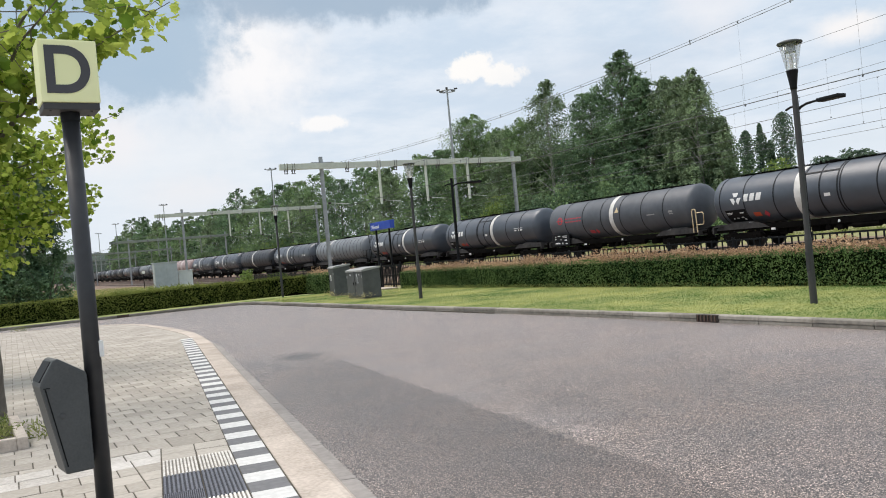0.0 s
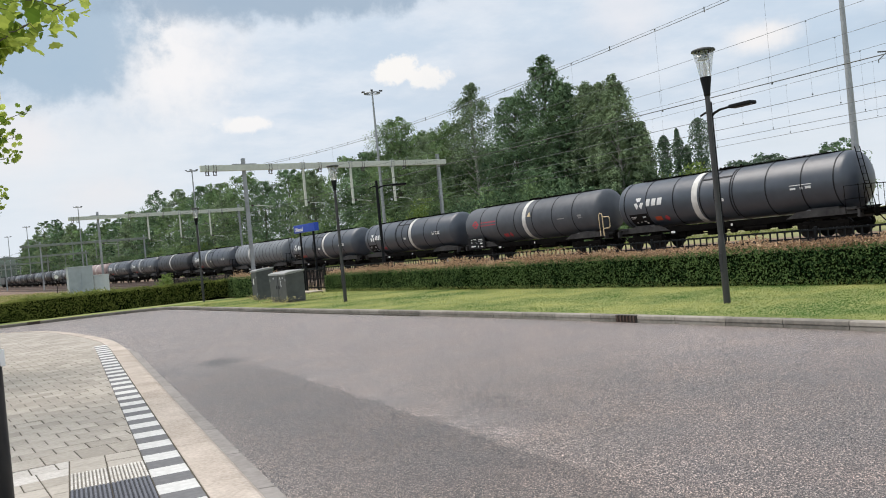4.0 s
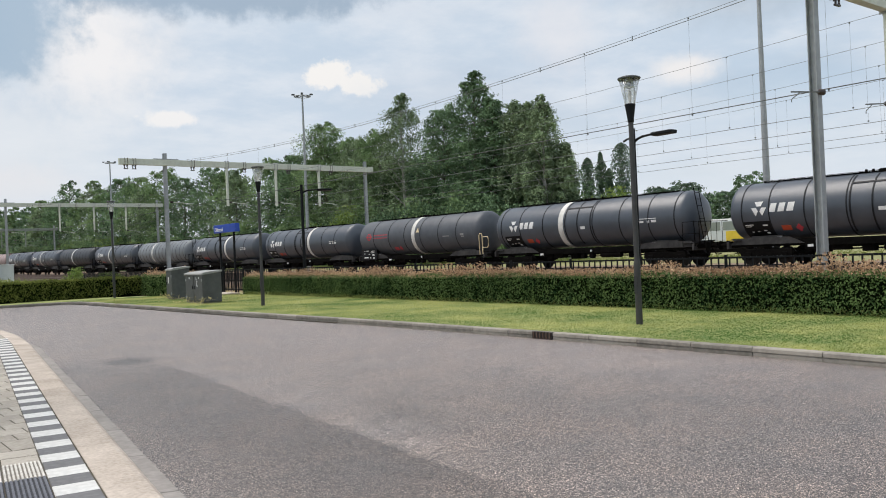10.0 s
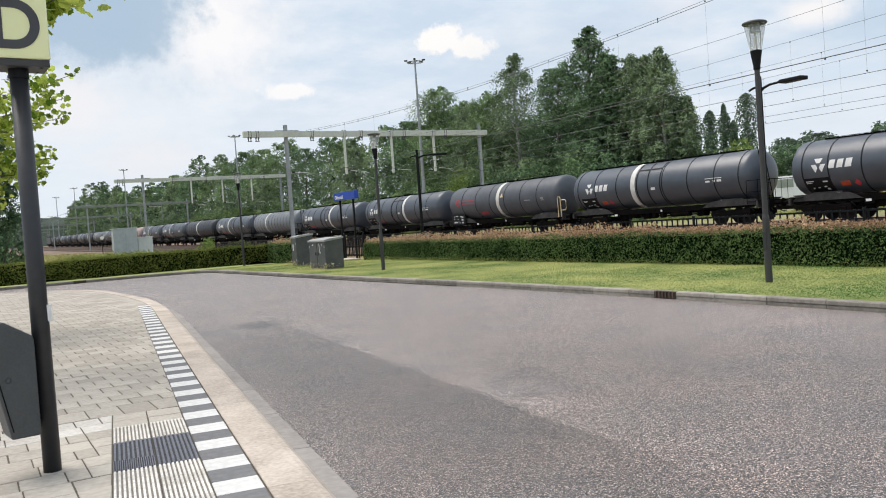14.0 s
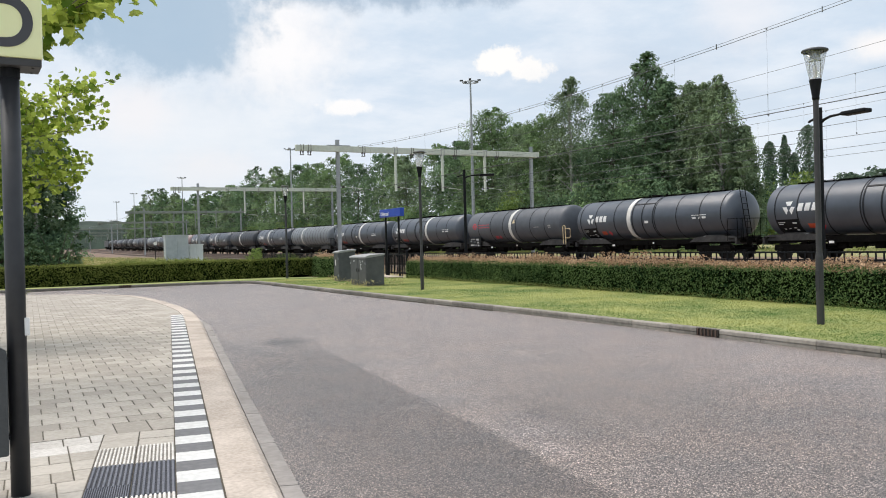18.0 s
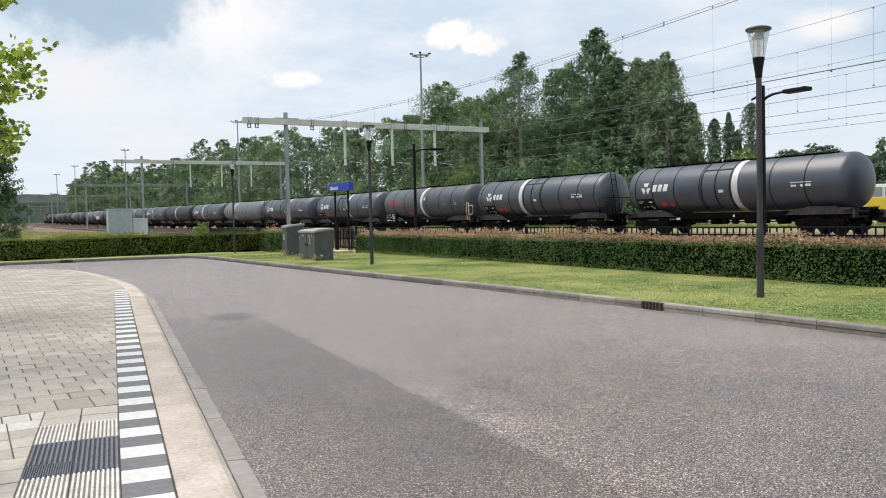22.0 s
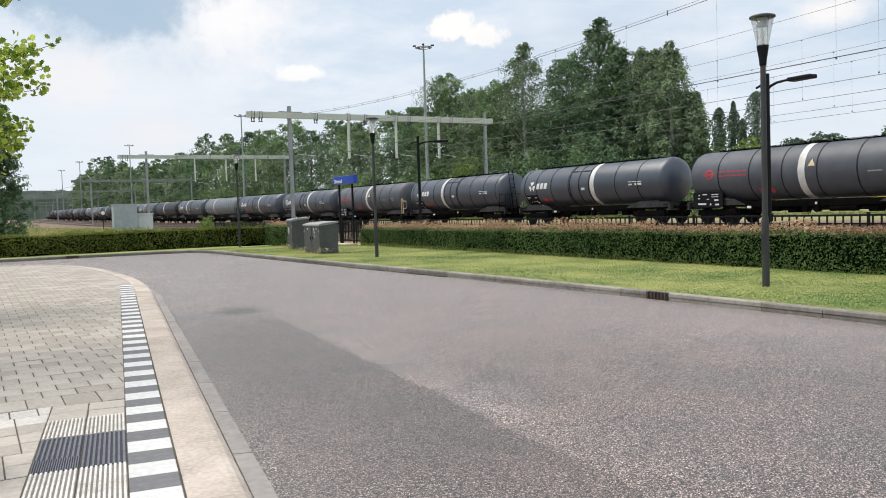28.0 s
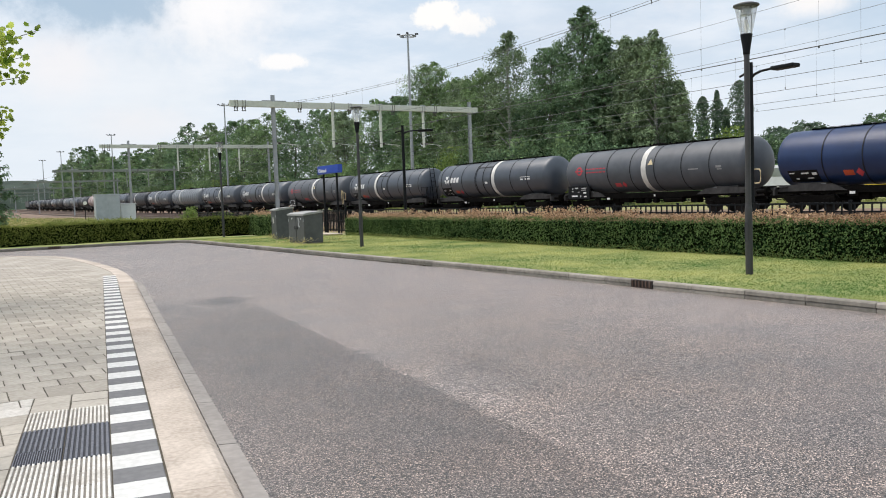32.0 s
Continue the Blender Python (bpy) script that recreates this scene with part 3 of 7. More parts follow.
def lathe(bm, profile, seg=32, axis="Z", at=(0, 0, 0)):
    """A turned shape: profile rows of (along, radius)."""
    rings = []
    for z, r in profile:
        row = []
        for k in range(seg):
            a = 2 * math.pi * k / seg
            c, s = math.cos(a) * max(r, 1e-4), math.sin(a) * max(r, 1e-4)
            v = (c, s, z) if axis == "Z" else (c, z, s)
            row.append(bm.verts.new(Vector(v) + Vector(at)))
        rings.append(row)
    for a, b in zip(rings, rings[1:]):
        for k in range(seg):
            bm.faces.new((a[k], a[(k + 1) % seg], b[(k + 1) % seg], b[k]))
    bm.faces.new(rings[0][::-1])
    bm.faces.new(rings[-1])
    bmesh.ops.recalc_face_normals(bm, faces=bm.faces)
    return bm


def extrude(bm, outline, depth, m=Matrix()):
    """A flat outline of (x, z) given a depth along y."""
    front = [bm.verts.new(m @ Vector((x, 0, z))) for x, z in outline]
    back = [bm.verts.new(m @ Vector((x, depth, z))) for x, z in outline]
    bm.faces.new(front)
    bm.faces.new(back[::-1])
    n = len(outline)
    for i in range(n):
        bm.faces.new((front[i], back[i], back[(i + 1) % n], front[(i + 1) % n]))
    bmesh.ops.recalc_face_normals(bm, faces=bm.faces)
    return bm


def soup(name, verts, faces, mat, parent=None):
    me = bpy.data.meshes.new(name)
    me.from_pydata(verts.tolist() if hasattr(verts, "tolist") else verts, [], faces.tolist() if hasattr(faces, "tolist") else faces)
    me.materials.append(mat)
    ob = new(name, me)
    ob.parent = parent
    return ob


def leaves(name, pts, size, mat, parent, seed, out=None, slim=0.55, spread=0.35):
    """Many single leaves or sprays: a four-cornered leaf at each point, turned at random, or outwards where out is given."""
    rng = np.random.default_rng(seed)
    n = len(pts)
    d = rng.normal(size=(n, 3))
    if out is not None:
        d = out + d * spread
    d /= np.linalg.norm(d, axis=1, keepdims=True) + 1e-9
    r = rng.normal(size=(n, 3))
    u = np.cross(d, r)
    u /= np.linalg.norm(u, axis=1, keepdims=True) + 1e-9
    v = np.cross(d, u)
    s = size * rng.uniform(0.65, 1.35, size=(n, 1))
    bend = d * s * 0.18
    vs = np.stack([pts - v * s * 0.5, pts + u * s * slim * 0.5 + bend, pts + v * s * 0.5, pts - u * s * slim * 0.5 + bend], 1).reshape(-1, 3)
    fs = np.arange(4 * n).reshape(-1, 4)
    return soup(name, vs, fs, mat, parent)


LOBES = [(0.0, -0.5), (0.12, -0.36), (0.34, -0.38), (0.36, -0.18), (0.54, 0.02), (0.40, 0.14), (0.38, 0.34), (0.19, 0.33), (0.0, 0.58), (-0.19, 0.33), (-0.38, 0.34), (-0.40, 0.14), (-0.54, 0.02), (-0.36, -0.18), (-0.34, -0.38), (-0.12, -0.36)]


def maple_leaves(name, pts, size, mat, parent, seed):
    rng = np.random.default_rng(seed)
    n = len(pts)
    d = rng.normal(size=(n, 3)) * 0.75 + np.array((0.1, -0.5, 0.55))
    d /= np.linalg.norm(d, axis=1, keepdims=True)
    u = np.cross(d, rng.normal(size=(n, 3)))
    u /= np.linalg.norm(u, axis=1, keepdims=True)
    v = np.cross(d, u)
    s = (size * rng.uniform(0.6, 1.25, size=(n, 1)))[:, :, None]
    shape = np.array(LOBES)
    k = len(shape)
    bend = (np.abs(shape[:, 0]) ** 1.5)[None, :, None] * d[:, None, :] * -0.35 * s
    vs = pts[:, None, :] + u[:, None, :] * shape[None, :, :1] * s + v[:, None, :] * shape[None, :, 1:] * s + bend
    return soup(name, vs.reshape(-1, 3), np.arange(n * k).reshape(-1, k), mat, parent)


# ---- the ground and the road ----
O = Vector((0.78, 5.28, 0))          # a point of the bus bay's edge
U = Vector((0.1444, 0.9895, 0))      # along the edge
N = Vector((0.9895, -0.1444, 0))     # towards the road
EDGE_TURN = -math.degrees(math.atan2(U.x, U.y))


def bay(s, n, z=0.0):
    return O + U * s + N * n + Vector((0, 0, z))


def curve(pts, step=0.5):
    """Points at even steps along a smooth line through pts."""
    pts = [Vector(p) for p in pts]
    out = []
    for i in range(len(pts) - 1):
        p0, p1, p2, p3 = pts[max(i - 1, 0)], pts[i], pts[i + 1], pts[min(i + 2, len(pts) - 1)]
        n = max(2, int((p2 - p1).length / step))
        for k in range(n):
            t = k / n
            out.append(0.5 * (2 * p1 + (p2 - p0) * t + (2 * p0 - 5 * p1 + 4 * p2 - p3) * t * t + (3 * p1 - p0 - 3 * p2 + p3) * t ** 3))
    return out + [pts[-1]]


def ease(v, lo, hi):
    t = min(max((v - lo) / (hi - lo), 0), 1)
    return t * t * (3 - 2 * t)


def ground_height(x, y):
    far = ease(y, 46, 66) * (1 - ease(x, 17, 20)) * ease(200 - abs(x), 0, 60)
    side = ease(x, 40, 48)
    return -0.05 + 0.3 * far + 0.28 * side


def build_ground():
    xs = [-1600, -700, -300, -120, -60] + [-40 + 4 * i for i in range(14)] + [16, 17, 18, 19, 20, 30, 38, 40, 42, 44, 46, 48, 60, 80, 120, 300, 800, 2200]
    ys = [-900, -300, -100, -40] + [-20 + 6 * i for i in range(11)] + [44, 46, 48, 52, 56, 60, 64, 68, 80, 100, 140, 200, 300, 500, 900, 1500, 2800]
    vs = [(x, y, ground_height(x, y)) for y in ys for x in xs]
    w = len(xs)
    fs = [(j * w + i, j * w + i + 1, (j + 1) * w + i + 1, (j + 1) * w + i) for j in range(len(ys) - 1) for i in range(w - 1)]
    tagged(soup("ground", vs, fs, FIELD), "dry rough grass field reaching the horizon", "ground", kind="structure")


build_ground()

FAR_KERB = curve([(9.3, -14, 0), (9.55, 0, 0), (9.76, 6, 0), (9.84, 11, 0), (9.82, 16.3, 0), (9.66, 22, 0), (9.56, 27, 0), (9.48, 32, 0), (9.36, 36.8, 0), (8.9, 38.7, 0), (6.5, 39.35, 0), (3.9, 39.4, 0), (-2, 39.5, 0), (-9, 39.6, 0), (-26, 39.7, 0)], 0.25)
NEAR_CURVE = curve([bay(12.4, 0.645), (3.27, 17.75, 0), (3.56, 20.2, 0), (3.70, 22.1, 0), (3.70, 25.3, 0), (3.56, 28.4, 0), (3.22, 30.6, 0), (2.55, 32.1, 0), (1.4, 33.4, 0), (-0.1, 34.6, 0), (-3, 35.9, 0), (-8, 36.5, 0), (-26, 36.7, 0)], 0.25)


def build_road():
    bm = bmesh.new()
    outline = [Vector((-26, -14, 0))] + list(FAR_KERB)
    bm.faces.new([bm.verts.new(p) for p in outline])
    bmesh.ops.triangulate(bm, faces=bm.faces)
    bmesh.ops.recalc_face_normals(bm, faces=bm.faces)
    if sum(f.normal.z for f in bm.faces) < 0:
        bmesh.ops.reverse_faces(bm, faces=bm.faces)
    solid("road", bm, ASPHALT, "grey worn asphalt bus road with an oil stain", "road", kind="structure")


build_road()


def resample(line, step):
    """Points exactly step apart along a line."""
    out, left = [line[0]], step
    for a, b in zip(line, line[1:]):
        while (b - a).length >= left:
            a = a + (b - a).normalized() * left
            out.append(a)
            left = step
        left -= (b - a).length
    return out


def kerb_row(name, line, step, profile, mat, parent, gap=0.006):
    """Kerb stones laid end to end along a line; profile: rows of (out, z), out to the right of the way along the line."""
    pts = resample(line, step)
    for a, b in zip(pts, pts[1:]):
        d = (b - a).normalized()
        side = Vector((d.y, -d.x, 0))
        bm = bmesh.new()
        rows = []
        for p in (a + d * gap, b - d * gap):
            rows.append([bm.verts.new(p + side * o + Vector((0, 0, z))) for o, z in profile])
        k = len(profile)
        for i in range(k):
            bm.faces.new((rows[0][i], rows[0][(i + 1) % k], rows[1][(i + 1) % k], rows[1][i]))
        bm.faces.new(rows[0][::-1])
        bm.faces.new(rows[1])
        bmesh.ops.recalc_face_normals(bm, faces=bm.faces)
        part(name, bm, mat, parent)


def build_kerbs():
    far = thing("kerb_far", Matrix(), "grey concrete kerb between road and grass verge", "kerb", kind="structure")
    kerb_row("kerb_stone", FAR_KERB, 1.0, [(0.012, -0.05), (0.014, 0.044), (0.024, 0.050), (0.024, 0.058), (0.006, 0.064), (0.010, 0.110), (0.026, 0.124), (0.15, 0.126), (0.155, -0.05)], KERB_GREY, far)
    near = thing("kerb_near", Matrix(), "weathered cream concrete kerb along the paved bus stop", "kerb", kind="structure")
    straight = [bay(s, 0.645) for s in (-14, -7, 0, 7, 12.41)]
    prof = [(0.0, -0.05), (0.0, 0.02), (-0.02, 0.058), (-0.06, 0.092), (-0.10, 0.102), (-0.355, 0.104), (-0.358, -0.05)]
    kerb_row("kerb_stone", straight, 2.64, prof, KERB, near, 0.002)
    kerb_row("kerb_stone", list(NEAR_CURVE), 0.78, prof, KERB, near, 0.001)
    gut = thing("gutter", Matrix(), "flat grey concrete gutter band beside the kerb", "gutter", kind="structure")
    kerb_row("gutter_slab", [bay(s, 0.785) for s in (-14, 0, 12.02)], 1.3, [(0, -0.05), (0, 0.006), (-0.128, 0.012), (-0.132, -0.05)], GUTTER, gut)
    tip = [bay(11.72, 0.787), bay(12.5, 0.80), bay(13.3, 0.78), bay(14.0, 0.70), bay(14.5, 0.585), bay(12.4, 0.658), bay(11.72, 0.658)]
    bm = bmesh.new()
    bm.faces.new([bm.verts.new((p.x, p.y, 0.010)) for p in tip])
    bmesh.ops.recalc_face_normals(bm, faces=bm.faces)
    if sum(f.normal.z for f in bm.faces) < 0:
        bmesh.ops.reverse_faces(bm, faces=bm.faces)
    bmesh.ops.solidify(bm, geom=bm.faces[:], thickness=0.05)
    part("gutter_slab", bm, GUTTER, gut, "rounded end slab")


build_kerbs()


def bay_outline():
    pts = [bay(-14, 0.3), bay(12.4, 0.3)]
    for a, b in zip(NEAR_CURVE[2:], NEAR_CURVE[3:]):
        d = (b - a).normalized()
        pts.append(a + Vector((-d.y, d.x, 0)) * 0.30)
    return pts + [Vector((-26, -14, 0))]


BAY = bay_outline()
BAY_XY = np.array([(p.x, p.y) for p in BAY])


def in_bay(x, y):
    inside = False
    j = len(BAY_XY) - 1
    for i in range(len(BAY_XY)):
        (xi, yi), (xj, yj) = BAY_XY[i], BAY_XY[j]
        if (yi > y) != (yj > y) and x < (xj - xi) * (y - yi) / (yj - yi) + xi:
            inside = not inside
        j = i
    return inside


def build_pavement():
    bm = bmesh.new()
    top = [bm.verts.new((p.x, p.y, 0.0955)) for p in BAY]
    low = [bm.verts.new((p.x, p.y, -0.05)) for p in BAY]
    bm.faces.new(top)
    n = len(BAY)
    for i in range(n):
        bm.faces.new((top[i], low[i], low[(i + 1) % n], top[(i + 1) % n]))
    bmesh.ops.triangulate(bm, faces=[f for f in bm.faces if len(f.verts) > 4])
    bmesh.ops.recalc_face_normals(bm, faces=bm.faces)
    rim = bmesh.new()
    rows = []
    for a, b in zip(NEAR_CURVE[1:], NEAR_CURVE[2:]):
        d = (b - a).normalized()
        side = Vector((-d.y, d.x, 0))
        rows.append([rim.verts.new(a + side * o + Vector((0, 0, 0.0965))) for o in (0.36, 1.0)])
    for p, q in zip(rows, rows[1:]):
        rim.faces.new((p[0], q[0], q[1], p[1]))
    bmesh.ops.recalc_face_normals(rim, faces=rim.faces)
    if sum(f.normal.z for f in rim.faces) < 0:
        bmesh.ops.reverse_faces(rim, faces=rim.faces)
    solid("pavement_rim", rim, TILE, "grey cut paving along the curved kerb", "pavement", kind="structure")
    return solid("pavement", bm, JOINT, "paved bus stop of grey square tiles with sandy joints", "pavement", kind="structure")


PAVEMENT = build_pavement()


# ---- verge, hedges and grass ----


def build_verge():
    bm = bmesh.new()
    rows = []
    line = resample(list(FAR_KERB), 1.0)
    for i, p in enumerate(line):
        d = (line[min(i + 1, len(line) - 1)] - line[max(i - 1, 0)]).normalized()
        side = Vector((d.y, -d.x, 0))
        row = []
        for k, w in enumerate((0.15, 0.6, 1.6, 2.8, 4.2, 6.0, 8.5)):
            if p.y > 34:
                w = min(w, 4.0)
            q = p + side * w
            row.append(bm.verts.new((q.x, q.y, 0.108 + 0.03 * noise.noise(q * 0.7) * (k > 0) - 0.1 * (k == 6))))
        rows.append(row)
    for a, b in zip(rows, rows[1:]):
        for k in range(len(a) - 1):
            bm.faces.new((a[k], b[k], b[k + 1], a[k + 1]))
    bmesh.ops.recalc_face_normals(bm, faces=bm.faces)
    if sum(f.normal.z for f in bm.faces) < 0:
        bmesh.ops.reverse_faces(bm, faces=bm.faces)
    solid("verge", bm, TURF, "mown grass verge, yellowish green in patches", "grass", kind="structure")


def far_kerb_x(y):
    best = min(FAR_KERB, key=lambda p: abs(p.y - y))
    return best.x


def build_grass():
    rng = np.random.default_rng(5)
    n = 210000
    y = 2.5 + 40 * rng.random(n) ** 1.35
    edge = np.array([far_kerb_x(v) for v in np.linspace(2, 43, 83)])
    x0 = np.interp(y, np.linspace(2, 43, 83), edge)
    x = x0 + 0.14 + rng.random(n) * 5.7
    pts = np.stack([x, y, np.full(n, 0.125)], 1)
    out = np.zeros((n, 3))
    ang = rng.uniform(0, 2 * np.pi, n)
    out[:, 0], out[:, 1], out[:, 2] = np.cos(ang), np.sin(ang), 0.9
    tagged(leaves("mown_grass", pts, 0.027, BLADES, None, 6, out, 0.3, 0.3), "short mown green grass with yellow patches", "grass", kind="stuff")
    n = 6500
    y = rng.uniform(3, 34, n)
    pts = np.stack([np.interp(y, np.linspace(2, 43, 83), edge) + 4.74 + 0.032 * y + rng.normal(0, 0.15, n), y, rng.uniform(0.11, 0.24, n)], 1)
    tagged(leaves("tall_grass", pts, 0.085, SCRUB, None, 7, None, 0.1), "uncut grass tufts along the foot of the hedge", "grass", kind="stuff")
    n = 330
    c = np.array([(11.1, 28.5), (11.1, 30.6), (11.7, 33.6), (12.0, 31.8), (11.0, 29.6), (12.2, 35.0), (12.3, 28.3)])[rng.integers(0, 7, n)]
    pts = np.stack([c[:, 0] + rng.normal(0, 0.16, n), c[:, 1] + rng.normal(0, 0.3, n), rng.uniform(0.10, 0.34, n)], 1)
    tagged(leaves("weeds", pts, 0.15, STRAW, None, 8, None, 0.12), "weeds round the feet of the cabinets", "weeds", kind="stuff")


build_verge()
build_grass()


def build_debris():
    """Leaf litter, soil and small weeds along the foot of the far kerb."""
    rng = np.random.default_rng(31)
    line = resample(list(FAR_KERB), 0.05)
    at = [line[i] for i in rng.integers(int(31 / 0.05), len(line) - int(26 / 0.05), 2600)]
    pts = np.array([(p.x, p.y, 0.006) for p in at]) + rng.normal(size=(2600, 3)) * np.array((0.03, 0.03, 0.0)) + np.array((-0.05, -0.02, 0.0))
    flat = np.tile(np.array((0.0, 0.0, 1.0)), (2600, 1))
    tagged(leaves("kerb_litter", pts, 0.05, JOINT, None, 32, flat, 0.6, 0.25), "dark leaf litter and soil along the kerb", "litter", kind="stuff")
    n = 500
    c = np.array([(9.6, 33.3, 0.1), (-2.4, 36.1, 0.1), (-0.3, 34.75, 0.1), (-0.42, 9.2, 0.1)])[rng.integers(0, 4, n)]
    p = c + rng.normal(size=(n, 3)) * np.array((0.14, 0.14, 0.0)) + np.array((0, 0, 1.0)) * rng.uniform(0, 0.16, (n, 1))
    tagged(leaves("kerb_weeds", p, 0.10, SCRUB, None, 34, None, 0.14), "small weeds in the paving joints", "weeds", kind="stuff")


build_debris()


def hedge(a, b, width, height, leaf, per, seed, label, shoots=0, mat=None):
    """A clipped hedge whose front runs from a to b (its body lies to the right of that way)."""
    a, b = Vector((*a, 0.06)), Vector((*b, 0.06))
    d = (b - a)
    long = d.length
    d.normalize()
    side = Vector((d.y, -d.x, 0))
    top = thing("hedge", Matrix.Translation(a), label, "hedge")
    rng = np.random.default_rng(seed)
    # solid body; its near-black colour stands in for shade between the twigs
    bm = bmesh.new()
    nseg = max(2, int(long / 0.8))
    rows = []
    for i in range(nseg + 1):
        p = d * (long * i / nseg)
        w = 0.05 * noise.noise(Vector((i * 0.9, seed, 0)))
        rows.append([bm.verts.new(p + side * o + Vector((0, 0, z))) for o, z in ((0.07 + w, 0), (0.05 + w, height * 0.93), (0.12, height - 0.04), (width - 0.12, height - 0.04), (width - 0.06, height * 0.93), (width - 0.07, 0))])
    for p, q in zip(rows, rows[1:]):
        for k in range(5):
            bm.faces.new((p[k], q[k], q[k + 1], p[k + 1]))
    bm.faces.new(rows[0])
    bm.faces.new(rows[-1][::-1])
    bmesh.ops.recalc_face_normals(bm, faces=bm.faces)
    part("core", bm, HEDGE_CORE, top, "solid near-black core, the shade inside put into its colour")
    dv, sv = np.array(d), np.array(side)
    faces = (("front", long * height), ("top", long * width), ("back", long * height * 0.5), ("ends", 2 * width * height))
    pts, outs = [], []
    for kind, area in faces:
        n = int(area * per)
        s, q = rng.random(n) * long, rng.random(n)
        if kind == "front":
            bulge = np.array([0.05 * noise.noise(Vector((v * 0.9, seed, u * 2))) for v, u in zip(s, q)])
            p = dv * s[:, None] + sv * (bulge + rng.normal(0, 0.035, n))[:, None]
            foot = np.array([0.10 * max(0.0, noise.noise(Vector((v * 0.7, seed, 9)))) * 2 for v in s])
            p[:, 2] = 0.02 + foot + q * (height - 0.02 - foot)
            o = np.tile(-sv + np.array((0, 0, 0.35)), (n, 1))
        elif kind == "back":
            p = dv * s[:, None] + sv * (width + rng.normal(0, 0.035, n))[:, None]
            p[:, 2] = height * (0.45 + 0.55 * q)
            o = np.tile(sv + np.array((0, 0, 0.35)), (n, 1))
        elif kind == "top":
            p = dv * s[:, None] + sv * (q * width)[:, None]
            p[:, 2] = height + rng.normal(0, 0.04, n) + np.array([0.07 * noise.noise(Vector((v * 0.8, seed, 5))) for v in s])
            o = np.tile(np.array((0, 0, 1.0)), (n, 1))
        else:
            e = rng.integers(0, 2, n)
            p = dv * (e * long)[:, None] + sv * (q * width)[:, None]
            p[:, 2] = rng.random(n) * height
            o = dv * (2 * e - 1)[:, None]
        pts.append(p)
        outs.append(o)
    lv = leaves("foliage", np.concatenate(pts), leaf, mat or HEDGE_LEAF, top, seed, np.concatenate(outs), 0.62, 0.55)
    tagged(lv, "small glossy green leaves", kind="stuff")
    if shoots:
        n = shoots
        s = rng.random(n) * long
        clump = 0.10 + 0.20 * np.abs(np.array([noise.noise(Vector((v * 1.3, seed, 3))) for v in s])) * 2
        q = rng.random(n)
        p = dv * s[:, None] + sv * (0.05 + q * (width - 0.1))[:, None]
        p[:, 2] = height - 0.06 + rng.random(n) ** 1.3 * (clump * 1.3 + 0.06)
        tagged(leaves("new_growth", p, leaf * 1.4, HEDGE_OLD, top, seed + 1, None, 0.5), "reddish brown dry shoots on top", kind="stuff")
    return top


hedge((14.55, 1.0), (15.56, 34.8), 0.75, 0.80, 0.050, 1000, 11, "clipped green hedge with brown shoots between verge and fence", 19000)
hedge((13.0, 35.2), (13.35, 42.2), 0.7, 1.0, 0.06, 560, 12, "clipped green hedge beside the grey cabinets", 1600)
hedge((13.4, 41.9), (-24.0, 41.2), 0.9, 0.96, 0.07, 560, 13, "long clipped hedge closing the end of the road", 0, HEDGE_PALE)


# ---- the railway ----
TRACKS = (24.2, 28.5, 32.5, 36.6)
RAIL_TOP = 0.32


def bend(y):
    """How far the line swings to the west, by distance."""
    at = (-60, 50, 75, 100, 125, 150, 175, 200, 260, 373, 540)
    by = (0, 0, -0.45, -1.4, -2.5, -3.6, -4.5, -5.0, -5.6, -6.2, -7.0)
    return sum(float(np.interp(y + d, at, by)) for d in (-12, -4, 4, 12)) / 4


def rise(y):
    """How far the line climbs, by distance."""
    return 0.0088 * max(y - 85, 0) ** 2 / (max(y - 85, 0) + 30)


def wood_line(y):
    """How far the edge of the wood and the portals swing to the west, by distance."""
    return -6.0 * (max(y - 110, 0) / 263) ** 2


def build_bed():
    ys = [-40, -10, 0, 10, 20, 30, 45, 60, 80, 100, 120, 140, 160, 180, 200, 230, 260, 300, 340, 380, 420, 460, 520]
    prof = ((17.0, -0.08, 0), (18.6, -0.04, 0.6), (20.5, 0.02, 1), (22.4, 0.16, 1), (38.9, 0.16, 1), (47, 0.17, 1), (52, 0.16, 1), (60, -0.06, 0))
    vs = []
    for y in ys:
        vs += [(x + bend(y), y, z + up * rise(y) + 0.02 * noise.noise(Vector((x, y, 0)))) for x, z, up in prof]
    k = len(prof)
    fs = [(j * k + i, j * k + i + 1, (j + 1) * k + i + 1, (j + 1) * k + i) for j in range(len(ys) - 1) for i in range(k - 1)]
    tagged(soup("track_bed", vs, fs, BALLAST), "brown ballast bed of four railway tracks", "track bed", kind="structure")


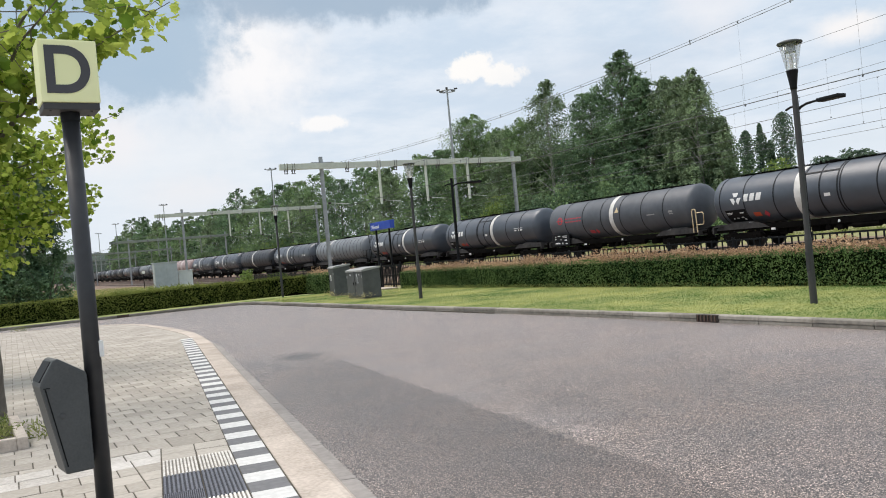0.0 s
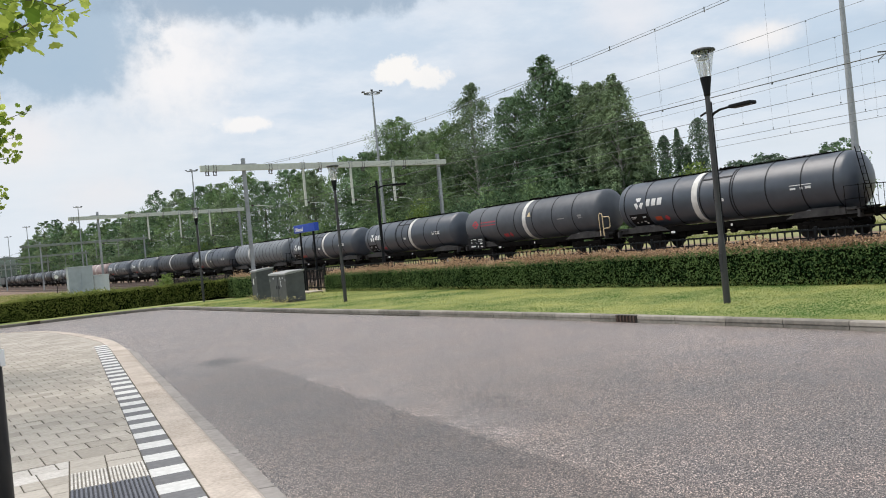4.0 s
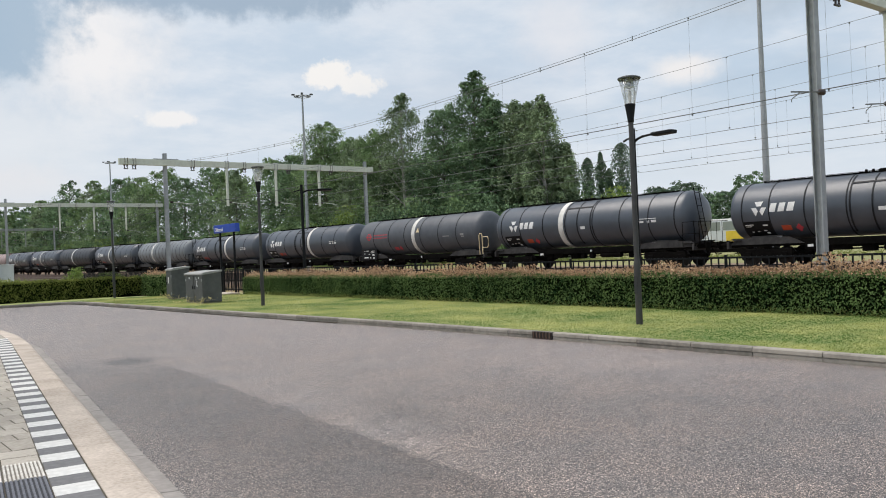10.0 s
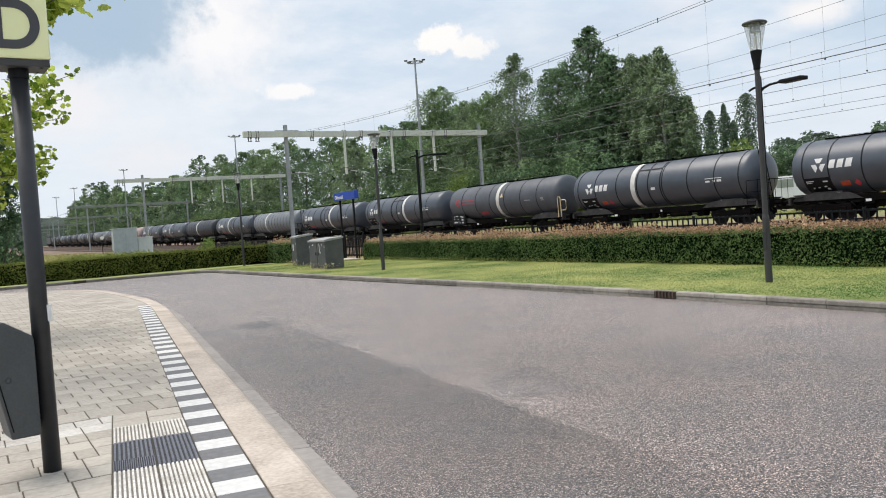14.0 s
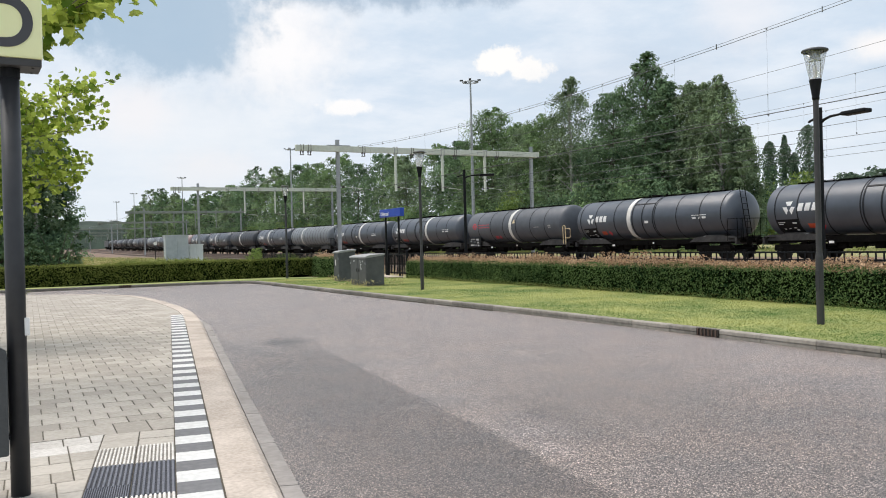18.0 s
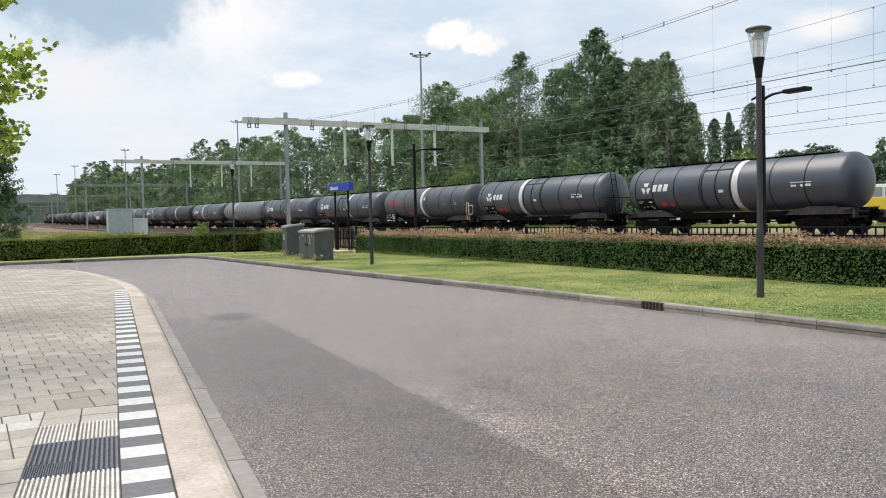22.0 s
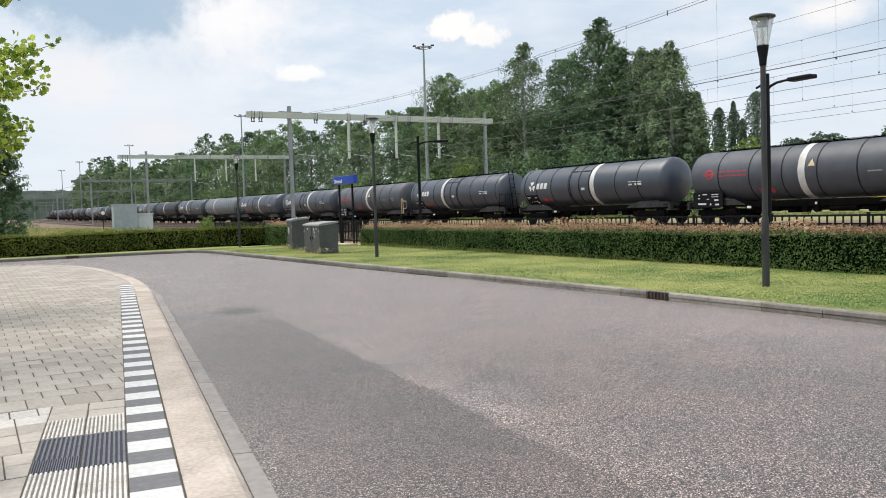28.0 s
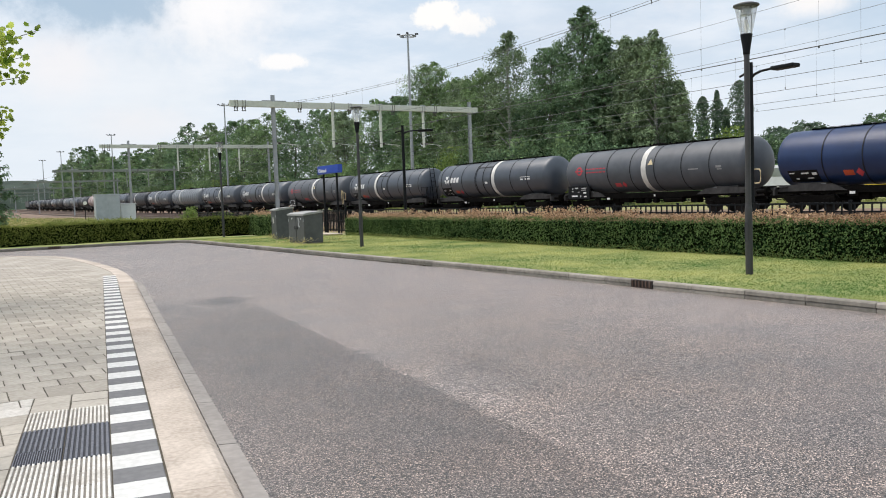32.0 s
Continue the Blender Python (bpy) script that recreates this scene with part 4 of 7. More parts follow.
def build_rails():
    ys = [-40, 20, 60, 100, 120, 140, 160, 180, 200, 230, 260, 300, 340, 380, 420, 460, 520]
    for x0 in TRACKS:
        tr = thing("railway_track", Matrix(), "rusty steel railway track on concrete sleepers", "track", "tracks of the yard", "structure")
        for g in (-0.75, 0.75):
            bm = bmesh.new()
            rows = []
            for y in ys:
                x = x0 + g + bend(y)
                rows.append([bm.verts.new((x + o, y, z + rise(y))) for o, z in ((-0.07, 0.17), (-0.012, 0.20), (-0.012, 0.28), (-0.035, 0.29), (-0.035, RAIL_TOP), (0.035, RAIL_TOP), (0.035, 0.29), (0.012, 0.28), (0.012, 0.20), (0.07, 0.17))])
            for a, b in zip(rows, rows[1:]):
                for k in range(9):
                    bm.faces.new((a[k], b[k], b[k + 1], a[k + 1]))
            bmesh.ops.recalc_face_normals(bm, faces=bm.faces)
            part("rail", bm, RAIL, tr)
        vs, fs = [], []
        for i in range(330):
            y = -8 + i * 0.6
            x = x0 + bend(y)
            b = len(vs)
            for dz in (0.12 + rise(y), 0.19 + rise(y)):
                vs += [(x - 1.3, y - 0.13, dz), (x + 1.3, y - 0.13, dz), (x + 1.3, y + 0.13, dz), (x - 1.3, y + 0.13, dz)]
            fs += [(b + 4, b + 5, b + 6, b + 7), (b, b + 1, b + 5, b + 4), (b + 1, b + 2, b + 6, b + 5), (b + 2, b + 3, b + 7, b + 6), (b + 3, b, b + 4, b + 7)]
        tagged(soup("sleepers", vs, fs, SLEEPER, tr), "worn concrete sleepers", kind="stuff")


build_bed()
build_rails()


def build_rough_grass():
    rng = np.random.default_rng(21)
    for name, n, xr, yr, size, mat, label, shift in (
        ("dry_grass", 20000, (-30, 19), (50, 118), 0.36, STRAW, "tall dry straw-coloured grass behind the hedge", 0),
        ("green_tufts", 1600, (7, 13.5), (62, 80), 0.75, SCRUB, "tall green tufts among the dry grass", 0),
        ("trackside_grass", 7000, (17.6, 21.5), (4, 70), 0.2, STRAW, "dry tan grass beside the tracks", 0),
        ("yard_grass", 6000, (51, 60), (10, 120), 0.45, SCRUB, "pale green grass behind the tracks", 0),
        ("verge_grass", 12000, (3, 21.6), (92, 290), 0.46, SCRUB, "yellow-green uncut grass up to the ballast edge", 1),
        ("verge_straw", 5000, (3, 21.6), (92, 290), 0.5, STRAW, "dry stalks in the grass up to the ballast edge", 1),
    ):
        x, y = rng.uniform(*xr, n), rng.uniform(*yr, n)
        x = x + shift * np.array([bend(b) for b in y])
        z = np.array([ground_height(a, b) for a, b in zip(x, y)]) + rng.uniform(0, size * 0.7, n)
        tagged(leaves(name, np.stack([x, y, z], 1), size, mat, None, 22, None, 0.12), label, "grass", kind="stuff")


build_rough_grass()

# ---- the train ----
PITCH = 16.3           # buffer to buffer
TRACK_X = 36.6
TANK_Z, TANK_R, TANK_L = 2.61, 1.365, 14.95
# seconds and metres along the line
RUN = ((0, -15.94), (1, -15.81), (2, -15.59), (3, -15.24), (4, -14.76), (4.5, -14.51), (5.5, -13.97), (6.5, -13.37), (7.5, -12.73), (8.5, -11.98), (9.5, -11.14), (10.5, -10.33), (11.5, -9.50), (12.5, -8.45), (13.5, -7.28), (14.5, -6.10), (15.5, -4.92), (16.5, -3.64), (17.5, -2.26), (18.5, -0.76), (19.5, 0.77), (20.5, 2.34), (21.5, 3.98), (22.5, 5.73), (23.5, 7.57), (24.5, 9.47), (25.5, 11.41), (26.5, 13.46), (27.5, 15.60), (28.5, 17.85), (29.5, 20.17), (30.5, 22.55), (31.5, 25.01), (32, 26.26))


def run_at(t):
    """How far along the line the train is at t seconds, smooth between the rows."""
    ts = [r[0] for r in RUN]
    for i in range(len(RUN) - 1):
        if t <= ts[i + 1] or i == len(RUN) - 2:
            a, b = RUN[i], RUN[i + 1]
            p = RUN[max(i - 1, 0)]
            q = RUN[min(i + 2, len(RUN) - 1)]
            h = b[0] - a[0]
            ma = (b[1] - p[1]) / (b[0] - p[0])
            mb = (q[1] - a[1]) / (q[0] - a[0])
            u = (t - a[0]) / h
            return (2 * u ** 3 - 3 * u * u + 1) * a[1] + (u ** 3 - 2 * u * u + u) * h * ma + (-2 * u ** 3 + 3 * u * u) * b[1] + (u ** 3 - u * u) * h * mb
    return RUN[-1][1]


def on_line(y):
    slope = (bend(y + 1) - bend(y - 1)) / 2
    grade = (rise(y + 1) - rise(y - 1)) / 2
    return pose(TRACK_X + bend(y), y, RAIL_TOP + rise(y), math.degrees(math.atan(grade)), 0, -math.degrees(math.atan(slope)))


def tank_profile():
    h = TANK_L / 2
    rows = [(-h + 0.62 * (1 - math.cos(math.asin(min(r, 1)))), TANK_R * r) for r in (0.0, 0.3, 0.55, 0.75, 0.88, 0.95, 0.985, 1.0)]
    return rows + [(-y, r) for y, r in reversed(rows)]


def arc_band(bm, y, wide, r, seg=40, low=0.0, high=2 * math.pi, thick=0.02):
    """A flat hoop, or a piece of one, round the tank."""
    n = max(3, int(seg * (high - low) / (2 * math.pi)))
    rows = []
    closed = high - low > 6.2
    for k in range(n if closed else n + 1):
        a = low + (high - low) * k / n
        c, s = math.cos(a), math.sin(a)
        rows.append([bm.verts.new((c * rr, y + o, TANK_Z + s * rr)) for rr, o in ((r - thick, -wide / 2), (r, -wide / 2), (r, wide / 2), (r - thick, wide / 2))])
    m = len(rows)
    for i in range(m if closed else m - 1):
        a, b = rows[i], rows[(i + 1) % m]
        for k in range(4):
            bm.faces.new((a[k], a[(k + 1) % 4], b[(k + 1) % 4], b[k]))
    bmesh.ops.recalc_face_normals(bm, faces=bm.faces)
    return bm


def on_tank(bm, y, z, sy, sz, r=None):
    """A thin plate on the road side of the tank, bent to it."""
    r = (TANK_R + 0.006) if r is None else r
    a0, a1 = (math.asin(max(-1, min(1, (v - TANK_Z) / r))) for v in (z - sz / 2, z + sz / 2))
    n = max(2, int(sz / 0.12))
    rows = []
    for k in range(n + 1):
        a = a0 + (a1 - a0) * k / n
        rows.append([bm.verts.new((-math.cos(a) * rr, y + o, TANK_Z + math.sin(a) * rr)) for rr, o in ((r - 0.02, -sy / 2), (r, -sy / 2), (r, sy / 2), (r - 0.02, sy / 2))])
    for a, b in zip(rows, rows[1:]):
        for k in range(4):
            bm.faces.new((a[k], a[(k + 1) % 4], b[(k + 1) % 4], b[k]))
    bm.faces.new(rows[0])
    bm.faces.new(rows[-1])
    bmesh.ops.recalc_face_normals(bm, faces=bm.faces)
    return bm


def on_tank_poly(bm, outline, r=None):
    """A flat mark of (y, z) corners on the road side of the tank, laid on the curve."""
    r = (TANK_R + 0.010) if r is None else r
    own = bmesh.new()
    own.faces.new([own.verts.new((0, y, z)) for y, z in outline])
    low, high = min(z for _, z in outline), max(z for _, z in outline)
    n = int((high - low) / 0.07) + 1
    for k in range(1, n):
        bmesh.ops.bisect_plane(own, geom=own.verts[:] + own.edges[:] + own.faces[:], plane_co=(0, 0, low + (high - low) * k / n), plane_no=(0, 0, 1))
    for v in own.verts:
        v.co.x = -math.cos(math.asin((v.co.z - TANK_Z) / r)) * r
    me = bpy.data.meshes.new("mark")
    own.to_mesh(me)
    own.free()
    bm.from_mesh(me)
    bpy.data.meshes.remove(me)
    return bm


def bogie(parent, y):
    bg = share("bogie", BOGIE["frame"], parent, pose(0, y, 0))
    for dy in (-0.9, 0.9):
        share("wheelset", BOGIE["wheels"], bg, pose(0, dy, 0.46))
    return bg


def make_bogie():
    bm = bmesh.new()
    for sx in (-1.02, 1.02):
        box(bm, sx, 0, 0.64, 0.14, 2.6, 0.32, 0.02)
        for dy in (-0.9, 0.9):
            box(bm, sx * 1.03, dy, 0.50, 0.16, 0.34, 0.34, 0.03)
            rod(bm, (sx, dy - 0.3, 0.50), (sx, dy - 0.3, 0.80), 0.07, seg=8)
            rod(bm, (sx, dy + 0.3, 0.50), (sx, dy + 0.3, 0.80), 0.07, seg=8)
    box(bm, 0, 0, 0.70, 2.0, 0.5, 0.22, 0.02)
    for dy in (-1.3, 1.3):
        box(bm, 0, dy, 0.60, 2.1, 0.1, 0.12, 0.01)
        for sx in (-0.75, 0.75):
            box(bm, sx, dy * 1.06, 0.45, 0.1, 0.08, 0.36, 0.01)
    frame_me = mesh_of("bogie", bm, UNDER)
    bm = bmesh.new()
    for sx in (-0.75, 0.75):
        lathe(bm, [(-0.07, 0.10), (-0.07, 0.46), (-0.045, 0.46), (0.065, 0.455), (0.07, 0.40), (0.03, 0.36), (0.03, 0.2), (0.08, 0.16), (0.08, 0.10)], 24, "Z")
        for v in bm.verts:
            if not v.tag:
                v.co = Vector((v.co.z + sx, v.co.x, v.co.y))
                v.tag = True
    rod(bm, (-1.1, 0, 0), (1.1, 0, 0), 0.09, seg=10)
    for k in range(4):
        a = math.pi / 2 * k
        box(bm, -0.86, math.cos(a) * 0.27, math.sin(a) * 0.27, 0.03, 0.09, 0.09)
    return {"frame": frame_me, "wheels": mesh_of("wheelset", bm, WHEEL, False)}


BOGIE = make_bogie()


def tank_wagon(kind, label, paint, band=1.05, frame_at=0.0, mark="white", rails=False, ends=True, rings=(-6.5, -4.85, -2.9, -0.95, 3.0, 5.0, 6.7), logo_at=5.55):
    """One bogie tank wagon, its origin on the rails below its middle; y runs along it towards the engine."""
    w = thing("tank_wagon", Matrix(), label, "tank wagon", "tank wagons of the freight train")
    bm = lathe(bmesh.new(), tank_profile(), 44, "Y", (0, 0.13, TANK_Z))
    part("tank", bm, paint, w, smooth=True)
    for y in rings:
        part("ring", arc_band(bmesh.new(), y, 0.055, TANK_R + 0.016, 60), RING, w)
    if band is not None:
        part("band", arc_band(bmesh.new(), band, 0.38, TANK_R + 0.012, 84), CREAM_BAND, w, "weathered white painted band")
    # the dark-edged panel under the manhole
    if frame_at is not None:
        bm = bmesh.new()
        for dy in (-0.95, 0.05, 1.0):
            arc_band(bm, frame_at + dy, 0.065, TANK_R + 0.022, low=math.pi * 0.62, high=math.pi * 1.32)
        for a in (0.78,):
            z = TANK_Z + TANK_R * 0.68
            on_tank(bm, frame_at, z, 1.95, 0.065, TANK_R + 0.026)
        part("panel_edge", bm, RING, w)
        part("notice", on_tank(bmesh.new(), frame_at - 0.35, TANK_Z - 0.25, 0.34, 0.16), WHITE, w)
    # walkway along the top
    bm = bmesh.new()
    z = TANK_Z + TANK_R
    box(bm, 0, 0, z + 0.025, 0.6, TANK_L - 3.2, 0.025)
    for y in [-6 + 1.5 * i for i in range(9)]:
        box(bm, 0, y, z + 0.015, 0.5, 0.05, 0.07)
    for sx in (-0.5, 0.5):
        rod(bm, (sx, -TANK_L / 2 + 1.6, z + 0.045), (sx, TANK_L / 2 - 1.6, z + 0.045), 0.012, seg=6)
    part("walkway", bm, UNDER, w)
    bm = bmesh.new()
    lathe(bm, [(z - 0.05, 0.32), (z + 0.09, 0.32), (z + 0.13, 0.25)], 14, "Z", (0, frame_at or 0, 0))
    part("manhole", bm, UNDER, w)
    for dy in (-0.7, 0.6, 0.9):
        part("vent_valve", rod(bmesh.new(), (0.1, (frame_at or 0) + dy, z - 0.05), (0.1, (frame_at or 0) + dy, z + 0.16), 0.06, seg=8), UNDER, w)
    # underframe
    for sx in (-1, 1):
        bm = bmesh.new()
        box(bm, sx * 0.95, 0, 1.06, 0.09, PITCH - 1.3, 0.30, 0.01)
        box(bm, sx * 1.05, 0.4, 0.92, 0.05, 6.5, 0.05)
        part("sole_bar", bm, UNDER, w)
    for sy in (-1, 1):
        bm = bmesh.new()
        outline = [(-1.9, 0), (1.9, 0), (1.6, 0.20), (1.8, 0.32), (-1.2, 0.32), (-1.5, 0.20)]
        for sx in (-1.02, 0.95):
            extrude(bm, [(a * sy, 1.02 + b) for a, b in outline], 0.07, Matrix.Translation((sx, sy * 5.6, 0)) @ Matrix.Rotation(radians(90), 4, "Z"))
        box(bm, 0, sy * 5.6, 1.25, 1.9, 1.6, 0.35, 0.03)
        part("saddle", bm, SADDLE, w)
        for dy, z, ln in ((5.8, 1.2, 0.45), (4.9, 1.32, 0.25)):
            part("frame_mark", box(bmesh.new(), -1.03, sy * dy, z, 0.02, ln, 0.07), CABINET_TOP, w)
        bogie(w, sy * 5.6)
        bm = bmesh.new()
        box(bm, 0, sy * (PITCH / 2 - 0.66), 1.02, 2.5, 0.12, 0.34, 0.02)
        box(bm, -0.98, sy * (PITCH / 2 - 1.0), 1.24, 0.42, 0.7, 0.05, 0.01)
        part("headstock", bm, SADDLE, w)
        for sx in (-0.875, 0.875):
            bm = bmesh.new()
            y0 = sy * (PITCH / 2 - 0.60)
            rod(bm, (sx, y0, 1.04), (sx, y0 + sy * 0.42, 1.04), 0.10, 0.085, seg=12)
            rod(bm, (sx, y0 + sy * 0.42, 1.04), (sx, y0 + sy * 0.55, 1.04), 0.06, seg=10)
            rod(bm, (sx, y0 + sy * 0.55, 1.04), (sx, y0 + sy * 0.59, 1.04), 0.235, 0.22, seg=18)
            part("buffer", bm, UNDER, w)
        bm = bmesh.new()
        rod(bm, (0, sy * (PITCH / 2 - 0.6), 1.0), (0, sy * (PITCH / 2 - 0.02), 0.98), 0.05, seg=8)
        pipe(bm, [(0.3, sy * (PITCH / 2 - 0.6), 0.9), (0.32, sy * (PITCH / 2 - 0.35), 0.6), (0.3, sy * (PITCH / 2 - 0.05), 0.62)], 0.03)
        part("coupling", bm, UNDER, w)
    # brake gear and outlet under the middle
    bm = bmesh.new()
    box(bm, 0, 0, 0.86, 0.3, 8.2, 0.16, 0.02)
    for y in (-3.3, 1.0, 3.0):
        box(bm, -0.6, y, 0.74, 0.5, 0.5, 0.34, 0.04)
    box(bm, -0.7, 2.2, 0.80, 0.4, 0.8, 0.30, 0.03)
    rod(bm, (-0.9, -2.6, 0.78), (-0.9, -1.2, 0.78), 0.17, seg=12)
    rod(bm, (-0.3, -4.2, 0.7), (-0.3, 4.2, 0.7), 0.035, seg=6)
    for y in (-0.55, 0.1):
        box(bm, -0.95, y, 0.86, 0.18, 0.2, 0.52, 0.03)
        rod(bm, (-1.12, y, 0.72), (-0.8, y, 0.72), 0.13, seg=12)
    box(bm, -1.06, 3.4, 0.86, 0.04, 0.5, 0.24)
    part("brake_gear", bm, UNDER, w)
    part("valve_lever", box(bmesh.new(), -1.1, -0.55, 1.02, 0.05, 0.10, 0.12, 0.01), WHITE, w, "pale painted valve lever")
    part("brake_plate", box(bmesh.new(), -1.1, 3.4, 0.9, 0.03, 0.26, 0.12), WHITE, w, "pale brake plate")
    # end with ladder and platform rail
    if ends:
        bm = bmesh.new()
        y0 = -PITCH / 2 + 0.35
        for sx in (-1.15, -0.72):
            rod(bm, (sx, y0 + 0.25, 1.05), (sx, y0 + 0.28, 2.35), 0.022, seg=6)
        for sx in (-0.55, -0.15):
            rod(bm, (sx, y0 + 0.08, 1.1), (sx, y0 + 0.62, TANK_Z + TANK_R + 0.1), 0.024, seg=6)
        for k in range(9):
            f = k / 9
            rod(bm, (-0.55, y0 + 0.08 + 0.54 * f, 1.1 + 3.05 * f), (-0.15, y0 + 0.08 + 0.54 * f, 1.1 + 3.05 * f), 0.014, seg=5)
        pipe(bm, [(-1.25, y0 + 0.9, 1.05), (-1.25, y0 + 0.9, 2.3), (-1.25, y0 - 0.1, 2.3), (-1.25, y0 - 0.1, 1.05)], 0.022)
        pipe(bm, [(-1.25, y0 + 0.9, 1.7), (-1.25, y0 - 0.1, 1.7)], 0.018)
        pipe(bm, [(-1.25, y0 - 0.1, 2.3), (1.25, y0 - 0.1, 2.3)], 0.022)
        for sx in (-0.75, -0.25, 0.25, 0.75):
            rod(bm, (sx, y0 - 0.1, 1.05), (sx, y0 - 0.1, 2.3), 0.014, seg=5)
        box(bm, 0, y0 + 0.1, 1.2, 2.4, 0.5, 0.04)
        part("ladder", bm, UNDER, w, "dark steel ladder and platform rail")
    if rails:
        bm = bmesh.new()
        y0 = -PITCH / 2 + 0.75
        pipe(bm, [(-1.32, y0 - 0.12, 1.05), (-1.36, y0 - 0.12, 2.30), (-1.36, y0 - 0.06, 2.42), (-1.36, y0 + 0.12, 2.42), (-1.36, y0 + 0.18, 2.30), (-1.32, y0 + 0.18, 1.05)], 0.035)
        pipe(bm, [(-1.34, y0 - 0.12, 2.2), (-1.34, y0 - 0.62, 2.2), (-1.34, y0 - 0.70, 2.1), (-1.34, y0 - 0.70, 1.6), (-1.34, y0 - 0.62, 1.5), (-1.34, y0 - 0.12, 1.5)], 0.03)
        part("handrail", bm, YELLOW_RAIL, w, "cream painted handrail loops")
    # marks on the engine end of the road side
    zc = TANK_Z + 0.10
    if mark == "white":
        bm = bmesh.new()
        y = logo_at                                           # a three-armed mark, then three heavy strokes
        for k in range(3):
            a = math.pi / 2 + k * 2 * math.pi / 3
            pts = [(0.10, 0.24), (0.32, 0.53), (0.32, -0.53), (0.10, -0.24)]
            on_tank_poly(bm, [(y - (math.cos(a) * d - math.sin(a) * e * 0.42), zc + math.sin(a) * d + math.cos(a) * e * 0.42) for d, e in pts])
        part("logo", bm, WHITE, w, "white three-armed mark")
        for c, wd in ((logo_at - 0.72, 0.34), (logo_at - 1.15, 0.34), (logo_at - 1.59, 0.36)):
            bm = on_tank_poly(bmesh.new(), [(c + wd / 2 - 0.06, zc + 0.20), (c - wd / 2 - 0.02, zc + 0.20), (c - wd / 2 + 0.08, zc - 0.20), (c + wd / 2 + 0.05, zc - 0.20)])
            part("brand_bar", bm, WHITE, w, "slanted white bar")
        bm = bmesh.new()
        on_tank(bm, logo_at + 0.2, TANK_Z - 0.86, 1.4, 0.72)
        part("data_panel", bm, BLACK, w)
        bm = bmesh.new()
        for y, z, sy, sz in ((7.15, -0.66, 0.42, 0.03), (7.2, -0.74, 0.28, 0.025), (6.35, -0.7, 0.25, 0.06), (7.1, -1.0, 0.09, 0.05), (6.8, -0.98, 0.12, 0.035), (6.45, -0.95, 0.16, 0.045), (6.35, -1.06, 0.14, 0.07)):
            on_tank(bm, y - 6.55 + logo_at, TANK_Z + z, sy, sz, TANK_R + 0.018)
        tagged(part("data_print", bm, WHITE, w), kind="stuff")
        part("hazard_plate", on_tank(bmesh.new(), logo_at - 1.2, TANK_Z - 0.86, 0.46, 0.22), ORANGE, w, "orange hazard plate")
        bm = bmesh.new()
        on_tank_poly(bm, [(logo_at - 1.82, TANK_Z - 0.70), (logo_at - 2.0, TANK_Z - 0.88), (logo_at - 1.82, TANK_Z - 1.06), (logo_at - 1.64, TANK_Z - 0.88)])
        part("hazard_diamond", bm, RED, w)
        bm = bmesh.new()
        for y, z, sy, sz in ((-4.8, 0.0, 1.15, 0.035), (-4.4, -0.16, 0.3, 0.09), (-4.85, -0.16, 0.14, 0.12), (-5.2, -0.15, 0.3, 0.12)):
            on_tank(bm, y, TANK_Z + z, sy, sz, TANK_R + 0.01)
        tagged(part("data_print", bm, WHITE, w), kind="stuff")
    elif mark == "red":
        bm = bmesh.new()
        ring = [(math.cos(k * math.pi / 10), math.sin(k * math.pi / 10)) for k in range(20)]
        for (a, b), (c, d) in zip(ring, ring[1:] + ring[:1]):
            on_tank_poly(bm, [(5.81 + a * 0.28, zc + b * 0.28), (5.81 + c * 0.28, zc + d * 0.28), (5.81 + c * 0.18, zc + d * 0.18), (5.81 + a * 0.18, zc + b * 0.18)])
        on_tank(bm, 5.81, zc, 0.78, 0.09, TANK_R + 0.008)
        part("logo", bm, RED, w, "red ringed mark")
        bm = bmesh.new()
        y = 5.15
        for wd in (0.22, 0.15, 0.33, 0.22, 0.30, 0.22):
            on_tank(bm, y - wd / 2, zc + 0.10, wd, 0.07, TANK_R + 0.008)
            on_tank(bm, y - wd / 2, zc - 0.12, wd, 0.07, TANK_R + 0.008)
            y -= wd + 0.07
        tagged(part("brand_print", bm, RED, w, "faded red double bars"), kind="stuff")
        part("sign_board", box(bmesh.new(), -1.22, 6.05, 1.35, 0.06, 2.1, 0.85, 0.01), BLACK, w)
        bm = bmesh.new()
        for y, z, sy, sz in ((7.6, 1.60, 0.12, 0.1), (7.2, 1.64, 0.4, 0.1), (7.62, 1.42, 0.2, 0.08), (6.5, 1.62, 0.6, 0.07), (6.5, 1.50, 0.6, 0.05), (6.4, 1.32, 0.35, 0.16), (7.4, 1.12, 0.7, 0.16), (7.0, 1.38, 0.22, 0.06), (6.35, 1.08, 0.3, 0.14), (6.8, 1.1, 0.1, 0.2)):
            box(bm, -1.255, y - 0.95, z, 0.01, sy * 0.8, sz * 0.6)
        tagged(part("data_print", bm, WHITE, w), kind="stuff")
        bm = bmesh.new()
        on_tank(bm, 2.5, TANK_Z - 0.88, 0.5, 0.22)
        on_tank_poly(bm, [(1.95, TANK_Z - 0.70), (1.77, TANK_Z - 0.88), (1.95, TANK_Z - 1.06), (2.13, TANK_Z - 0.88)])
        part("hazard_plate", bm, RED, w, "dull red hazard plates")
        bm = bmesh.new()
        for y, z, sy, sz in ((-3.7, -0.2, 0.7, 0.06), (-5.45, -0.14, 0.35, 0.12), (-5.5, -0.28, 0.3, 0.06)):
            on_tank(bm, y, TANK_Z + z, sy, sz, TANK_R + 0.01)
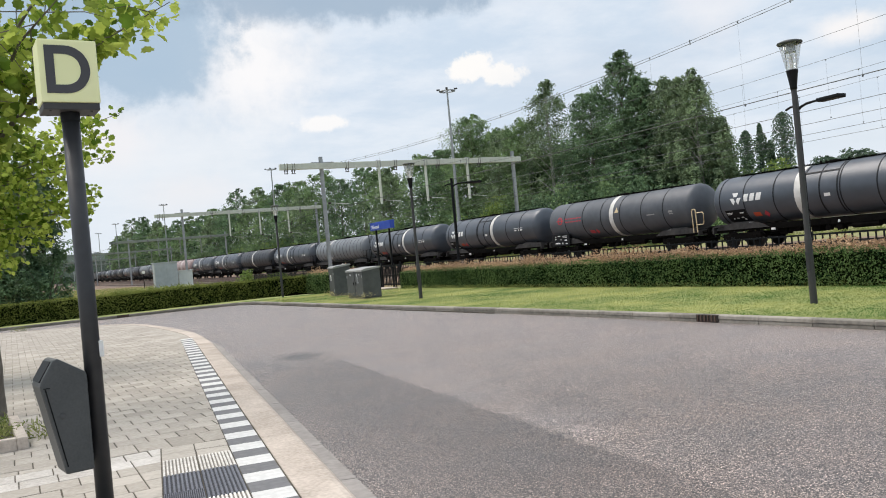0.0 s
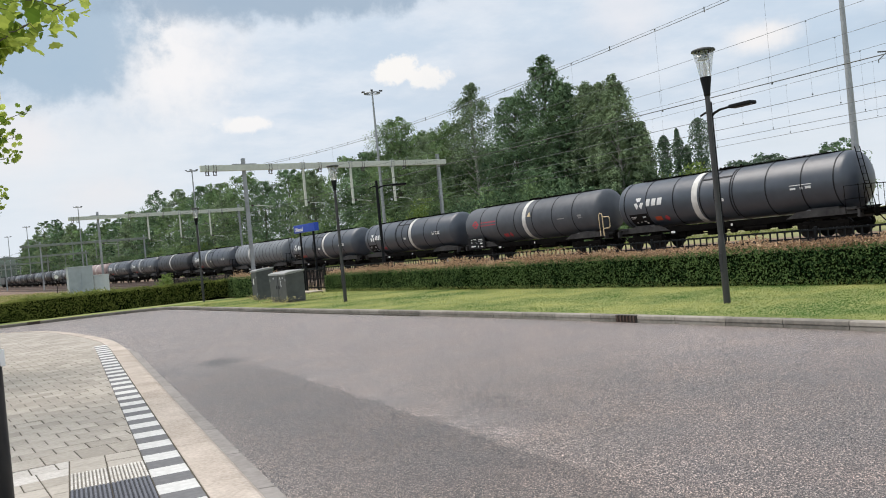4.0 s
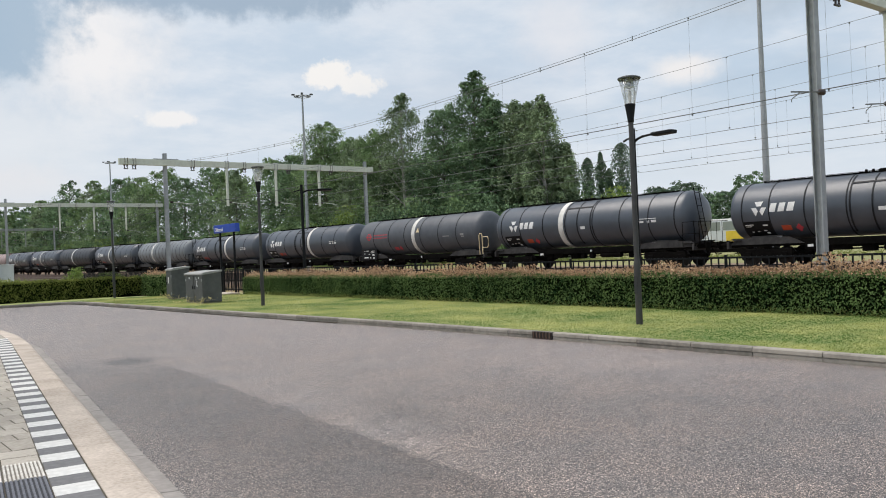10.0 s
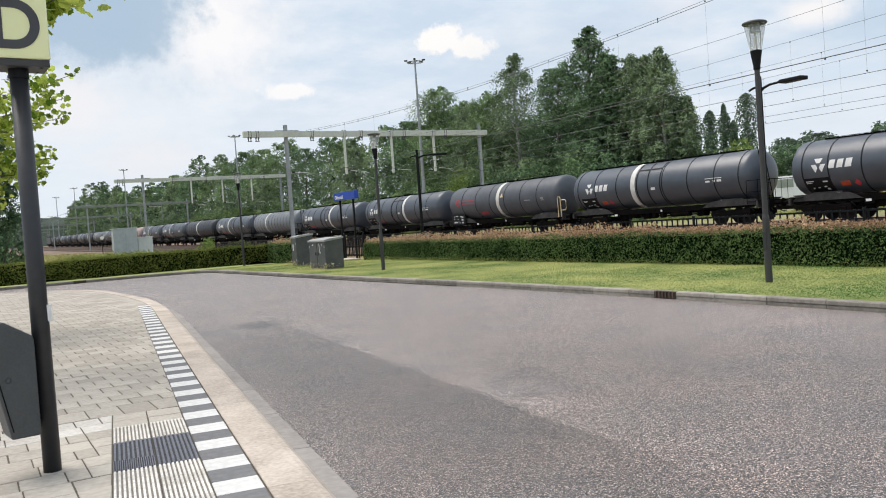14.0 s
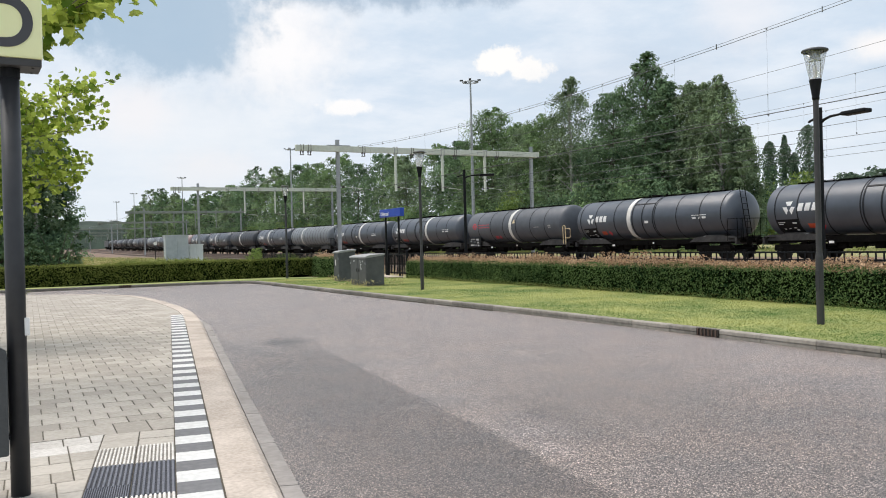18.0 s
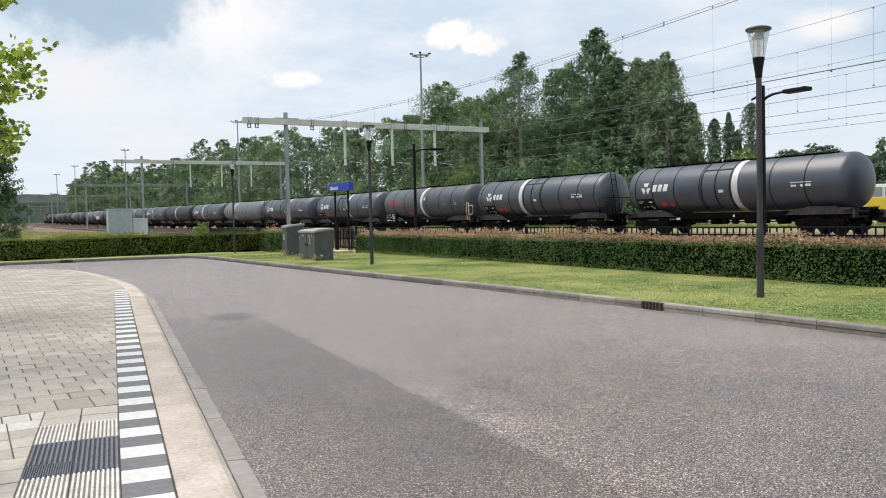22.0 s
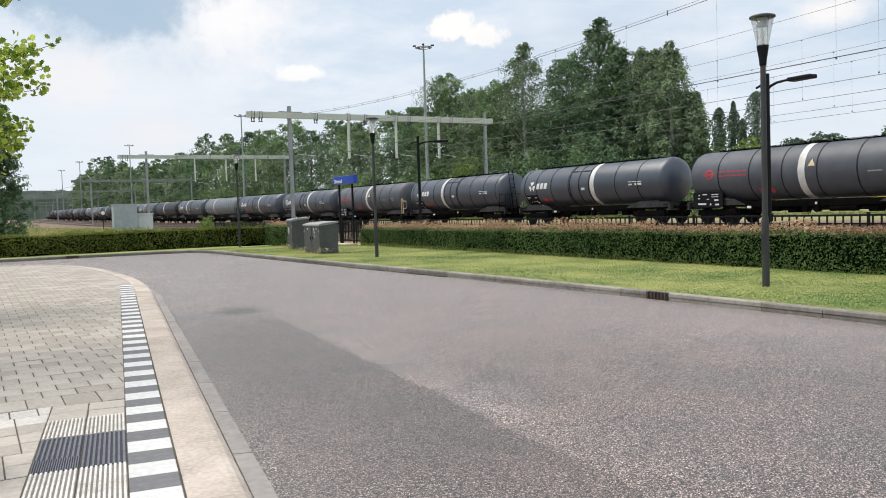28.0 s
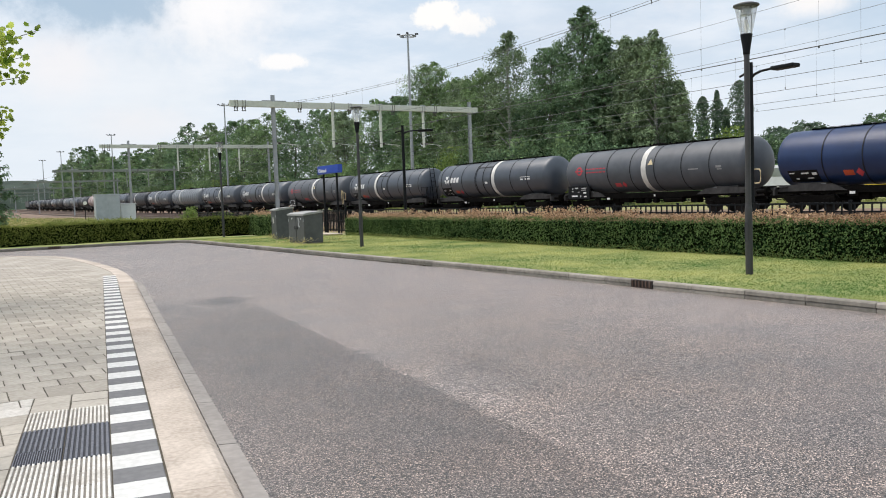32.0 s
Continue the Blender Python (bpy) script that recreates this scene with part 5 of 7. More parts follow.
        tagged(part("data_print", bm, CABINET_TOP, w), kind="stuff")
        bm = bmesh.new()
        on_tank_poly(bm, [(-0.30, TANK_Z + 0.2), (-0.70, TANK_Z + 0.2), (-0.50, TANK_Z + 0.55)], TANK_R + 0.02)
        part("warning_triangle", bm, YELLOW_RAIL, w, "pale yellow warning triangle")
    elif mark == "blue":
        part("data_panel", on_tank(bmesh.new(), 5.9, TANK_Z - 0.86, 1.6, 0.55), BLACK, w)
        bm = bmesh.new()
        for y, z, sy, sz in ((7.2, -0.72, 0.35, 0.07), (6.5, -0.74, 0.5, 0.09), (6.0, -0.78, 0.3, 0.16), (7.0, -1.0, 0.2, 0.07), (6.3, -0.98, 0.4, 0.06)):
            on_tank(bm, y - 0.7, TANK_Z + z, sy * 0.8, sz * 0.7, TANK_R + 0.018)
        tagged(part("data_print", bm, WHITE, w), kind="stuff")
        part("hazard_plate", on_tank(bmesh.new(), 3.55, TANK_Z - 0.80, 0.5, 0.24), ORANGE, w, "orange hazard plate")
        bm = bmesh.new()
        on_tank_poly(bm, [(3.0, TANK_Z - 0.60), (2.8, TANK_Z - 0.80), (3.0, TANK_Z - 1.0), (3.2, TANK_Z - 0.80)])
        part("hazard_diamond", bm, RED, w)
    return w


def car_y(k):
    """Where the middle of wagon k stands along the line when the run is 0."""
    near = {-3: -49.7, -2: -33.42, -1: -16.95, 0: 0.0, 1: 16.15, 2: 32.3}
    return 42.9 + near.get(k, 49.0 + 16.35 * (k - 3))


def build_train():
    """The wagons by number, counted towards the engine."""
    v = tank_wagon("v", "dark grey tank wagon with white marks and a white band", TANK, 1.5, 0.15, "white")
    vr = tank_wagon("vr", "dark grey tank wagon with white marks and rounded bare end", TANK, -0.81, 0.45, "white", ends=False, rings=(-5.0, -3.0, 1.6, 3.5, 5.2, 6.6), logo_at=5.7)
    e = tank_wagon("e", "dark grey tank wagon with a red ring mark and cream handrails", TANK_WORN, 0.07, None, "red", rails=True, ends=False, rings=(5.22, 3.19, 1.19, -0.78, -2.85, -4.83))
    g = tank_wagon("g", "pale grey tank wagon with many dark rings", TANK_PALE, 2.6, None, "none", rings=tuple(-6.5 + 1.0 * i for i in range(14)))
    p = tank_wagon("p", "faded pinkish tank wagon, far up the train", TANK_PINK, 1.0, None, "none")
    d = tank_wagon("d", "plain dark tank wagon far up the train", TANK_FAR, 1.0, None, "none", rings=tuple(-6.5 + 1.3 * i for i in range(11)))
    b = tank_wagon("b", "blue tank wagon with dark rings and an orange plate", TANK_BLUE, None, None, "blue", rings=(-5.3, -3.3, -1.3, 0.7, 2.75, 4.76))
    first = {"v": v, "vr": vr, "e": e, "g": g, "p": p, "d": d, "b": b}
    order = {-3: "b", -2: "e", -1: "vr", 0: "v", 1: "e", 2: "vr", 3: "vr", 4: "g", 5: "v", 6: "d", 7: "v", 8: "v", 9: "p", 10: "d", 11: "v", 12: "g", 13: "d", 14: "v", 15: "d", 16: "d", 17: "v", 18: "d", 19: "d"}
    used, cars = set(), []
    for k, kind in order.items():
        if kind in used:
            w = copy_thing(first[kind], Matrix())
        else:
            w, _ = first[kind], used.add(kind)
        cars.append((k, w))
    return cars


CARS = build_train()


def build_engine():
    w = thing("locomotive", Matrix(), "dark boxy locomotive at the head of the train", "locomotive")
    bm = bmesh.new()
    box(bm, 0, 0, 2.55, 2.9, 16.0, 2.5, 0.15)
    part("body", bm, CABINET, w)
    part("roof", box(bmesh.new(), 0, 0, 3.86, 2.3, 14.0, 0.3, 0.1), UNDER, w)
    part("frame", box(bmesh.new(), 0, 0, 1.1, 2.7, 16.2, 0.4, 0.03), UNDER, w)
    for sy in (-1, 1):
        bogie(w, sy * 5)
        for sx in (-0.75, 0.75):
            part("window", box(bmesh.new(), sx, sy * 8.0, 3.1, 0.9, 0.06, 0.7, 0.02), BUS_GLASS, w)
    return w


ENGINE = build_engine()

# ---- at the bus stop ----


def lettering(words, size, depth, fat, align="LEFT"):
    """Raised letters in the built-in face, as a mesh in the x-y plane."""
    fc = bpy.data.curves.new("letter", "FONT")
    fc.body, fc.size, fc.extrude, fc.offset, fc.align_x = words, size, depth, fat, align
    if align == "CENTER":
        fc.align_y = "CENTER"
    tmp = bpy.data.objects.new("letter", fc)
    scene.collection.objects.link(tmp)
    me = bpy.data.meshes.new_from_object(tmp.evaluated_get(bpy.context.evaluated_depsgraph_get()))
    bpy.data.objects.remove(tmp)
    me.materials.clear()
    return me


def stop_sign():
    x, y = -0.075, 5.86
    s = thing("bus_stop_sign", pose(x, y, 0.1, 0, 0, 0), "dark grey pole with a pale yellow letter box on top", "bus stop sign")
    part("pole", rod(bmesh.new(), (0, 0, -0.05), (0, 0, 2.70), 0.057, seg=24), POST, s, smooth=True)
    part("collar", rod(bmesh.new(), (0, 0, 2.62), (0, 0, 2.69), 0.062, seg=24), BLACK, s)
    bm = bmesh.new()
    box(bm, 0, 0.0, 2.942, 0.368, 0.26, 0.425, 0.012)
    head = part("letter_box", bm, SIGN_YELLOW, s, "pale yellow box with a seam round its foot")
    head.rotation_euler = (0, 0, radians(4))
    bm = bmesh.new()
    box(bm, 0, 0, 2.705, 0.352, 0.245, 0.045, 0.004)
    for sx in (-0.13, 0.13):
        for sy in (-0.08, 0.08):
            rod(bm, (sx, sy, 2.676), (sx, sy, 2.684), 0.008, seg=8)
    base = part("box_base", bm, POST_WARM, s, "grey metal base plate with screws")
    base.rotation_euler = (0, 0, radians(4))
    me = lettering("D", 0.445, 0.003, 0.009, "CENTER")
    me.materials.append(SIGN_INK)
    for side, turn in ((-1, 0), (1, 180)):
        ob = share("letter", me, s, pose(0.004 * side, 0.1325 * side, 2.932, 90, 0, turn + 4), "dark grey letter D")
        ob.scale = (0.93, 1, 1)
    part("clip", box(bmesh.new(), 0.060, -0.02, 1.06, 0.03, 0.035, 0.11, 0.004), WHITE, s, "small pale tag on the pole")
    return s


stop_sign()


def litter_bin():
    x, y = -0.075, 5.86
    b = thing("litter_bin", pose(x, y, 0.1, 0, 0, 9), "dark grey metal litter bin hung on the sign pole", "litter bin")
    bm = bmesh.new()
    outline = [(-0.075, 0.28), (-0.25, 0.28), (-0.365, 0.87), (-0.355, 0.905), (-0.275, 1.035), (-0.245, 1.04), (-0.078, 0.93), (-0.072, 0.89)]
    extrude(bm, outline, 0.26, Matrix.Translation((0, -0.13, 0)))
    bmesh.ops.bevel(bm, geom=bm.edges[:], offset=0.014, segments=2, affect="EDGES", profile=0.6)
    part("body", bm, BIN, b)
    # no opening is cut: a black plate stands in for the slot's unlit inside
    bm = bmesh.new()
    box(bm, -0.322, 0, 0.962, 0.016, 0.215, 0.125, 0.003)
    for v in bm.verts:
        v.co.x += (v.co.z - 0.955) * 0.62 - 0.001
    part("mouth", bm, BLACK, b, "black plate standing in for the unlit rubbish slot")
    part("door_seam", extrude(bmesh.new(), [(-0.338, 0.85), (-0.330, 0.85), (-0.234, 0.33), (-0.242, 0.33)], 0.004, Matrix.Translation((0, -0.133, 0))), BLACK, b)
    part("door_seam", extrude(bmesh.new(), [(-0.345, 0.86), (-0.305, 0.858), (-0.305, 0.852), (-0.345, 0.854)], 0.004, Matrix.Translation((0, -0.133, 0))), BLACK, b)
    bm = bmesh.new()
    lathe(bm, [(-0.138, 0.016), (-0.138, 0.010), (-0.130, 0.010), (-0.128, 0.016)], 16, "Y", (-0.245, 0, 0.665))
    part("lock", bm, CABINET, b, "round dark steel lock")
    for z in (0.86, 0.38):
        bm = bmesh.new()
        box(bm, -0.07, 0, z, 0.06, 0.05, 0.03, 0.005)
        rod(bm, (-0.066, -0.045, z), (-0.066, -0.058, z), 0.012, seg=10)
        part("bracket", bm, BLACK, b)
    return b


litter_bin()


def street_lamp(x, y):
    l = thing("street_lamp", pose(x, y, 0.1), "dark grey post-top lamp with a clear tapered lantern", "street lamp", "post-top lamps along the verge")
    bm = bmesh.new()
    rod(bm, (0, 0, -0.1), (0, 0, 1.15), 0.061, seg=20)
    rod(bm, (0, 0, 1.15), (0, 0, 1.22), 0.061, 0.048, seg=20)
    rod(bm, (0, 0, 1.22), (0, 0, 3.78), 0.048, 0.045, seg=20)
    part("post", bm, POST_WARM, l, smooth=False)
    part("hatch", box(bmesh.new(), -0.059, 0, 0.75, 0.012, 0.07, 0.34, 0.004), POST, l)
    bm = lathe(bmesh.new(), [(3.74, 0.055), (3.78, 0.06), (3.80, 0.058), (4.06, 0.098), (4.07, 0.10), (4.08, 0.09)], 24)
    part("cup", bm, BLACK, l, "black tapered lantern cup", True)
    bm = lathe(bmesh.new(), [(4.075, 0.095), (4.53, 0.185), (4.53, 0.181), (4.08, 0.091)], 28)
    gl = part("lantern_glass", bm, GLASS, l, "clear conical lantern glass", True)
    gl.visible_shadow = False
    bm = lathe(bmesh.new(), [(4.53, 0.20), (4.545, 0.213), (4.565, 0.205), (4.585, 0.15), (4.59, 0.02)], 28)
    part("cap", bm, BIN, l, "flat round lid", True)
    for k in range(4):
        a = math.pi / 4 + k * math.pi / 2
        part("lamp_rod", rod(bmesh.new(), (math.cos(a) * 0.08, math.sin(a) * 0.08, 4.07), (math.cos(a) * 0.085, math.sin(a) * 0.085, 4.42), 0.006, seg=6), CABINET_TOP, l)
    bm = lathe(bmesh.new(), [(4.39, 0.10), (4.40, 0.10), (4.40, 0.085), (4.53, 0.085), (4.53, 0.08)], 20)
    part("reflector", bm, CABINET_PALE, l, "pale reflector drum under the lid", True)
    bm = lathe(bmesh.new(), [(4.08, 0.03), (4.3, 0.03), (4.32, 0.012)], 12)
    part("bulb", bm, WHITE, l)
    return l


lamp = street_lamp(11.71, 9.43)
for x, y in ((11.60, 24.66), (11.40, 39.85)):
    copy_thing(lamp, pose(x, y, 0.1))


def platform_lamp(x, y):
    l = thing("platform_lamp", pose(x, y, 0.0), "black steel lamp post with one curved arm and flat head", "lamp post", "platform lamp posts")
    part("post", rod(bmesh.new(), (0, 0, -0.1), (0, 0, 4.82), 0.075, 0.06, seg=14), BLACK, l, smooth=False)
    bm = bmesh.new()
    pipe(bm, [(0, 0.34, 4.50), (0, 0.2, 4.55), (0, 0, 4.57)], 0.03)
    part("stub", bm, BLACK, l)
    bm = bmesh.new()
    pipe(bm, [(0, 0, 4.42), (0, -0.12, 4.50), (0, -0.3, 4.555), (0, -0.55, 4.57), (0, -0.72, 4.57)], [0.04, 0.038, 0.034, 0.03, 0.03], 8)
    part("arm", bm, BLACK, l)
    bm = bmesh.new()
    box(bm, 0, -1.02, 4.56, 0.30, 0.66, 0.10, 0.03)
    part("lamp_head", bm, BLACK, l, "flat dark lamp head")
    return l


pl = platform_lamp(18.0, 14.38)
copy_thing(pl, pose(17.6, 32.7, 0.10, 0, 0, 62))


def cabinet(name, x, y, turn, wide, deep, high, label, doors, mats, slope=0.07):
    c = thing("utility_cabinet", pose(x, y, 0.1, 0, 0, turn), label, "cabinet", "roadside cabinets")
    body, lid = mats
    bm = bmesh.new()
    extrude(bm, [(-deep / 2, 0.05), (deep / 2, 0.05), (deep / 2, high), (-deep / 2, high - slope)], wide, Matrix.Translation((0, -wide / 2, 0)))
    bmesh.ops.bevel(bm, geom=bm.edges[:], offset=0.012, segments=1, affect="EDGES")
    part("body", bm, body, c)
    part("plinth", box(bmesh.new(), 0, 0, 0.0, deep * 0.96, wide * 0.97, 0.14), KERB_GREY, c)
    bm = bmesh.new()
    extrude(bm, [(-deep / 2 - 0.05, high - slope - 0.03), (-deep / 2 - 0.05, high - slope + 0.03), (-deep / 2 + 0.12, high - slope + 0.08), (deep / 2 + 0.03, high + 0.06), (deep / 2 + 0.03, high)], wide + 0.06, Matrix.Translation((0, -wide / 2 - 0.03, 0)))
    part("lid", bm, lid, c, "paler overhanging lid")
    w = wide / doors
    for k in range(doors):
        yc = -wide / 2 + w * (k + 0.5)
        bm = box(bmesh.new(), -deep / 2 - 0.008, yc, 0.06 + (high - slope) * 0.48, 0.02, w - 0.05, (high - slope) * 0.86, 0.004)
        d = part("door", bm, body, c)
        hb = bmesh.new()
        box(hb, -deep / 2 - 0.028, yc + (w * 0.36) * (1 if k == 0 else -1), high * 0.52, 0.025, 0.05, 0.12, 0.006)
        part("handle", hb, BLACK, d)
        for z in (high * 0.2, high * 0.75):
            part("hinge", box(bmesh.new(), -deep / 2 - 0.022, yc + (w * 0.42) * (-1 if k == 0 else 1), z, 0.02, 0.05, 0.09, 0.004), GALV, d)
    return c


c2 = cabinet("utility_cabinet", 11.57, 29.52, -2, 1.82, 0.70, 1.15, "dark grey double-door cabinet with scribbles on the verge", 2, (CABINET, CABINET_TOP))
bm = bmesh.new()
for i, (y, z, sy, sz) in enumerate(((-0.28, 1.0, 0.05, 0.12), (-0.34, 0.9, 0.14, 0.03), (-0.30, 0.8, 0.04, 0.14), (-0.38, 0.72, 0.12, 0.03), (0.45, 1.02, 0.1, 0.06), (-0.55, 1.02, 0.08, 0.05))):
    box(bm, -0.35 - 0.022, y, z - 0.08, 0.004, sy, sz, 0, 0, 20 * (i % 3 - 1))
part("scribble", bm, CABINET_PALE, c2, "pale scribbled marks")
c1 = cabinet("utility_cabinet", 12.36, 34.2, -2, 0.74, 0.74, 1.32, "tall dark grey single-door cabinet on the verge", 1, (CABINET, CABINET_TOP))
part("sticker", box(bmesh.new(), -0.392, 0.06, 0.82, 0.004, 0.10, 0.26), WHITE, c1, "white sticker")


def far_cabinet(x, y, z, wide, deep, high, mat, doors, label):
    c = thing("relay_cabinet", pose(x, y, z), label, "cabinet", "trackside cabinets")
    part("body", box(bmesh.new(), 0, 0, high / 2, wide, deep, high, 0.02), mat, c)
    part("roof", box(bmesh.new(), 0, 0, high + 0.04, wide + 0.14, deep + 0.14, 0.09, 0.02), mat, c)
    w = wide / doors
    for k in range(doors):
        part("door", box(bmesh.new(), -wide / 2 + w * (k + 0.5), -deep / 2 - 0.012, high * 0.5, w - 0.06, 0.03, high * 0.9, 0.005), mat, c)
    return c


far_cabinet(12.35, 80, 0.30, 2.05, 1.2, 2.68, CABINET_FAR, 2, "tall light grey two-door cabinet in dry grass")
far_cabinet(14.2, 80.6, 0.30, 1.3, 0.9, 1.8, CABINET_PALE, 2, "low whitish cabinet beside the tall grey one")


def track_disc():
    d = thing("signal_disc", pose(12.6, 96.0, 0.2), "round white disc signal on a thin dark post", "signal")
    part("post", rod(bmesh.new(), (0, 0, -0.2), (0, 0, 2.2), 0.04, seg=10), BLACK, d)
    part("disc", rod(bmesh.new(), (0, -0.06, 2.25), (0, -0.03, 2.25), 0.20, seg=24), WHITE, d, "white round plate")
    part("rim", lathe(bmesh.new(), [(-0.03, 0.20), (-0.03, 0.225), (0.0, 0.225), (0.0, 0.20)], 24, "Y", (0, 0, 2.25)), BLACK, d)


track_disc()


def station_sign():
    s = thing("station_sign", pose(16.3, 38.05, 0.0), "blue station name board on two black posts", "sign")
    part("board", box(bmesh.new(), 0, 0, 3.23, 0.22, 2.48, 0.40, 0.015), BLUE, s)
    for y in (-1.255, 1.255):
        part("end_cap", box(bmesh.new(), 0, y, 3.23, 0.23, 0.04, 0.41, 0.01), BLUE, s)
    for y in (0.78, -0.84):
        part("post", box(bmesh.new(), 0, y, 1.5, 0.085, 0.085, 3.1, 0.01), BLACK, s)
    me = lettering("Oldenzaal", 0.255, 0.004, 0.004)
    me.materials.append(WHITE)
    share("name", me, s, pose(-0.114, 1.17, 3.11, 90, 0, -90), "white station name")
    return s


station_sign()


def fence_section():
    bars = bmesh.new()
    box(bars, 0, 0, 0.64, 0.03, 0.03, 1.06)
    bar_me = mesh_of("bar", bars, BLACK)
    bm = bmesh.new()
    box(bm, 0, 0, 0.64, 0.055, 0.055, 1.20, 0.006)
    box(bm, 0, 0, 1.24, 0.065, 0.065, 0.03, 0.006)
    post_me = mesh_of("post", bm, BLACK)
    left = 300
    for k in range(26):
        y0 = 3.5 + 2.5 * k
        f = thing("fence_panel", pose(17.0, y0, 0.0), "black steel bar fence panel along the railway", "fence", "panels of the railway fence")
        share("post", post_me, f)
        for z in (1.185, 1.0, 0.16):
            part("rail", box(bmesh.new(), 0, 1.25, z, 0.045, 2.43, 0.045 if z > 1.1 else 0.03), BLACK, f)
        n = 12
        if left >= n:
            for i in range(n):
                share("bar", bar_me, f, pose(0, 0.2 + i * 0.2, 0))
            left -= n
        else:
            bm = bmesh.new()
            for i in range(n):
                box(bm, 0, 0.2 + i * 0.2, 0.64, 0.03, 0.03, 1.06)
            tagged(part("bars", bm, BLACK, f), kind="stuff")


fence_section()


def gate():
    g = thing("gate", pose(15.75, 35.1, 0.1), "small black barred gate in the gap of the hedge", "gate")
    for y in (0.0, 2.2):
        part("post", box(bmesh.new(), 0, y, 0.6, 0.08, 0.08, 1.3, 0.01), BLACK, g)
    for z in (0.2, 0.62, 1.05):
        part("rail", box(bmesh.new(), 0, 1.1, z, 0.04, 2.1, 0.05), BLACK, g)
    for i in range(16):
        part("bar", box(bmesh.new(), 0, 0.12 + i * 0.13, 0.62, 0.02, 0.02, 0.86), BLACK, g)
    part("step", box(bmesh.new(), -0.5, 1.1, 0.0, 0.7, 2.0, 0.12, 0.02), KERB, g, "pale concrete step")


gate()


def drain(x, y, turn):
    d = thing("road_drain", pose(x, y, 0.0, 0, 0, turn), "rusty iron kerb drain grate", "drain", "kerb drains")
    bm = bmesh.new()
    box(bm, 0.03, 0, 0.065, 0.07, 0.50, 0.125, 0.004)
    part("frame", bm, IRON, d)
    for k in range(6):
        part("grate_bar", box(bmesh.new(), -0.012, -0.2 + 0.08 * k, 0.065, 0.02, 0.024, 0.115, 0.004), RAIL, d)
    return d


dr = drain(9.83, 10.08, -1)
copy_thing(dr, pose(3.85, 39.36, 0.0, 0, 0, 90))


# ---- masts, portals and overhead wires ----


def portal(y, xl, xr, x0, x1, z, drops, side_arm=True, label="galvanised portal with a pale beam over the tracks", paint=None, arm=1):
    p = thing("catenary_portal", pose(0, y, 0.0), label, "portal", "overhead line portals")
    for x, w in ((xl, 0.26), (xr, 0.25)):
        bm = bmesh.new()
        for sx in (-1, 1):
            box(bm, x, sx * w * 0.42, z / 2 + 0.3, w, 0.025, z + 0.9)
        box(bm, x, 0, z / 2 + 0.3, 0.03, w * 0.84, z + 0.9)
        part("pole", bm, GALV, p)
        part("footing", box(bmesh.new(), x, 0, 0.0, 0.8, 0.8, 0.5, 0.04), SLEEPER, p)
    bm = bmesh.new()
    box(bm, (x0 + x1) / 2, -0.22, z, x1 - x0, 0.30, 0.46, 0.02)
    part("beam", bm, paint or BEAM, p, "pale painted box beam")
    part("bracket", box(bmesh.new(), xl, -0.2, z + 0.26, 1.9, 0.34, 0.07, 0.01), GALV, p)
    for x in drops:
        d = part("drop_post", box(bmesh.new(), x, -0.22, z - 1.75, 0.17, 0.17, 3.1, 0.01), paint or BEAM, p)
        bm = bmesh.new()
        for sx in (-0.12, 0.12):
            box(bm, x + sx, -0.22, z, 0.035, 0.36, 0.62)
        part("clamp", bm, GALV, d)
    arms = [(xl + 0.12, 1.9)] if side_arm else []
    for x, reach in arms + [(x, 1.75) for x in drops]:
        bm = bmesh.new()
        zz = 6.35 if arm > 0 else 5.78
        reach *= arm
        pipe(bm, [(x, -0.22, zz), (x + reach * 0.28, -0.22, zz - 0.02), (x + reach, -0.22, zz - 0.14)], 0.022)
        pipe(bm, [(x + reach * 0.72, -0.22, zz - 0.08), (x + reach, -0.22, zz - 0.35), (x + reach, -0.22, zz - 0.43)], 0.014)
        part("registration_arm", bm, paint or (BEAM if arm > 0 else WIRE), p)
        bm = lathe(bmesh.new(), [(0, 0.04), (0.03, 0.09), (0.08, 0.05), (0.12, 0.09), (0.17, 0.05), (0.21, 0.09), (0.26, 0.04)], 10, "Z")
        for v in bm.verts:
            v.co = Vector((x + arm * (0.08 + v.co.z), v.co.y - 0.22, zz + v.co.x))
        part("insulator", bm, INSULATOR, p)
    for x in (x0 + 0.5, x0 + 1.1, *(t + 0.1 for t in TRACKS)):
        bm = bmesh.new()
        for sx in (-0.1, 0.1):
            box(bm, x + sx, -0.22, z - 0.05, 0.03, 0.34, 0.62)
            rod(bm, (x + sx, -0.22, z - 0.24), (x + sx, -0.22, z - 0.52), 0.035, seg=8)
        box(bm, x, -0.22, z - 0.53, 0.32, 0.08, 0.06, 0.01)
        part("hanger", bm, INSULATOR, p)
    return p


portal(11.8, 23.2, 41.0, 20.5, 41.6, 9.02, (27.6, 31.6, 35.6), arm=-1)
portal(62.4, 22.2, 40.4, 18.7, 41.05, 9.35, (27.1, 31.4, 35.5))
portal(113, 20.45, 39.2, 16.9, 39.9, 9.75, (26.6, 30.8, 34.9))
for y in (172, 232, 292, 350, 405):
    b = wood_line(y)
    portal(y, 21.0 + b, 40.0 + b, 17.5 + b, 40.6 + b, 9.3, tuple(v + b for v in (26.6, 30.8, 34.9)), True, "distant galvanised portal over the tracks", BEAM_DULL)


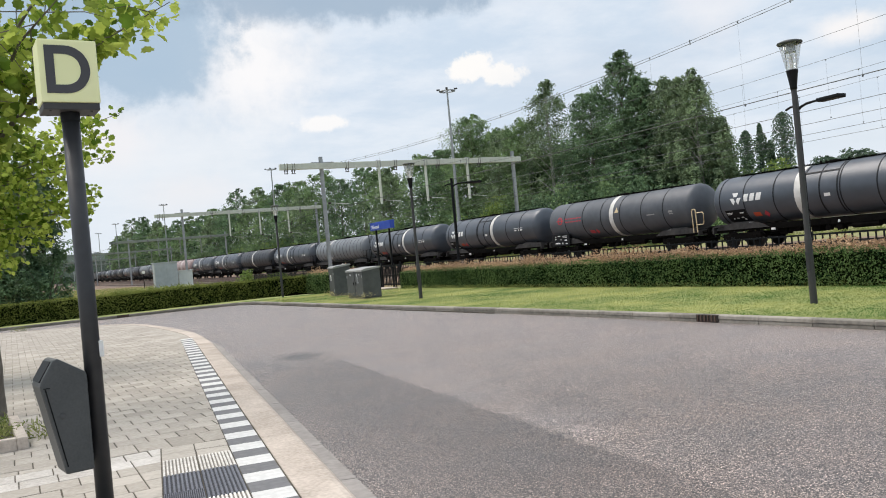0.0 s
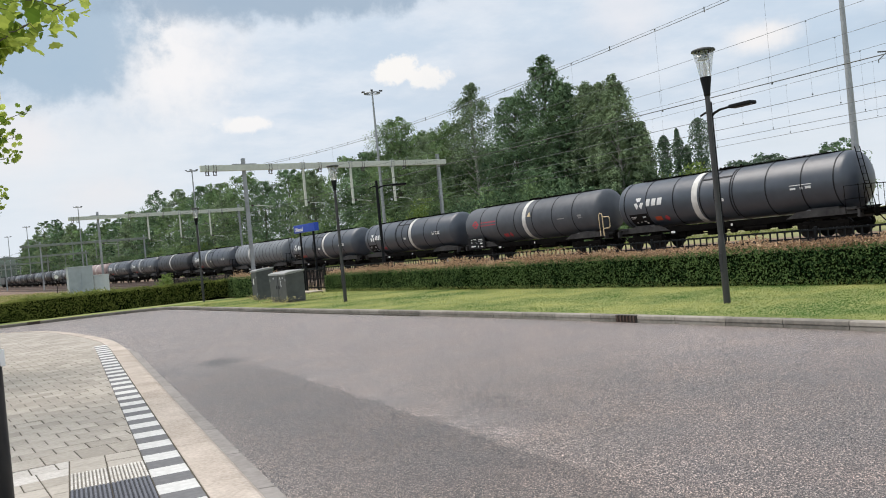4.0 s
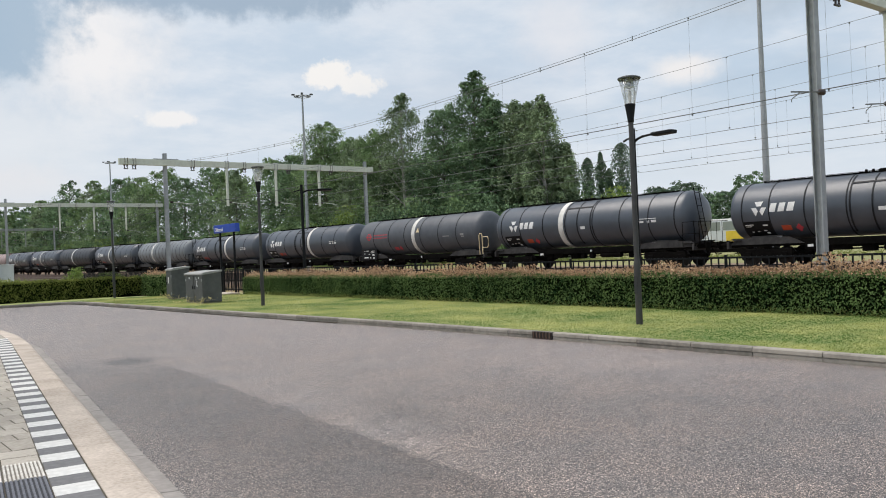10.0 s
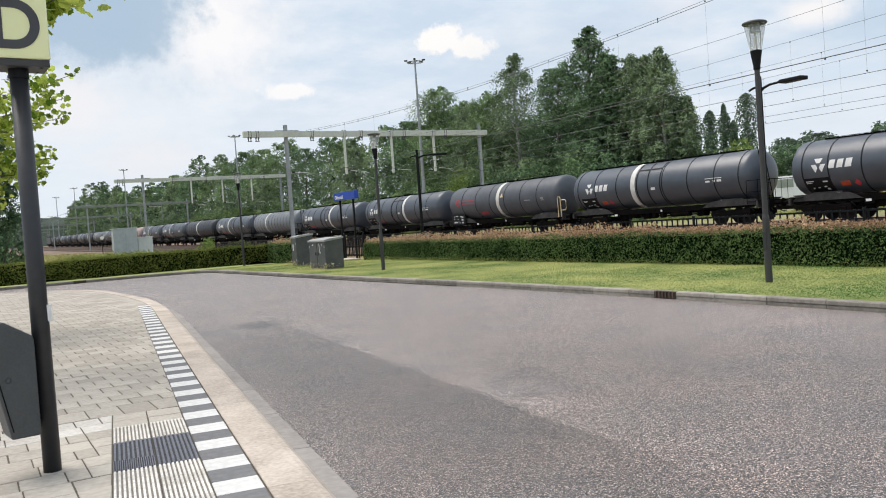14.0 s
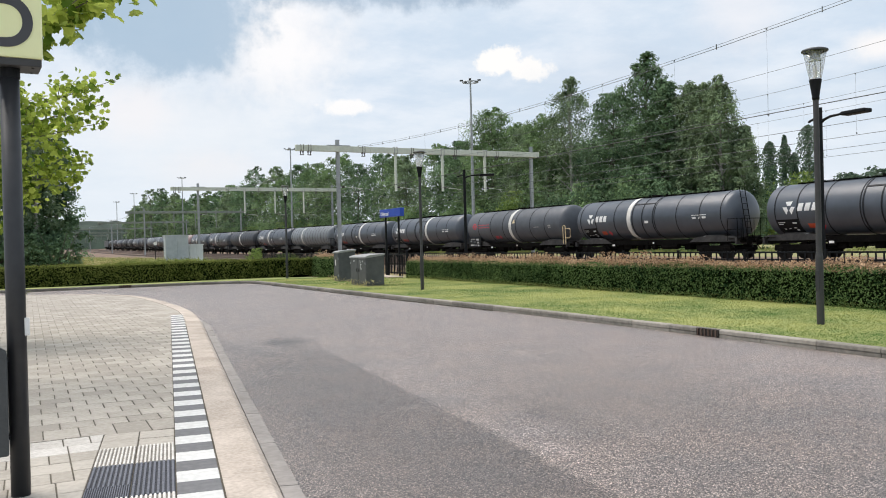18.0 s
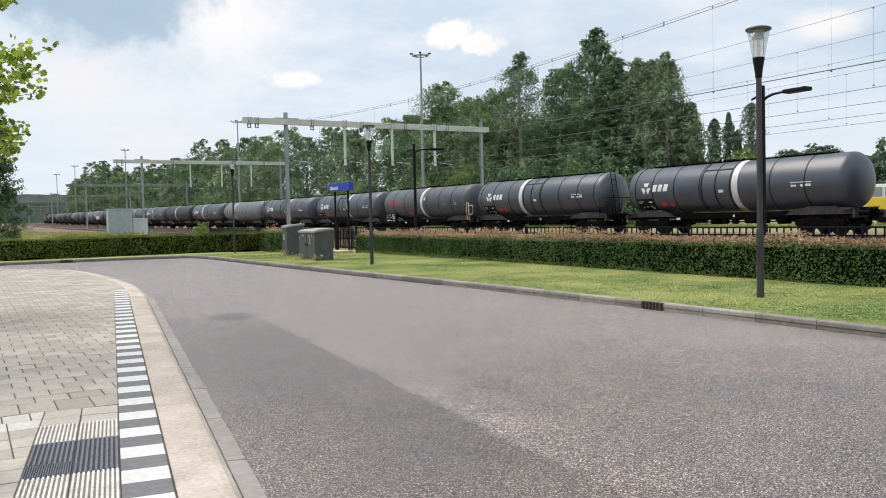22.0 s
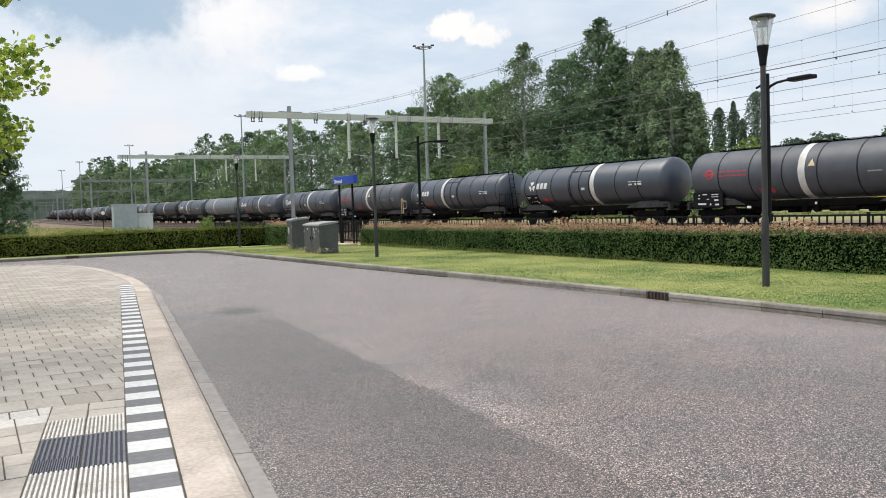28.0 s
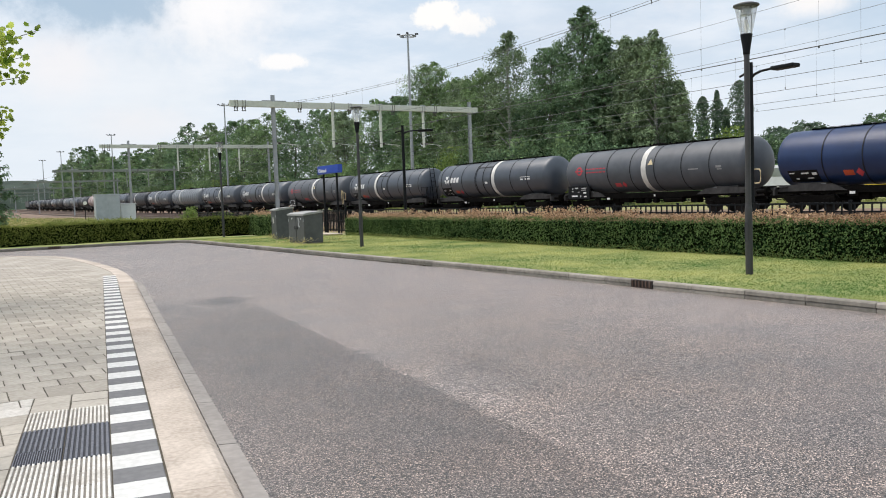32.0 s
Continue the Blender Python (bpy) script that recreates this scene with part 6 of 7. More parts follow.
def overhead_wires():
    spans = [-40, 11.8, 62.4, 113, 172, 232, 292, 350, 405]
    for i, x in enumerate((*TRACKS, 39.95)):
        w = thing("overhead_wire", Matrix(), "dark overhead line with droppers above one track", "overhead line", "overhead lines")
        top = 9.66 if i == 0 else 9.02
        sag = 0.82 if i == 0 else 0.55

        def height(y):
            a = max(k for k in range(len(spans) - 1) if spans[k] <= y or k == 0)
            u = (y - spans[a]) / (spans[a + 1] - spans[a])
            return top - 4 * sag * u * (1 - u)

        ys = [a + (b - a) * k / 12 for a, b in zip(spans, spans[1:]) for k in range(12)]
        climb = [0.5 * rise(y) for y in ys]
        for dz, thick in (((-0.13, 0.0125), (0.03, 0.0085)) if i == 0 else ((0.0, 0.0085),)):
            part("messenger_wire", pipe(bmesh.new(), [(x + bend(y) + dz, y, height(y) + dz + c) for y, c in zip(ys, climb)], thick, 5), WIRE, w)
        for dx in ((-0.03, 0.03) if i == 0 else (0.0,)):
            part("contact_wire", pipe(bmesh.new(), [(x + bend(y) + dx, y, (6.04 if i == 0 else 5.92) + c) for y, c in zip(ys, climb)], 0.0115, 5), WIRE, w)
        y = -2.5 + i * 1.3
        while y < 111:
            z = height(y)
            x1 = x + bend(y)
            bm = rod(bmesh.new(), (x1, y, 5.95), (x1, y, z), 0.0035, seg=4)
            for zz in (6.0, z - 0.02):
                box(bm, x1, y, zz, 0.035, 0.045, 0.055)
            part("dropper", bm, WIRE, w)
            if i == 0:
                part("spacer", box(bmesh.new(), x1 - 0.05, y + 2.4, height(y + 2.4) - 0.05, 0.025, 0.03, 0.2), WIRE, w)
            y += 4.8


overhead_wires()


def light_mast(x, y, h, label="tall galvanised floodlight mast of the yard"):
    m = thing("floodlight_mast", pose(x, y, 0.1), label, "floodlight mast", "floodlight masts")
    part("mast", rod(bmesh.new(), (0, 0, -0.2), (0, 0, h), 0.24, 0.09, seg=14), GALV, m, smooth=False)
    bm = bmesh.new()
    ring = [(math.cos(a) * 0.9, math.sin(a) * 0.9, h - 0.35) for a in (k * math.pi / 8 for k in range(17))]
    pipe(bm, ring, 0.05)
    for k in range(4):
        a = k * math.pi / 2
        rod(bm, (0, 0, h - 0.3), (math.cos(a), math.sin(a), h - 0.35), 0.04, seg=6)
    part("lamp_ring", bm, GALV, m)
    for k in range(5):
        a = 0.4 + k * 1.26
        part("floodlight", box(bmesh.new(), math.cos(a) * 1.05, math.sin(a) * 1.05, h - 0.20, 0.34, 0.26, 0.16, 0.03, math.degrees(a)), CABINET, m)
    return m


light_mast(45.5, 26.4, 19.5)
light_mast(45.0, 81.6, 20.0)
light_mast(45.0, 153, 20.5)
light_mast(38.0, 233, 21.6)
light_mast(32.0, 292, 21.1)
light_mast(30.2, 332, 20.6)


# ---- trees ----


def tree(x, y, h, spread, low, n, leaf, mat, bark, label, seed, droop=0.0, sprays=70, point=0.6, z0=None, stem=None):
    """A stem, limbs that end in sprays, and the sprays' leaves; point: how sharply the crown narrows to its top."""
    rng = np.random.default_rng(seed)
    z0 = ground_height(x, y) if z0 is None else z0
    t = thing("tree", pose(x, y, z0), label, "tree", "trees round the yard")
    bm = bmesh.new()
    r0 = stem or h * 0.011 + 0.04
    lean = rng.normal(0, 0.015, 2)

    def axis(f):
        return np.array((lean[0] * h * f + 0.12 * math.sin(f * 5 + seed), lean[1] * h * f + 0.12 * math.cos(f * 4 + seed), h * f))

    pipe(bm, [Vector(axis(f)) - Vector((0, 0, 0.3 if f == 0 else 0)) for f in (0, 0.08, 0.2, 0.4, 0.6, 0.78, 0.92)], [r0 * 1.35, r0 * 1.05, r0, r0 * 0.8, r0 * 0.55, r0 * 0.32, r0 * 0.12], 8)
    pts, outs = [], []
    per = n // sprays
    for k in range(sprays):
        g = ((k + rng.random()) / sprays) ** 0.88
        f = low + (0.97 - low) * g
        wide = spread * min(1.0, 0.45 + 2.4 * g) * (1 - g ** 1.6) ** point * rng.uniform(0.78, 1.14)
        a = k * 2.39996 + rng.uniform(-0.5, 0.5)
        q = wide * rng.uniform(0.45, 1.0)
        c = axis(f) + np.array((math.cos(a) * q, math.sin(a) * q, rng.normal(0, h * 0.012)))
        sr = min(spread * 0.27, 0.38 * wide + 0.30) * rng.uniform(0.6, 1.3)
        if k % 4 == 0:
            s = axis(max(f - 0.10 - 0.25 * q / h, low * 0.8))
            pipe(bm, [Vector(s), Vector((s + c) / 2) + Vector((0, 0, q * 0.08)), Vector(c)], [r0 * 0.30, r0 * 0.18, r0 * 0.05], 5)
        d = rng.normal(size=(per, 3))
        d[:, 2] += 0.35
        d /= np.linalg.norm(d, axis=1, keepdims=True)
        # leaves on the skin of the spray, drawn out into ragged twigs
        twig = d[rng.integers(0, per, max(6, per // 14))]
        near = np.argmax(d @ twig.T, axis=1)
        d = d * 0.55 + twig[near] * 0.45
        d /= np.linalg.norm(d, axis=1, keepdims=True)
        r = sr * (0.45 + 0.75 * rng.random((per, 1)) ** 0.8)
        p = c + d * r * np.array((1.0, 1.0, 0.62))
        p[:, 2] -= droop * sr * 1.8 * rng.random(per) ** 2
        pts.append(p)
        outs.append(d * 0.8 + np.array((0, 0, 0.6)))
    part("trunk", bm, bark, t)
    p, o = np.concatenate(pts), np.concatenate(outs)
    keep = p[:, 2] > 0.3
    tagged(leaves("crown", p[keep], leaf, mat, t, seed + 1, o[keep], 0.62, 0.28), kind="stuff")
    return t


def bush(x, y, h, wide, n, leaf, mat, label, seed):
    rng = np.random.default_rng(seed)
    t = thing("bush", pose(x, y, ground_height(x, y)), label, "bush", "undergrowth behind the tracks")
    bm = bmesh.new()
    for k in range(5):
        a = k * 1.3
        pipe(bm, [(0, 0, -0.1), (math.cos(a) * wide * 0.2, math.sin(a) * wide * 0.2, h * 0.4), (math.cos(a) * wide * 0.4, math.sin(a) * wide * 0.4, h * 0.75)], [0.06, 0.04, 0.015], 5)
    part("stems", bm, BARK, t)
    c = np.clip(rng.normal(size=(9, 3)), -1.4, 1.4) * np.array((wide * 0.36, wide * 0.36, h * 0.2)) + np.array((0, 0, h * 0.5))
    p = c[rng.integers(0, 9, n)] + np.clip(rng.normal(size=(n, 3)), -1.7, 1.7) * np.array((wide * 0.17, wide * 0.17, h * 0.16))
    p[:, 2] = np.abs(p[:, 2])
    tagged(leaves("foliage", p, leaf, mat, t, seed + 1, None, 0.62), kind="stuff")


def poplar(x, y, h, r, seed):
    """A narrow column of foliage on a straight stem."""
    rng = np.random.default_rng(seed)
    t = thing("poplar", pose(x, y, ground_height(x, y)), "slender poplar far behind the yard", "tree", "poplars")
    bm = bmesh.new()
    pipe(bm, [(0, 0, -0.2), (0, 0, h * 0.4), (0.1, 0, h * 0.92)], [0.22, 0.15, 0.02], 7)
    for k in range(12):
        a, z = k * 2.4, h * (0.12 + 0.06 * k)
        pipe(bm, [(0, 0, z), (math.cos(a) * r * 0.6, math.sin(a) * r * 0.6, z + h * 0.12)], [0.06, 0.01], 5)
    part("trunk", bm, BARK, t)
    n = 6000
    f = rng.random(n)
    wide = r * np.minimum(1.0, 2.6 * np.sqrt(np.clip(1 - f, 0, 1))) * (0.60 + 0.40 * np.minimum(1, f * 4))
    a = rng.uniform(0, 2 * np.pi, n)
    lump = 1 + 0.30 * np.sin(a * 2 + f * 9 + seed * 2.3) + 0.22 * np.sin(f * 31 + a * 2 + seed)
    q = np.sqrt(rng.random(n)) * wide * lump
    p = np.stack([np.cos(a) * q, np.sin(a) * q, h * (0.05 + 0.95 * f)], 1)
    tagged(leaves("crown", p, 0.34, LEAF_POPLAR, t, seed + 1, None, 0.6), kind="stuff")


def build_woods():
    rng = np.random.default_rng(77)
    # the tall group behind the nearest wagons: x, y, height, spread, how pointed, leaf
    tall = (
        (62, 106.4, 21.6, 4.3, 0.5, LEAF_MID), (63, 101.5, 18.6, 3.4, 0.5, LEAF_MID), (62, 96.5, 18.0, 3.4, 0.5, LEAF_BIRCH), (62, 91.5, 18.2, 3.4, 0.5, LEAF_MID),
        (62, 86.1, 22.6, 3.8, 0.85, LEAF_BIRCH), (62.5, 79.1, 19.4, 3.5, 0.5, LEAF_DEEP), (62, 71.9, 22.3, 3.3, 0.75, LEAF_DEEP), (61.5, 68.2, 18.6, 2.3, 0.6, LEAF_DEEP),
        (62, 65.6, 18.0, 2.5, 0.6, LEAF_BIRCH), (62.5, 63.2, 17.6, 2.3, 0.6, LEAF_BIRCH), (62, 61.1, 17.6, 2.8, 0.6, LEAF_BIRCH), (62.5, 58.5, 12.4, 1.9, 0.7, LEAF_BIRCH),
        (66, 75.4, 15.5, 3.4, 0.5, LEAF_DEEP), (67, 83.5, 15.5, 3.6, 0.5, LEAF_MID), (66, 90, 14.5, 3.6, 0.5, LEAF_DEEP),
        (67, 70.0, 14.5, 3.4, 0.45, LEAF_DEEP), (67, 97.5, 14.5, 3.6, 0.45, LEAF_DEEP), (68, 104.0, 15.0, 3.8, 0.45, LEAF_DEEP), (67, 65.0, 12.5, 3.2, 0.45, LEAF_DEEP),
    )
    for i, (x, y, h, s, sharp, m) in enumerate(tall):
        birch = m is LEAF_BIRCH
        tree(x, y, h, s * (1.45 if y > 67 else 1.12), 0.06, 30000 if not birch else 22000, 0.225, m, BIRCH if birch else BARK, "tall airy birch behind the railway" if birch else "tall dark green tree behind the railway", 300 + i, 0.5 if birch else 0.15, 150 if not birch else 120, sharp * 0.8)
    # the wood along the line: distance and height of its higher crowns
    wood = ((109, 18.5), (115, 18.2), (122, 17.4), (126.7, 18.8), (136.3, 17.5), (144.4, 18.6), (153.4, 20.2), (162, 19.0), (170.8, 21.6), (184.6, 21.4), (202.4, 23.0), (222.8, 24.2), (243, 25.8), (276, 23.4), (302, 23.0), (330, 23.5), (358, 26.0), (385, 30.0), (405, 31.0), (430, 27.0), (470, 26.0))
    i = 0
    for (y, h), (y2, h2) in zip(wood, wood[1:]):
        steps = max(1, round((y2 - y) / 8.5))
        for k in range(steps):
            yy, hh = y + (y2 - y) * k / steps, (h + (h2 - h) * k / steps) * (1.0 if k == 0 else rng.uniform(0.80, 0.95))
            m = (LEAF_MID, LEAF_DEEP, LEAF_DEEP, LEAF_MID, LEAF_BIRCH)[i % 5]
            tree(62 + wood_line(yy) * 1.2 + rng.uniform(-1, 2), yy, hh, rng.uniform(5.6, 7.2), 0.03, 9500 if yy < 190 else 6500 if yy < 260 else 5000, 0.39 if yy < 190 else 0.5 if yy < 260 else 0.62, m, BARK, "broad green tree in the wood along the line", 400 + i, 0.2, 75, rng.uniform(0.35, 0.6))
            i += 1
    for i in range(56):
        y = 58 + i * 3.8 + rng.uniform(-1.5, 1.5)
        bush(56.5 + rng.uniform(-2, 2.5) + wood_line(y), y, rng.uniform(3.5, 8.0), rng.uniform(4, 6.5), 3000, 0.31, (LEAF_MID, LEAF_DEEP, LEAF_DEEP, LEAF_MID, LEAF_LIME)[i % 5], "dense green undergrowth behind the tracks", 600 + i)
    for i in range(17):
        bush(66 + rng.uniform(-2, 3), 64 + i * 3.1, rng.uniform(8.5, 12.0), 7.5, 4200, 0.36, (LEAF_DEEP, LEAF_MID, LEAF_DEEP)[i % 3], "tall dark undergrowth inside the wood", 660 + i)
    for i, (x, y, h, s) in enumerate(((110, 97.6, 16.9, 1.25), (110, 94.6, 17.6, 0.8), (110.5, 93.2, 14.6, 0.75), (110, 90.0, 18.6, 1.55))):
        poplar(x, y, h, s, 700 + i)
    for i in range(8):
        y = 69.5 + i * 2.4
        tree(112 + rng.uniform(-4, 6), y + rng.uniform(-1, 1), rng.uniform(8.5, 11.5), 5.2, 0.03, 4200, 0.42, (LEAF_DEEP, LEAF_POPLAR)[i % 2], BARK, "rounded green tree far behind the yard", 730 + i, 0, 50, 0.35)
    for i in range(6):
        bush(104 + rng.uniform(-2, 2), 84 + i * 3, rng.uniform(9.5, 11.0), 6, 1800, 0.5, LEAF_LIME, "pale yellow-green bush behind the tracks", 760 + i)
    # the clump beyond the end of the road
    for i, (x, y, h, s, m) in enumerate(((2.6, 75, 11.0, 2.4, LEAF_DEEP), (1.2, 73.5, 12.0, 2.6, LEAF_BIRCH), (-1.5, 74, 12.5, 3.4, LEAF_DEEP), (-5.5, 77, 13.5, 3.2, LEAF_MID), (-10, 75, 13.0, 3.4, LEAF_DEEP), (-15, 78, 14, 3.6, LEAF_MID), (0.2, 80, 12.0, 2.6, LEAF_DEEP), (-20, 76, 14, 3.8, LEAF_MID))):
        tree(x - 0.4, y, h, s * 1.05, 0.03, 11000, 0.23, m, BIRCH if m is LEAF_BIRCH else BARK, "slim birch in the clump beyond the road", 800 + i, 0.6 if m is LEAF_BIRCH else 0.2, 70, 0.55)
    for i in range(5):
        bush(-14 + i * 4.0, 72 + (i % 2) * 2, rng.uniform(3, 5), 4, 2600, 0.26, LEAF_DEEP, "dark undergrowth below the birch clump", 830 + i)
    for i, (x, y, h) in enumerate(((14.9, 62, 1.35), (18.3, 64, 1.15))):
        bush(x, y, h, 1.0, 900, 0.15, LEAF_LIME, "single leafy shrub above the hedge", 850 + i)


build_woods()


def hills():
    vs, fs = [], []
    n = 240
    for i in range(n):
        x = -900 + i * 10
        h = 47 + 12 * noise.noise(Vector((x * 0.005, 3, 0))) + 5 * noise.noise(Vector((x * 0.022, 7, 0))) + 3 * noise.noise(Vector((x * 0.09, 9, 0)))
        vs += [(x, 1250, -2), (x, 1290, h * 0.75), (x, 1340, h), (x, 1500, -2)]
    for i in range(n - 1):
        for k in range(3):
            fs.append((i * 4 + k, i * 4 + k + 1, i * 4 + 5 + k, i * 4 + 4 + k))
    tagged(soup("backdrop", vs, fs, HILL), "low wooded ridge on the horizon", "hill", kind="structure")


hills()


def near_maple(x, y, seed, label, boughs, n_leaf, size, rise, reach):
    """A street maple: trunk, and boughs given by where they end, with leaves on their twigs."""
    t = thing("maple_tree", pose(x, y, 0.1), label, "tree", "street maples")
    rng = np.random.default_rng(seed)
    bm = bmesh.new()
    pipe(bm, [(0, 0, -0.1), (0, 0, 0.05), (0.01, 0, 0.6), (0.02, 0.02, 1.8), (0.0, 0.03, 3.0), (-0.05, 0.05, 4.6), (-0.05, 0.1, 6.4)], [0.17, 0.135, 0.115, 0.105, 0.095, 0.06, 0.02], 14)
    part("trunk", bm, BARK, t, "grey-brown smooth trunk", True)
    bm = bmesh.new()
    pts = []
    for k, (zs, ex, ey, ez, fan) in enumerate(boughs):
        s = Vector((0, 0.02, zs))
        e = Vector((ex - x, ey - y, ez - 0.1))
        mid = (s * 0.45 + e * 0.55) + Vector((0, 0, 0.25))
        pipe(bm, [s, (s + mid) / 2, mid, e], [0.035, 0.026, 0.016, 0.004], 6)
        for j in range(9):
            f = 0.3 + 0.7 * (j + rng.random()) / 9
            b = s + (mid - s) * (f / 0.55) if f < 0.55 else mid + (e - mid) * ((f - 0.55) / 0.45)
            d = Vector(rng.normal(size=3)) * fan
            q = b + d
            q.z -= 0.15 * fan
            if q.x + x > np.interp(q.z + 0.1, *reach) or q.z + 0.1 < np.interp(q.x + x, *rise):
                q = b + d * 0.3
            pipe(bm, [b, (b + q) / 2 + Vector((0, 0, 0.06)), q], [0.008, 0.006, 0.002], 4)
            m = n_leaf // (len(boughs) * 9)
            u = rng.random((m, 1))
            pts.append(np.array(b)[None, :] * (1 - u) + np.array(q)[None, :] * u + rng.normal(size=(m, 3)) * 0.13)
    tagged(part("bough_work", bm, BARK, t), kind="stuff")
    p = np.concatenate(pts) + np.array((x, y, 0.1))
    # the crown's underside by x, and how far it leans over the road by height
    keep = (p[:, 2] > np.interp(p[:, 0], *rise)) & (p[:, 0] < np.interp(p[:, 2], *reach))
    lv = maple_leaves("leaves", p[keep] - np.array((x, y, 0.1)), size, MAPLE, t, seed + 1)
    tagged(lv, "bright lobed green leaves", kind="stuff")
    return t


near_maple(-0.81, 11.2, 41, "young street maple with bright lobed leaves over the bus stop", (
    (3.1, 1.50, 10.2, 5.0, 0.26), (3.0, 0.95, 10.0, 4.62, 0.22), (3.3, 0.3, 9.8, 4.95, 0.42), (3.0, -0.5, 9.6, 4.5, 0.5), (2.8, -0.9, 10.0, 3.9, 0.5), (3.4, -0.3, 10.6, 4.2, 0.5), (3.8, 0.6, 10.8, 5.6, 0.5),
    (4.2, 0.2, 11.6, 6.3, 0.6), (4.0, -2.2, 10.6, 5.2, 0.6), (4.4, -1.4, 12.6, 6.2, 0.6), (3.5, -2.8, 12.4, 4.6, 0.6), (2.7, -0.6, 10.6, 3.3, 0.45)), 1750, 0.160,
    ((-0.6, 0.1, 0.4, 0.66, 0.76, 0.95, 1.4, 1.55), (3.0, 3.86, 3.96, 4.2, 4.42, 4.34, 4.46, 4.75)), ((3.0, 4.2, 4.6, 4.9, 6.0), (0.7, 0.95, 1.48, 1.66, 1.4)))
near_maple(-2.6, 17.2, 43, "leafy street maple further along the pavement", (
    (2.6, 1.52, 15.5, 4.66, 0.22), (2.5, 1.25, 15.5, 4.2, 0.26), (2.5, 1.18, 15.5, 3.86, 0.24), (2.4, 0.75, 15.2, 3.7, 0.36), (2.3, 1.02, 15.4, 3.15, 0.24), (2.2, 0.8, 15.4, 2.9, 0.3), (2.0, 0.1, 15.4, 2.7, 0.45), (2.0, -0.4, 15.6, 2.2, 0.4), (2.6, 0.3, 16.2, 4.4, 0.5), (2.8, -0.2, 15.4, 4.9, 0.55),
    (3.2, 0.2, 16.6, 5.6, 0.6), (2.4, -0.6, 15.2, 3.6, 0.6), (2.2, -0.8, 16.0, 2.8, 0.5), (3.0, -1.4, 15.6, 4.2, 0.7), (3.6, -1.2, 16.6, 5.8, 0.7), (3.0, -3.6, 15.8, 4.6, 0.7), (2.4, -2.8, 15.2, 3.2, 0.6), (4.0, -2.4, 18.6, 6.4, 0.8), (3.0, -4.4, 17.6, 4.8, 0.8), (2.4, -1.0, 15.0, 2.2, 0.5)), 9000, 0.104,
    ((-3.0, 0.0), (1.6, 1.9)), ((2.0, 2.58, 2.86, 3.1, 3.3, 3.44, 3.62, 3.78, 4.15, 4.45, 4.6, 4.72, 4.80, 5.2, 6.0), (0.15, 0.78, 0.88, 1.08, 1.06, 0.68, 0.60, 1.24, 1.38, 1.16, 1.42, 1.58, 0.66, 0.72, 0.65)))


def planter():
    p = thing("tree_planter", pose(-1.08, 9.4, 0.1, 0, 0, 2.6), "low concrete edging round a grassy tree pit", "planter")
    for sx, sy, lx, ly in ((0.50, 0, 0.1, 1.66), (-0.9, 0, 0.1, 1.66), (-0.2, -0.78, 1.3, 0.1), (-0.2, 0.78, 1.3, 0.1)):
        part("edging", box(bmesh.new(), sx, sy, 0.04, lx, ly, 0.16, 0.015), KERB, p)
    part("soil", box(bmesh.new(), -0.2, 0, 0.02, 1.3, 1.46, 0.06), JOINT, p)
    rng = np.random.default_rng(9)
    pts = np.stack([rng.uniform(-0.8, 0.42, 1500), rng.uniform(-0.7, 0.7, 1500), rng.uniform(0.03, 0.2, 1500)], 1)
    tagged(leaves("pit_grass", pts, 0.16, SCRUB, p, 10, None, 0.1), kind="stuff")


planter()


def bus():
    b = thing("parked_bus", pose(62.0, 41.5, 0.2, 0, 0, 4), "white and yellow bus parked behind the tracks", "bus")
    part("body", box(bmesh.new(), 0, 0, 2.2, 2.5, 11.5, 1.8, 0.12), CABINET_PALE, b)
    part("skirt", box(bmesh.new(), -0.02, -3.95, 1.72, 2.52, 3.5, 0.95, 0.06), YELLOW, b, "yellow side panels")
    part("underside", box(bmesh.new(), 0, 0, 0.85, 2.4, 11.3, 0.9, 0.06), UNDER, b)
    part("roof", box(bmesh.new(), 0, 0, 3.14, 2.4, 11.3, 0.16, 0.05), WHITE, b)
    for k in range(6):
        part("window", box(bmesh.new(), -1.255, -4.6 + 1.84 * k, 2.62, 0.03, 1.6, 0.72, 0.01), BUS_GLASS, b)
    for y in (-3.6, 3.4):
        w = part("wheel", lathe(bmesh.new(), [(-1.28, 0.0), (-1.28, 0.48), (-1.0, 0.5), (-1.0, 0.0)], 20, "Z"), UNDER, b)
        w.matrix_basis = pose(0, y, 0.45, 0, 90, 0)
    return b


bus()

# ---- paving, piece by piece ----


def tile_mesh(name, w, d, mat, top=0.1, edge=0.006, low=0.085):
    bm = bmesh.new()
    rows = [[bm.verts.new((x * (w / 2 - i), y * (d / 2 - i), z)) for x, y in ((-1, -1), (1, -1), (1, 1), (-1, 1))] for i, z in ((0.0, low), (0.0, top - edge * 0.6), (edge, top))]
    for a, b in zip(rows, rows[1:]):
        for k in range(4):
            bm.faces.new((a[k], a[(k + 1) % 4], b[(k + 1) % 4], b[k]))
    bm.faces.new(rows[-1])
    bmesh.ops.recalc_face_normals(bm, faces=bm.faces)
    return mesh_of(name, bm, mat)


def bay_pose(s, n, z=0.0, turn=0.0):
    p = bay(s, n)
    return pose(p.x, p.y, z, 0, 0, EDGE_TURN + turn)


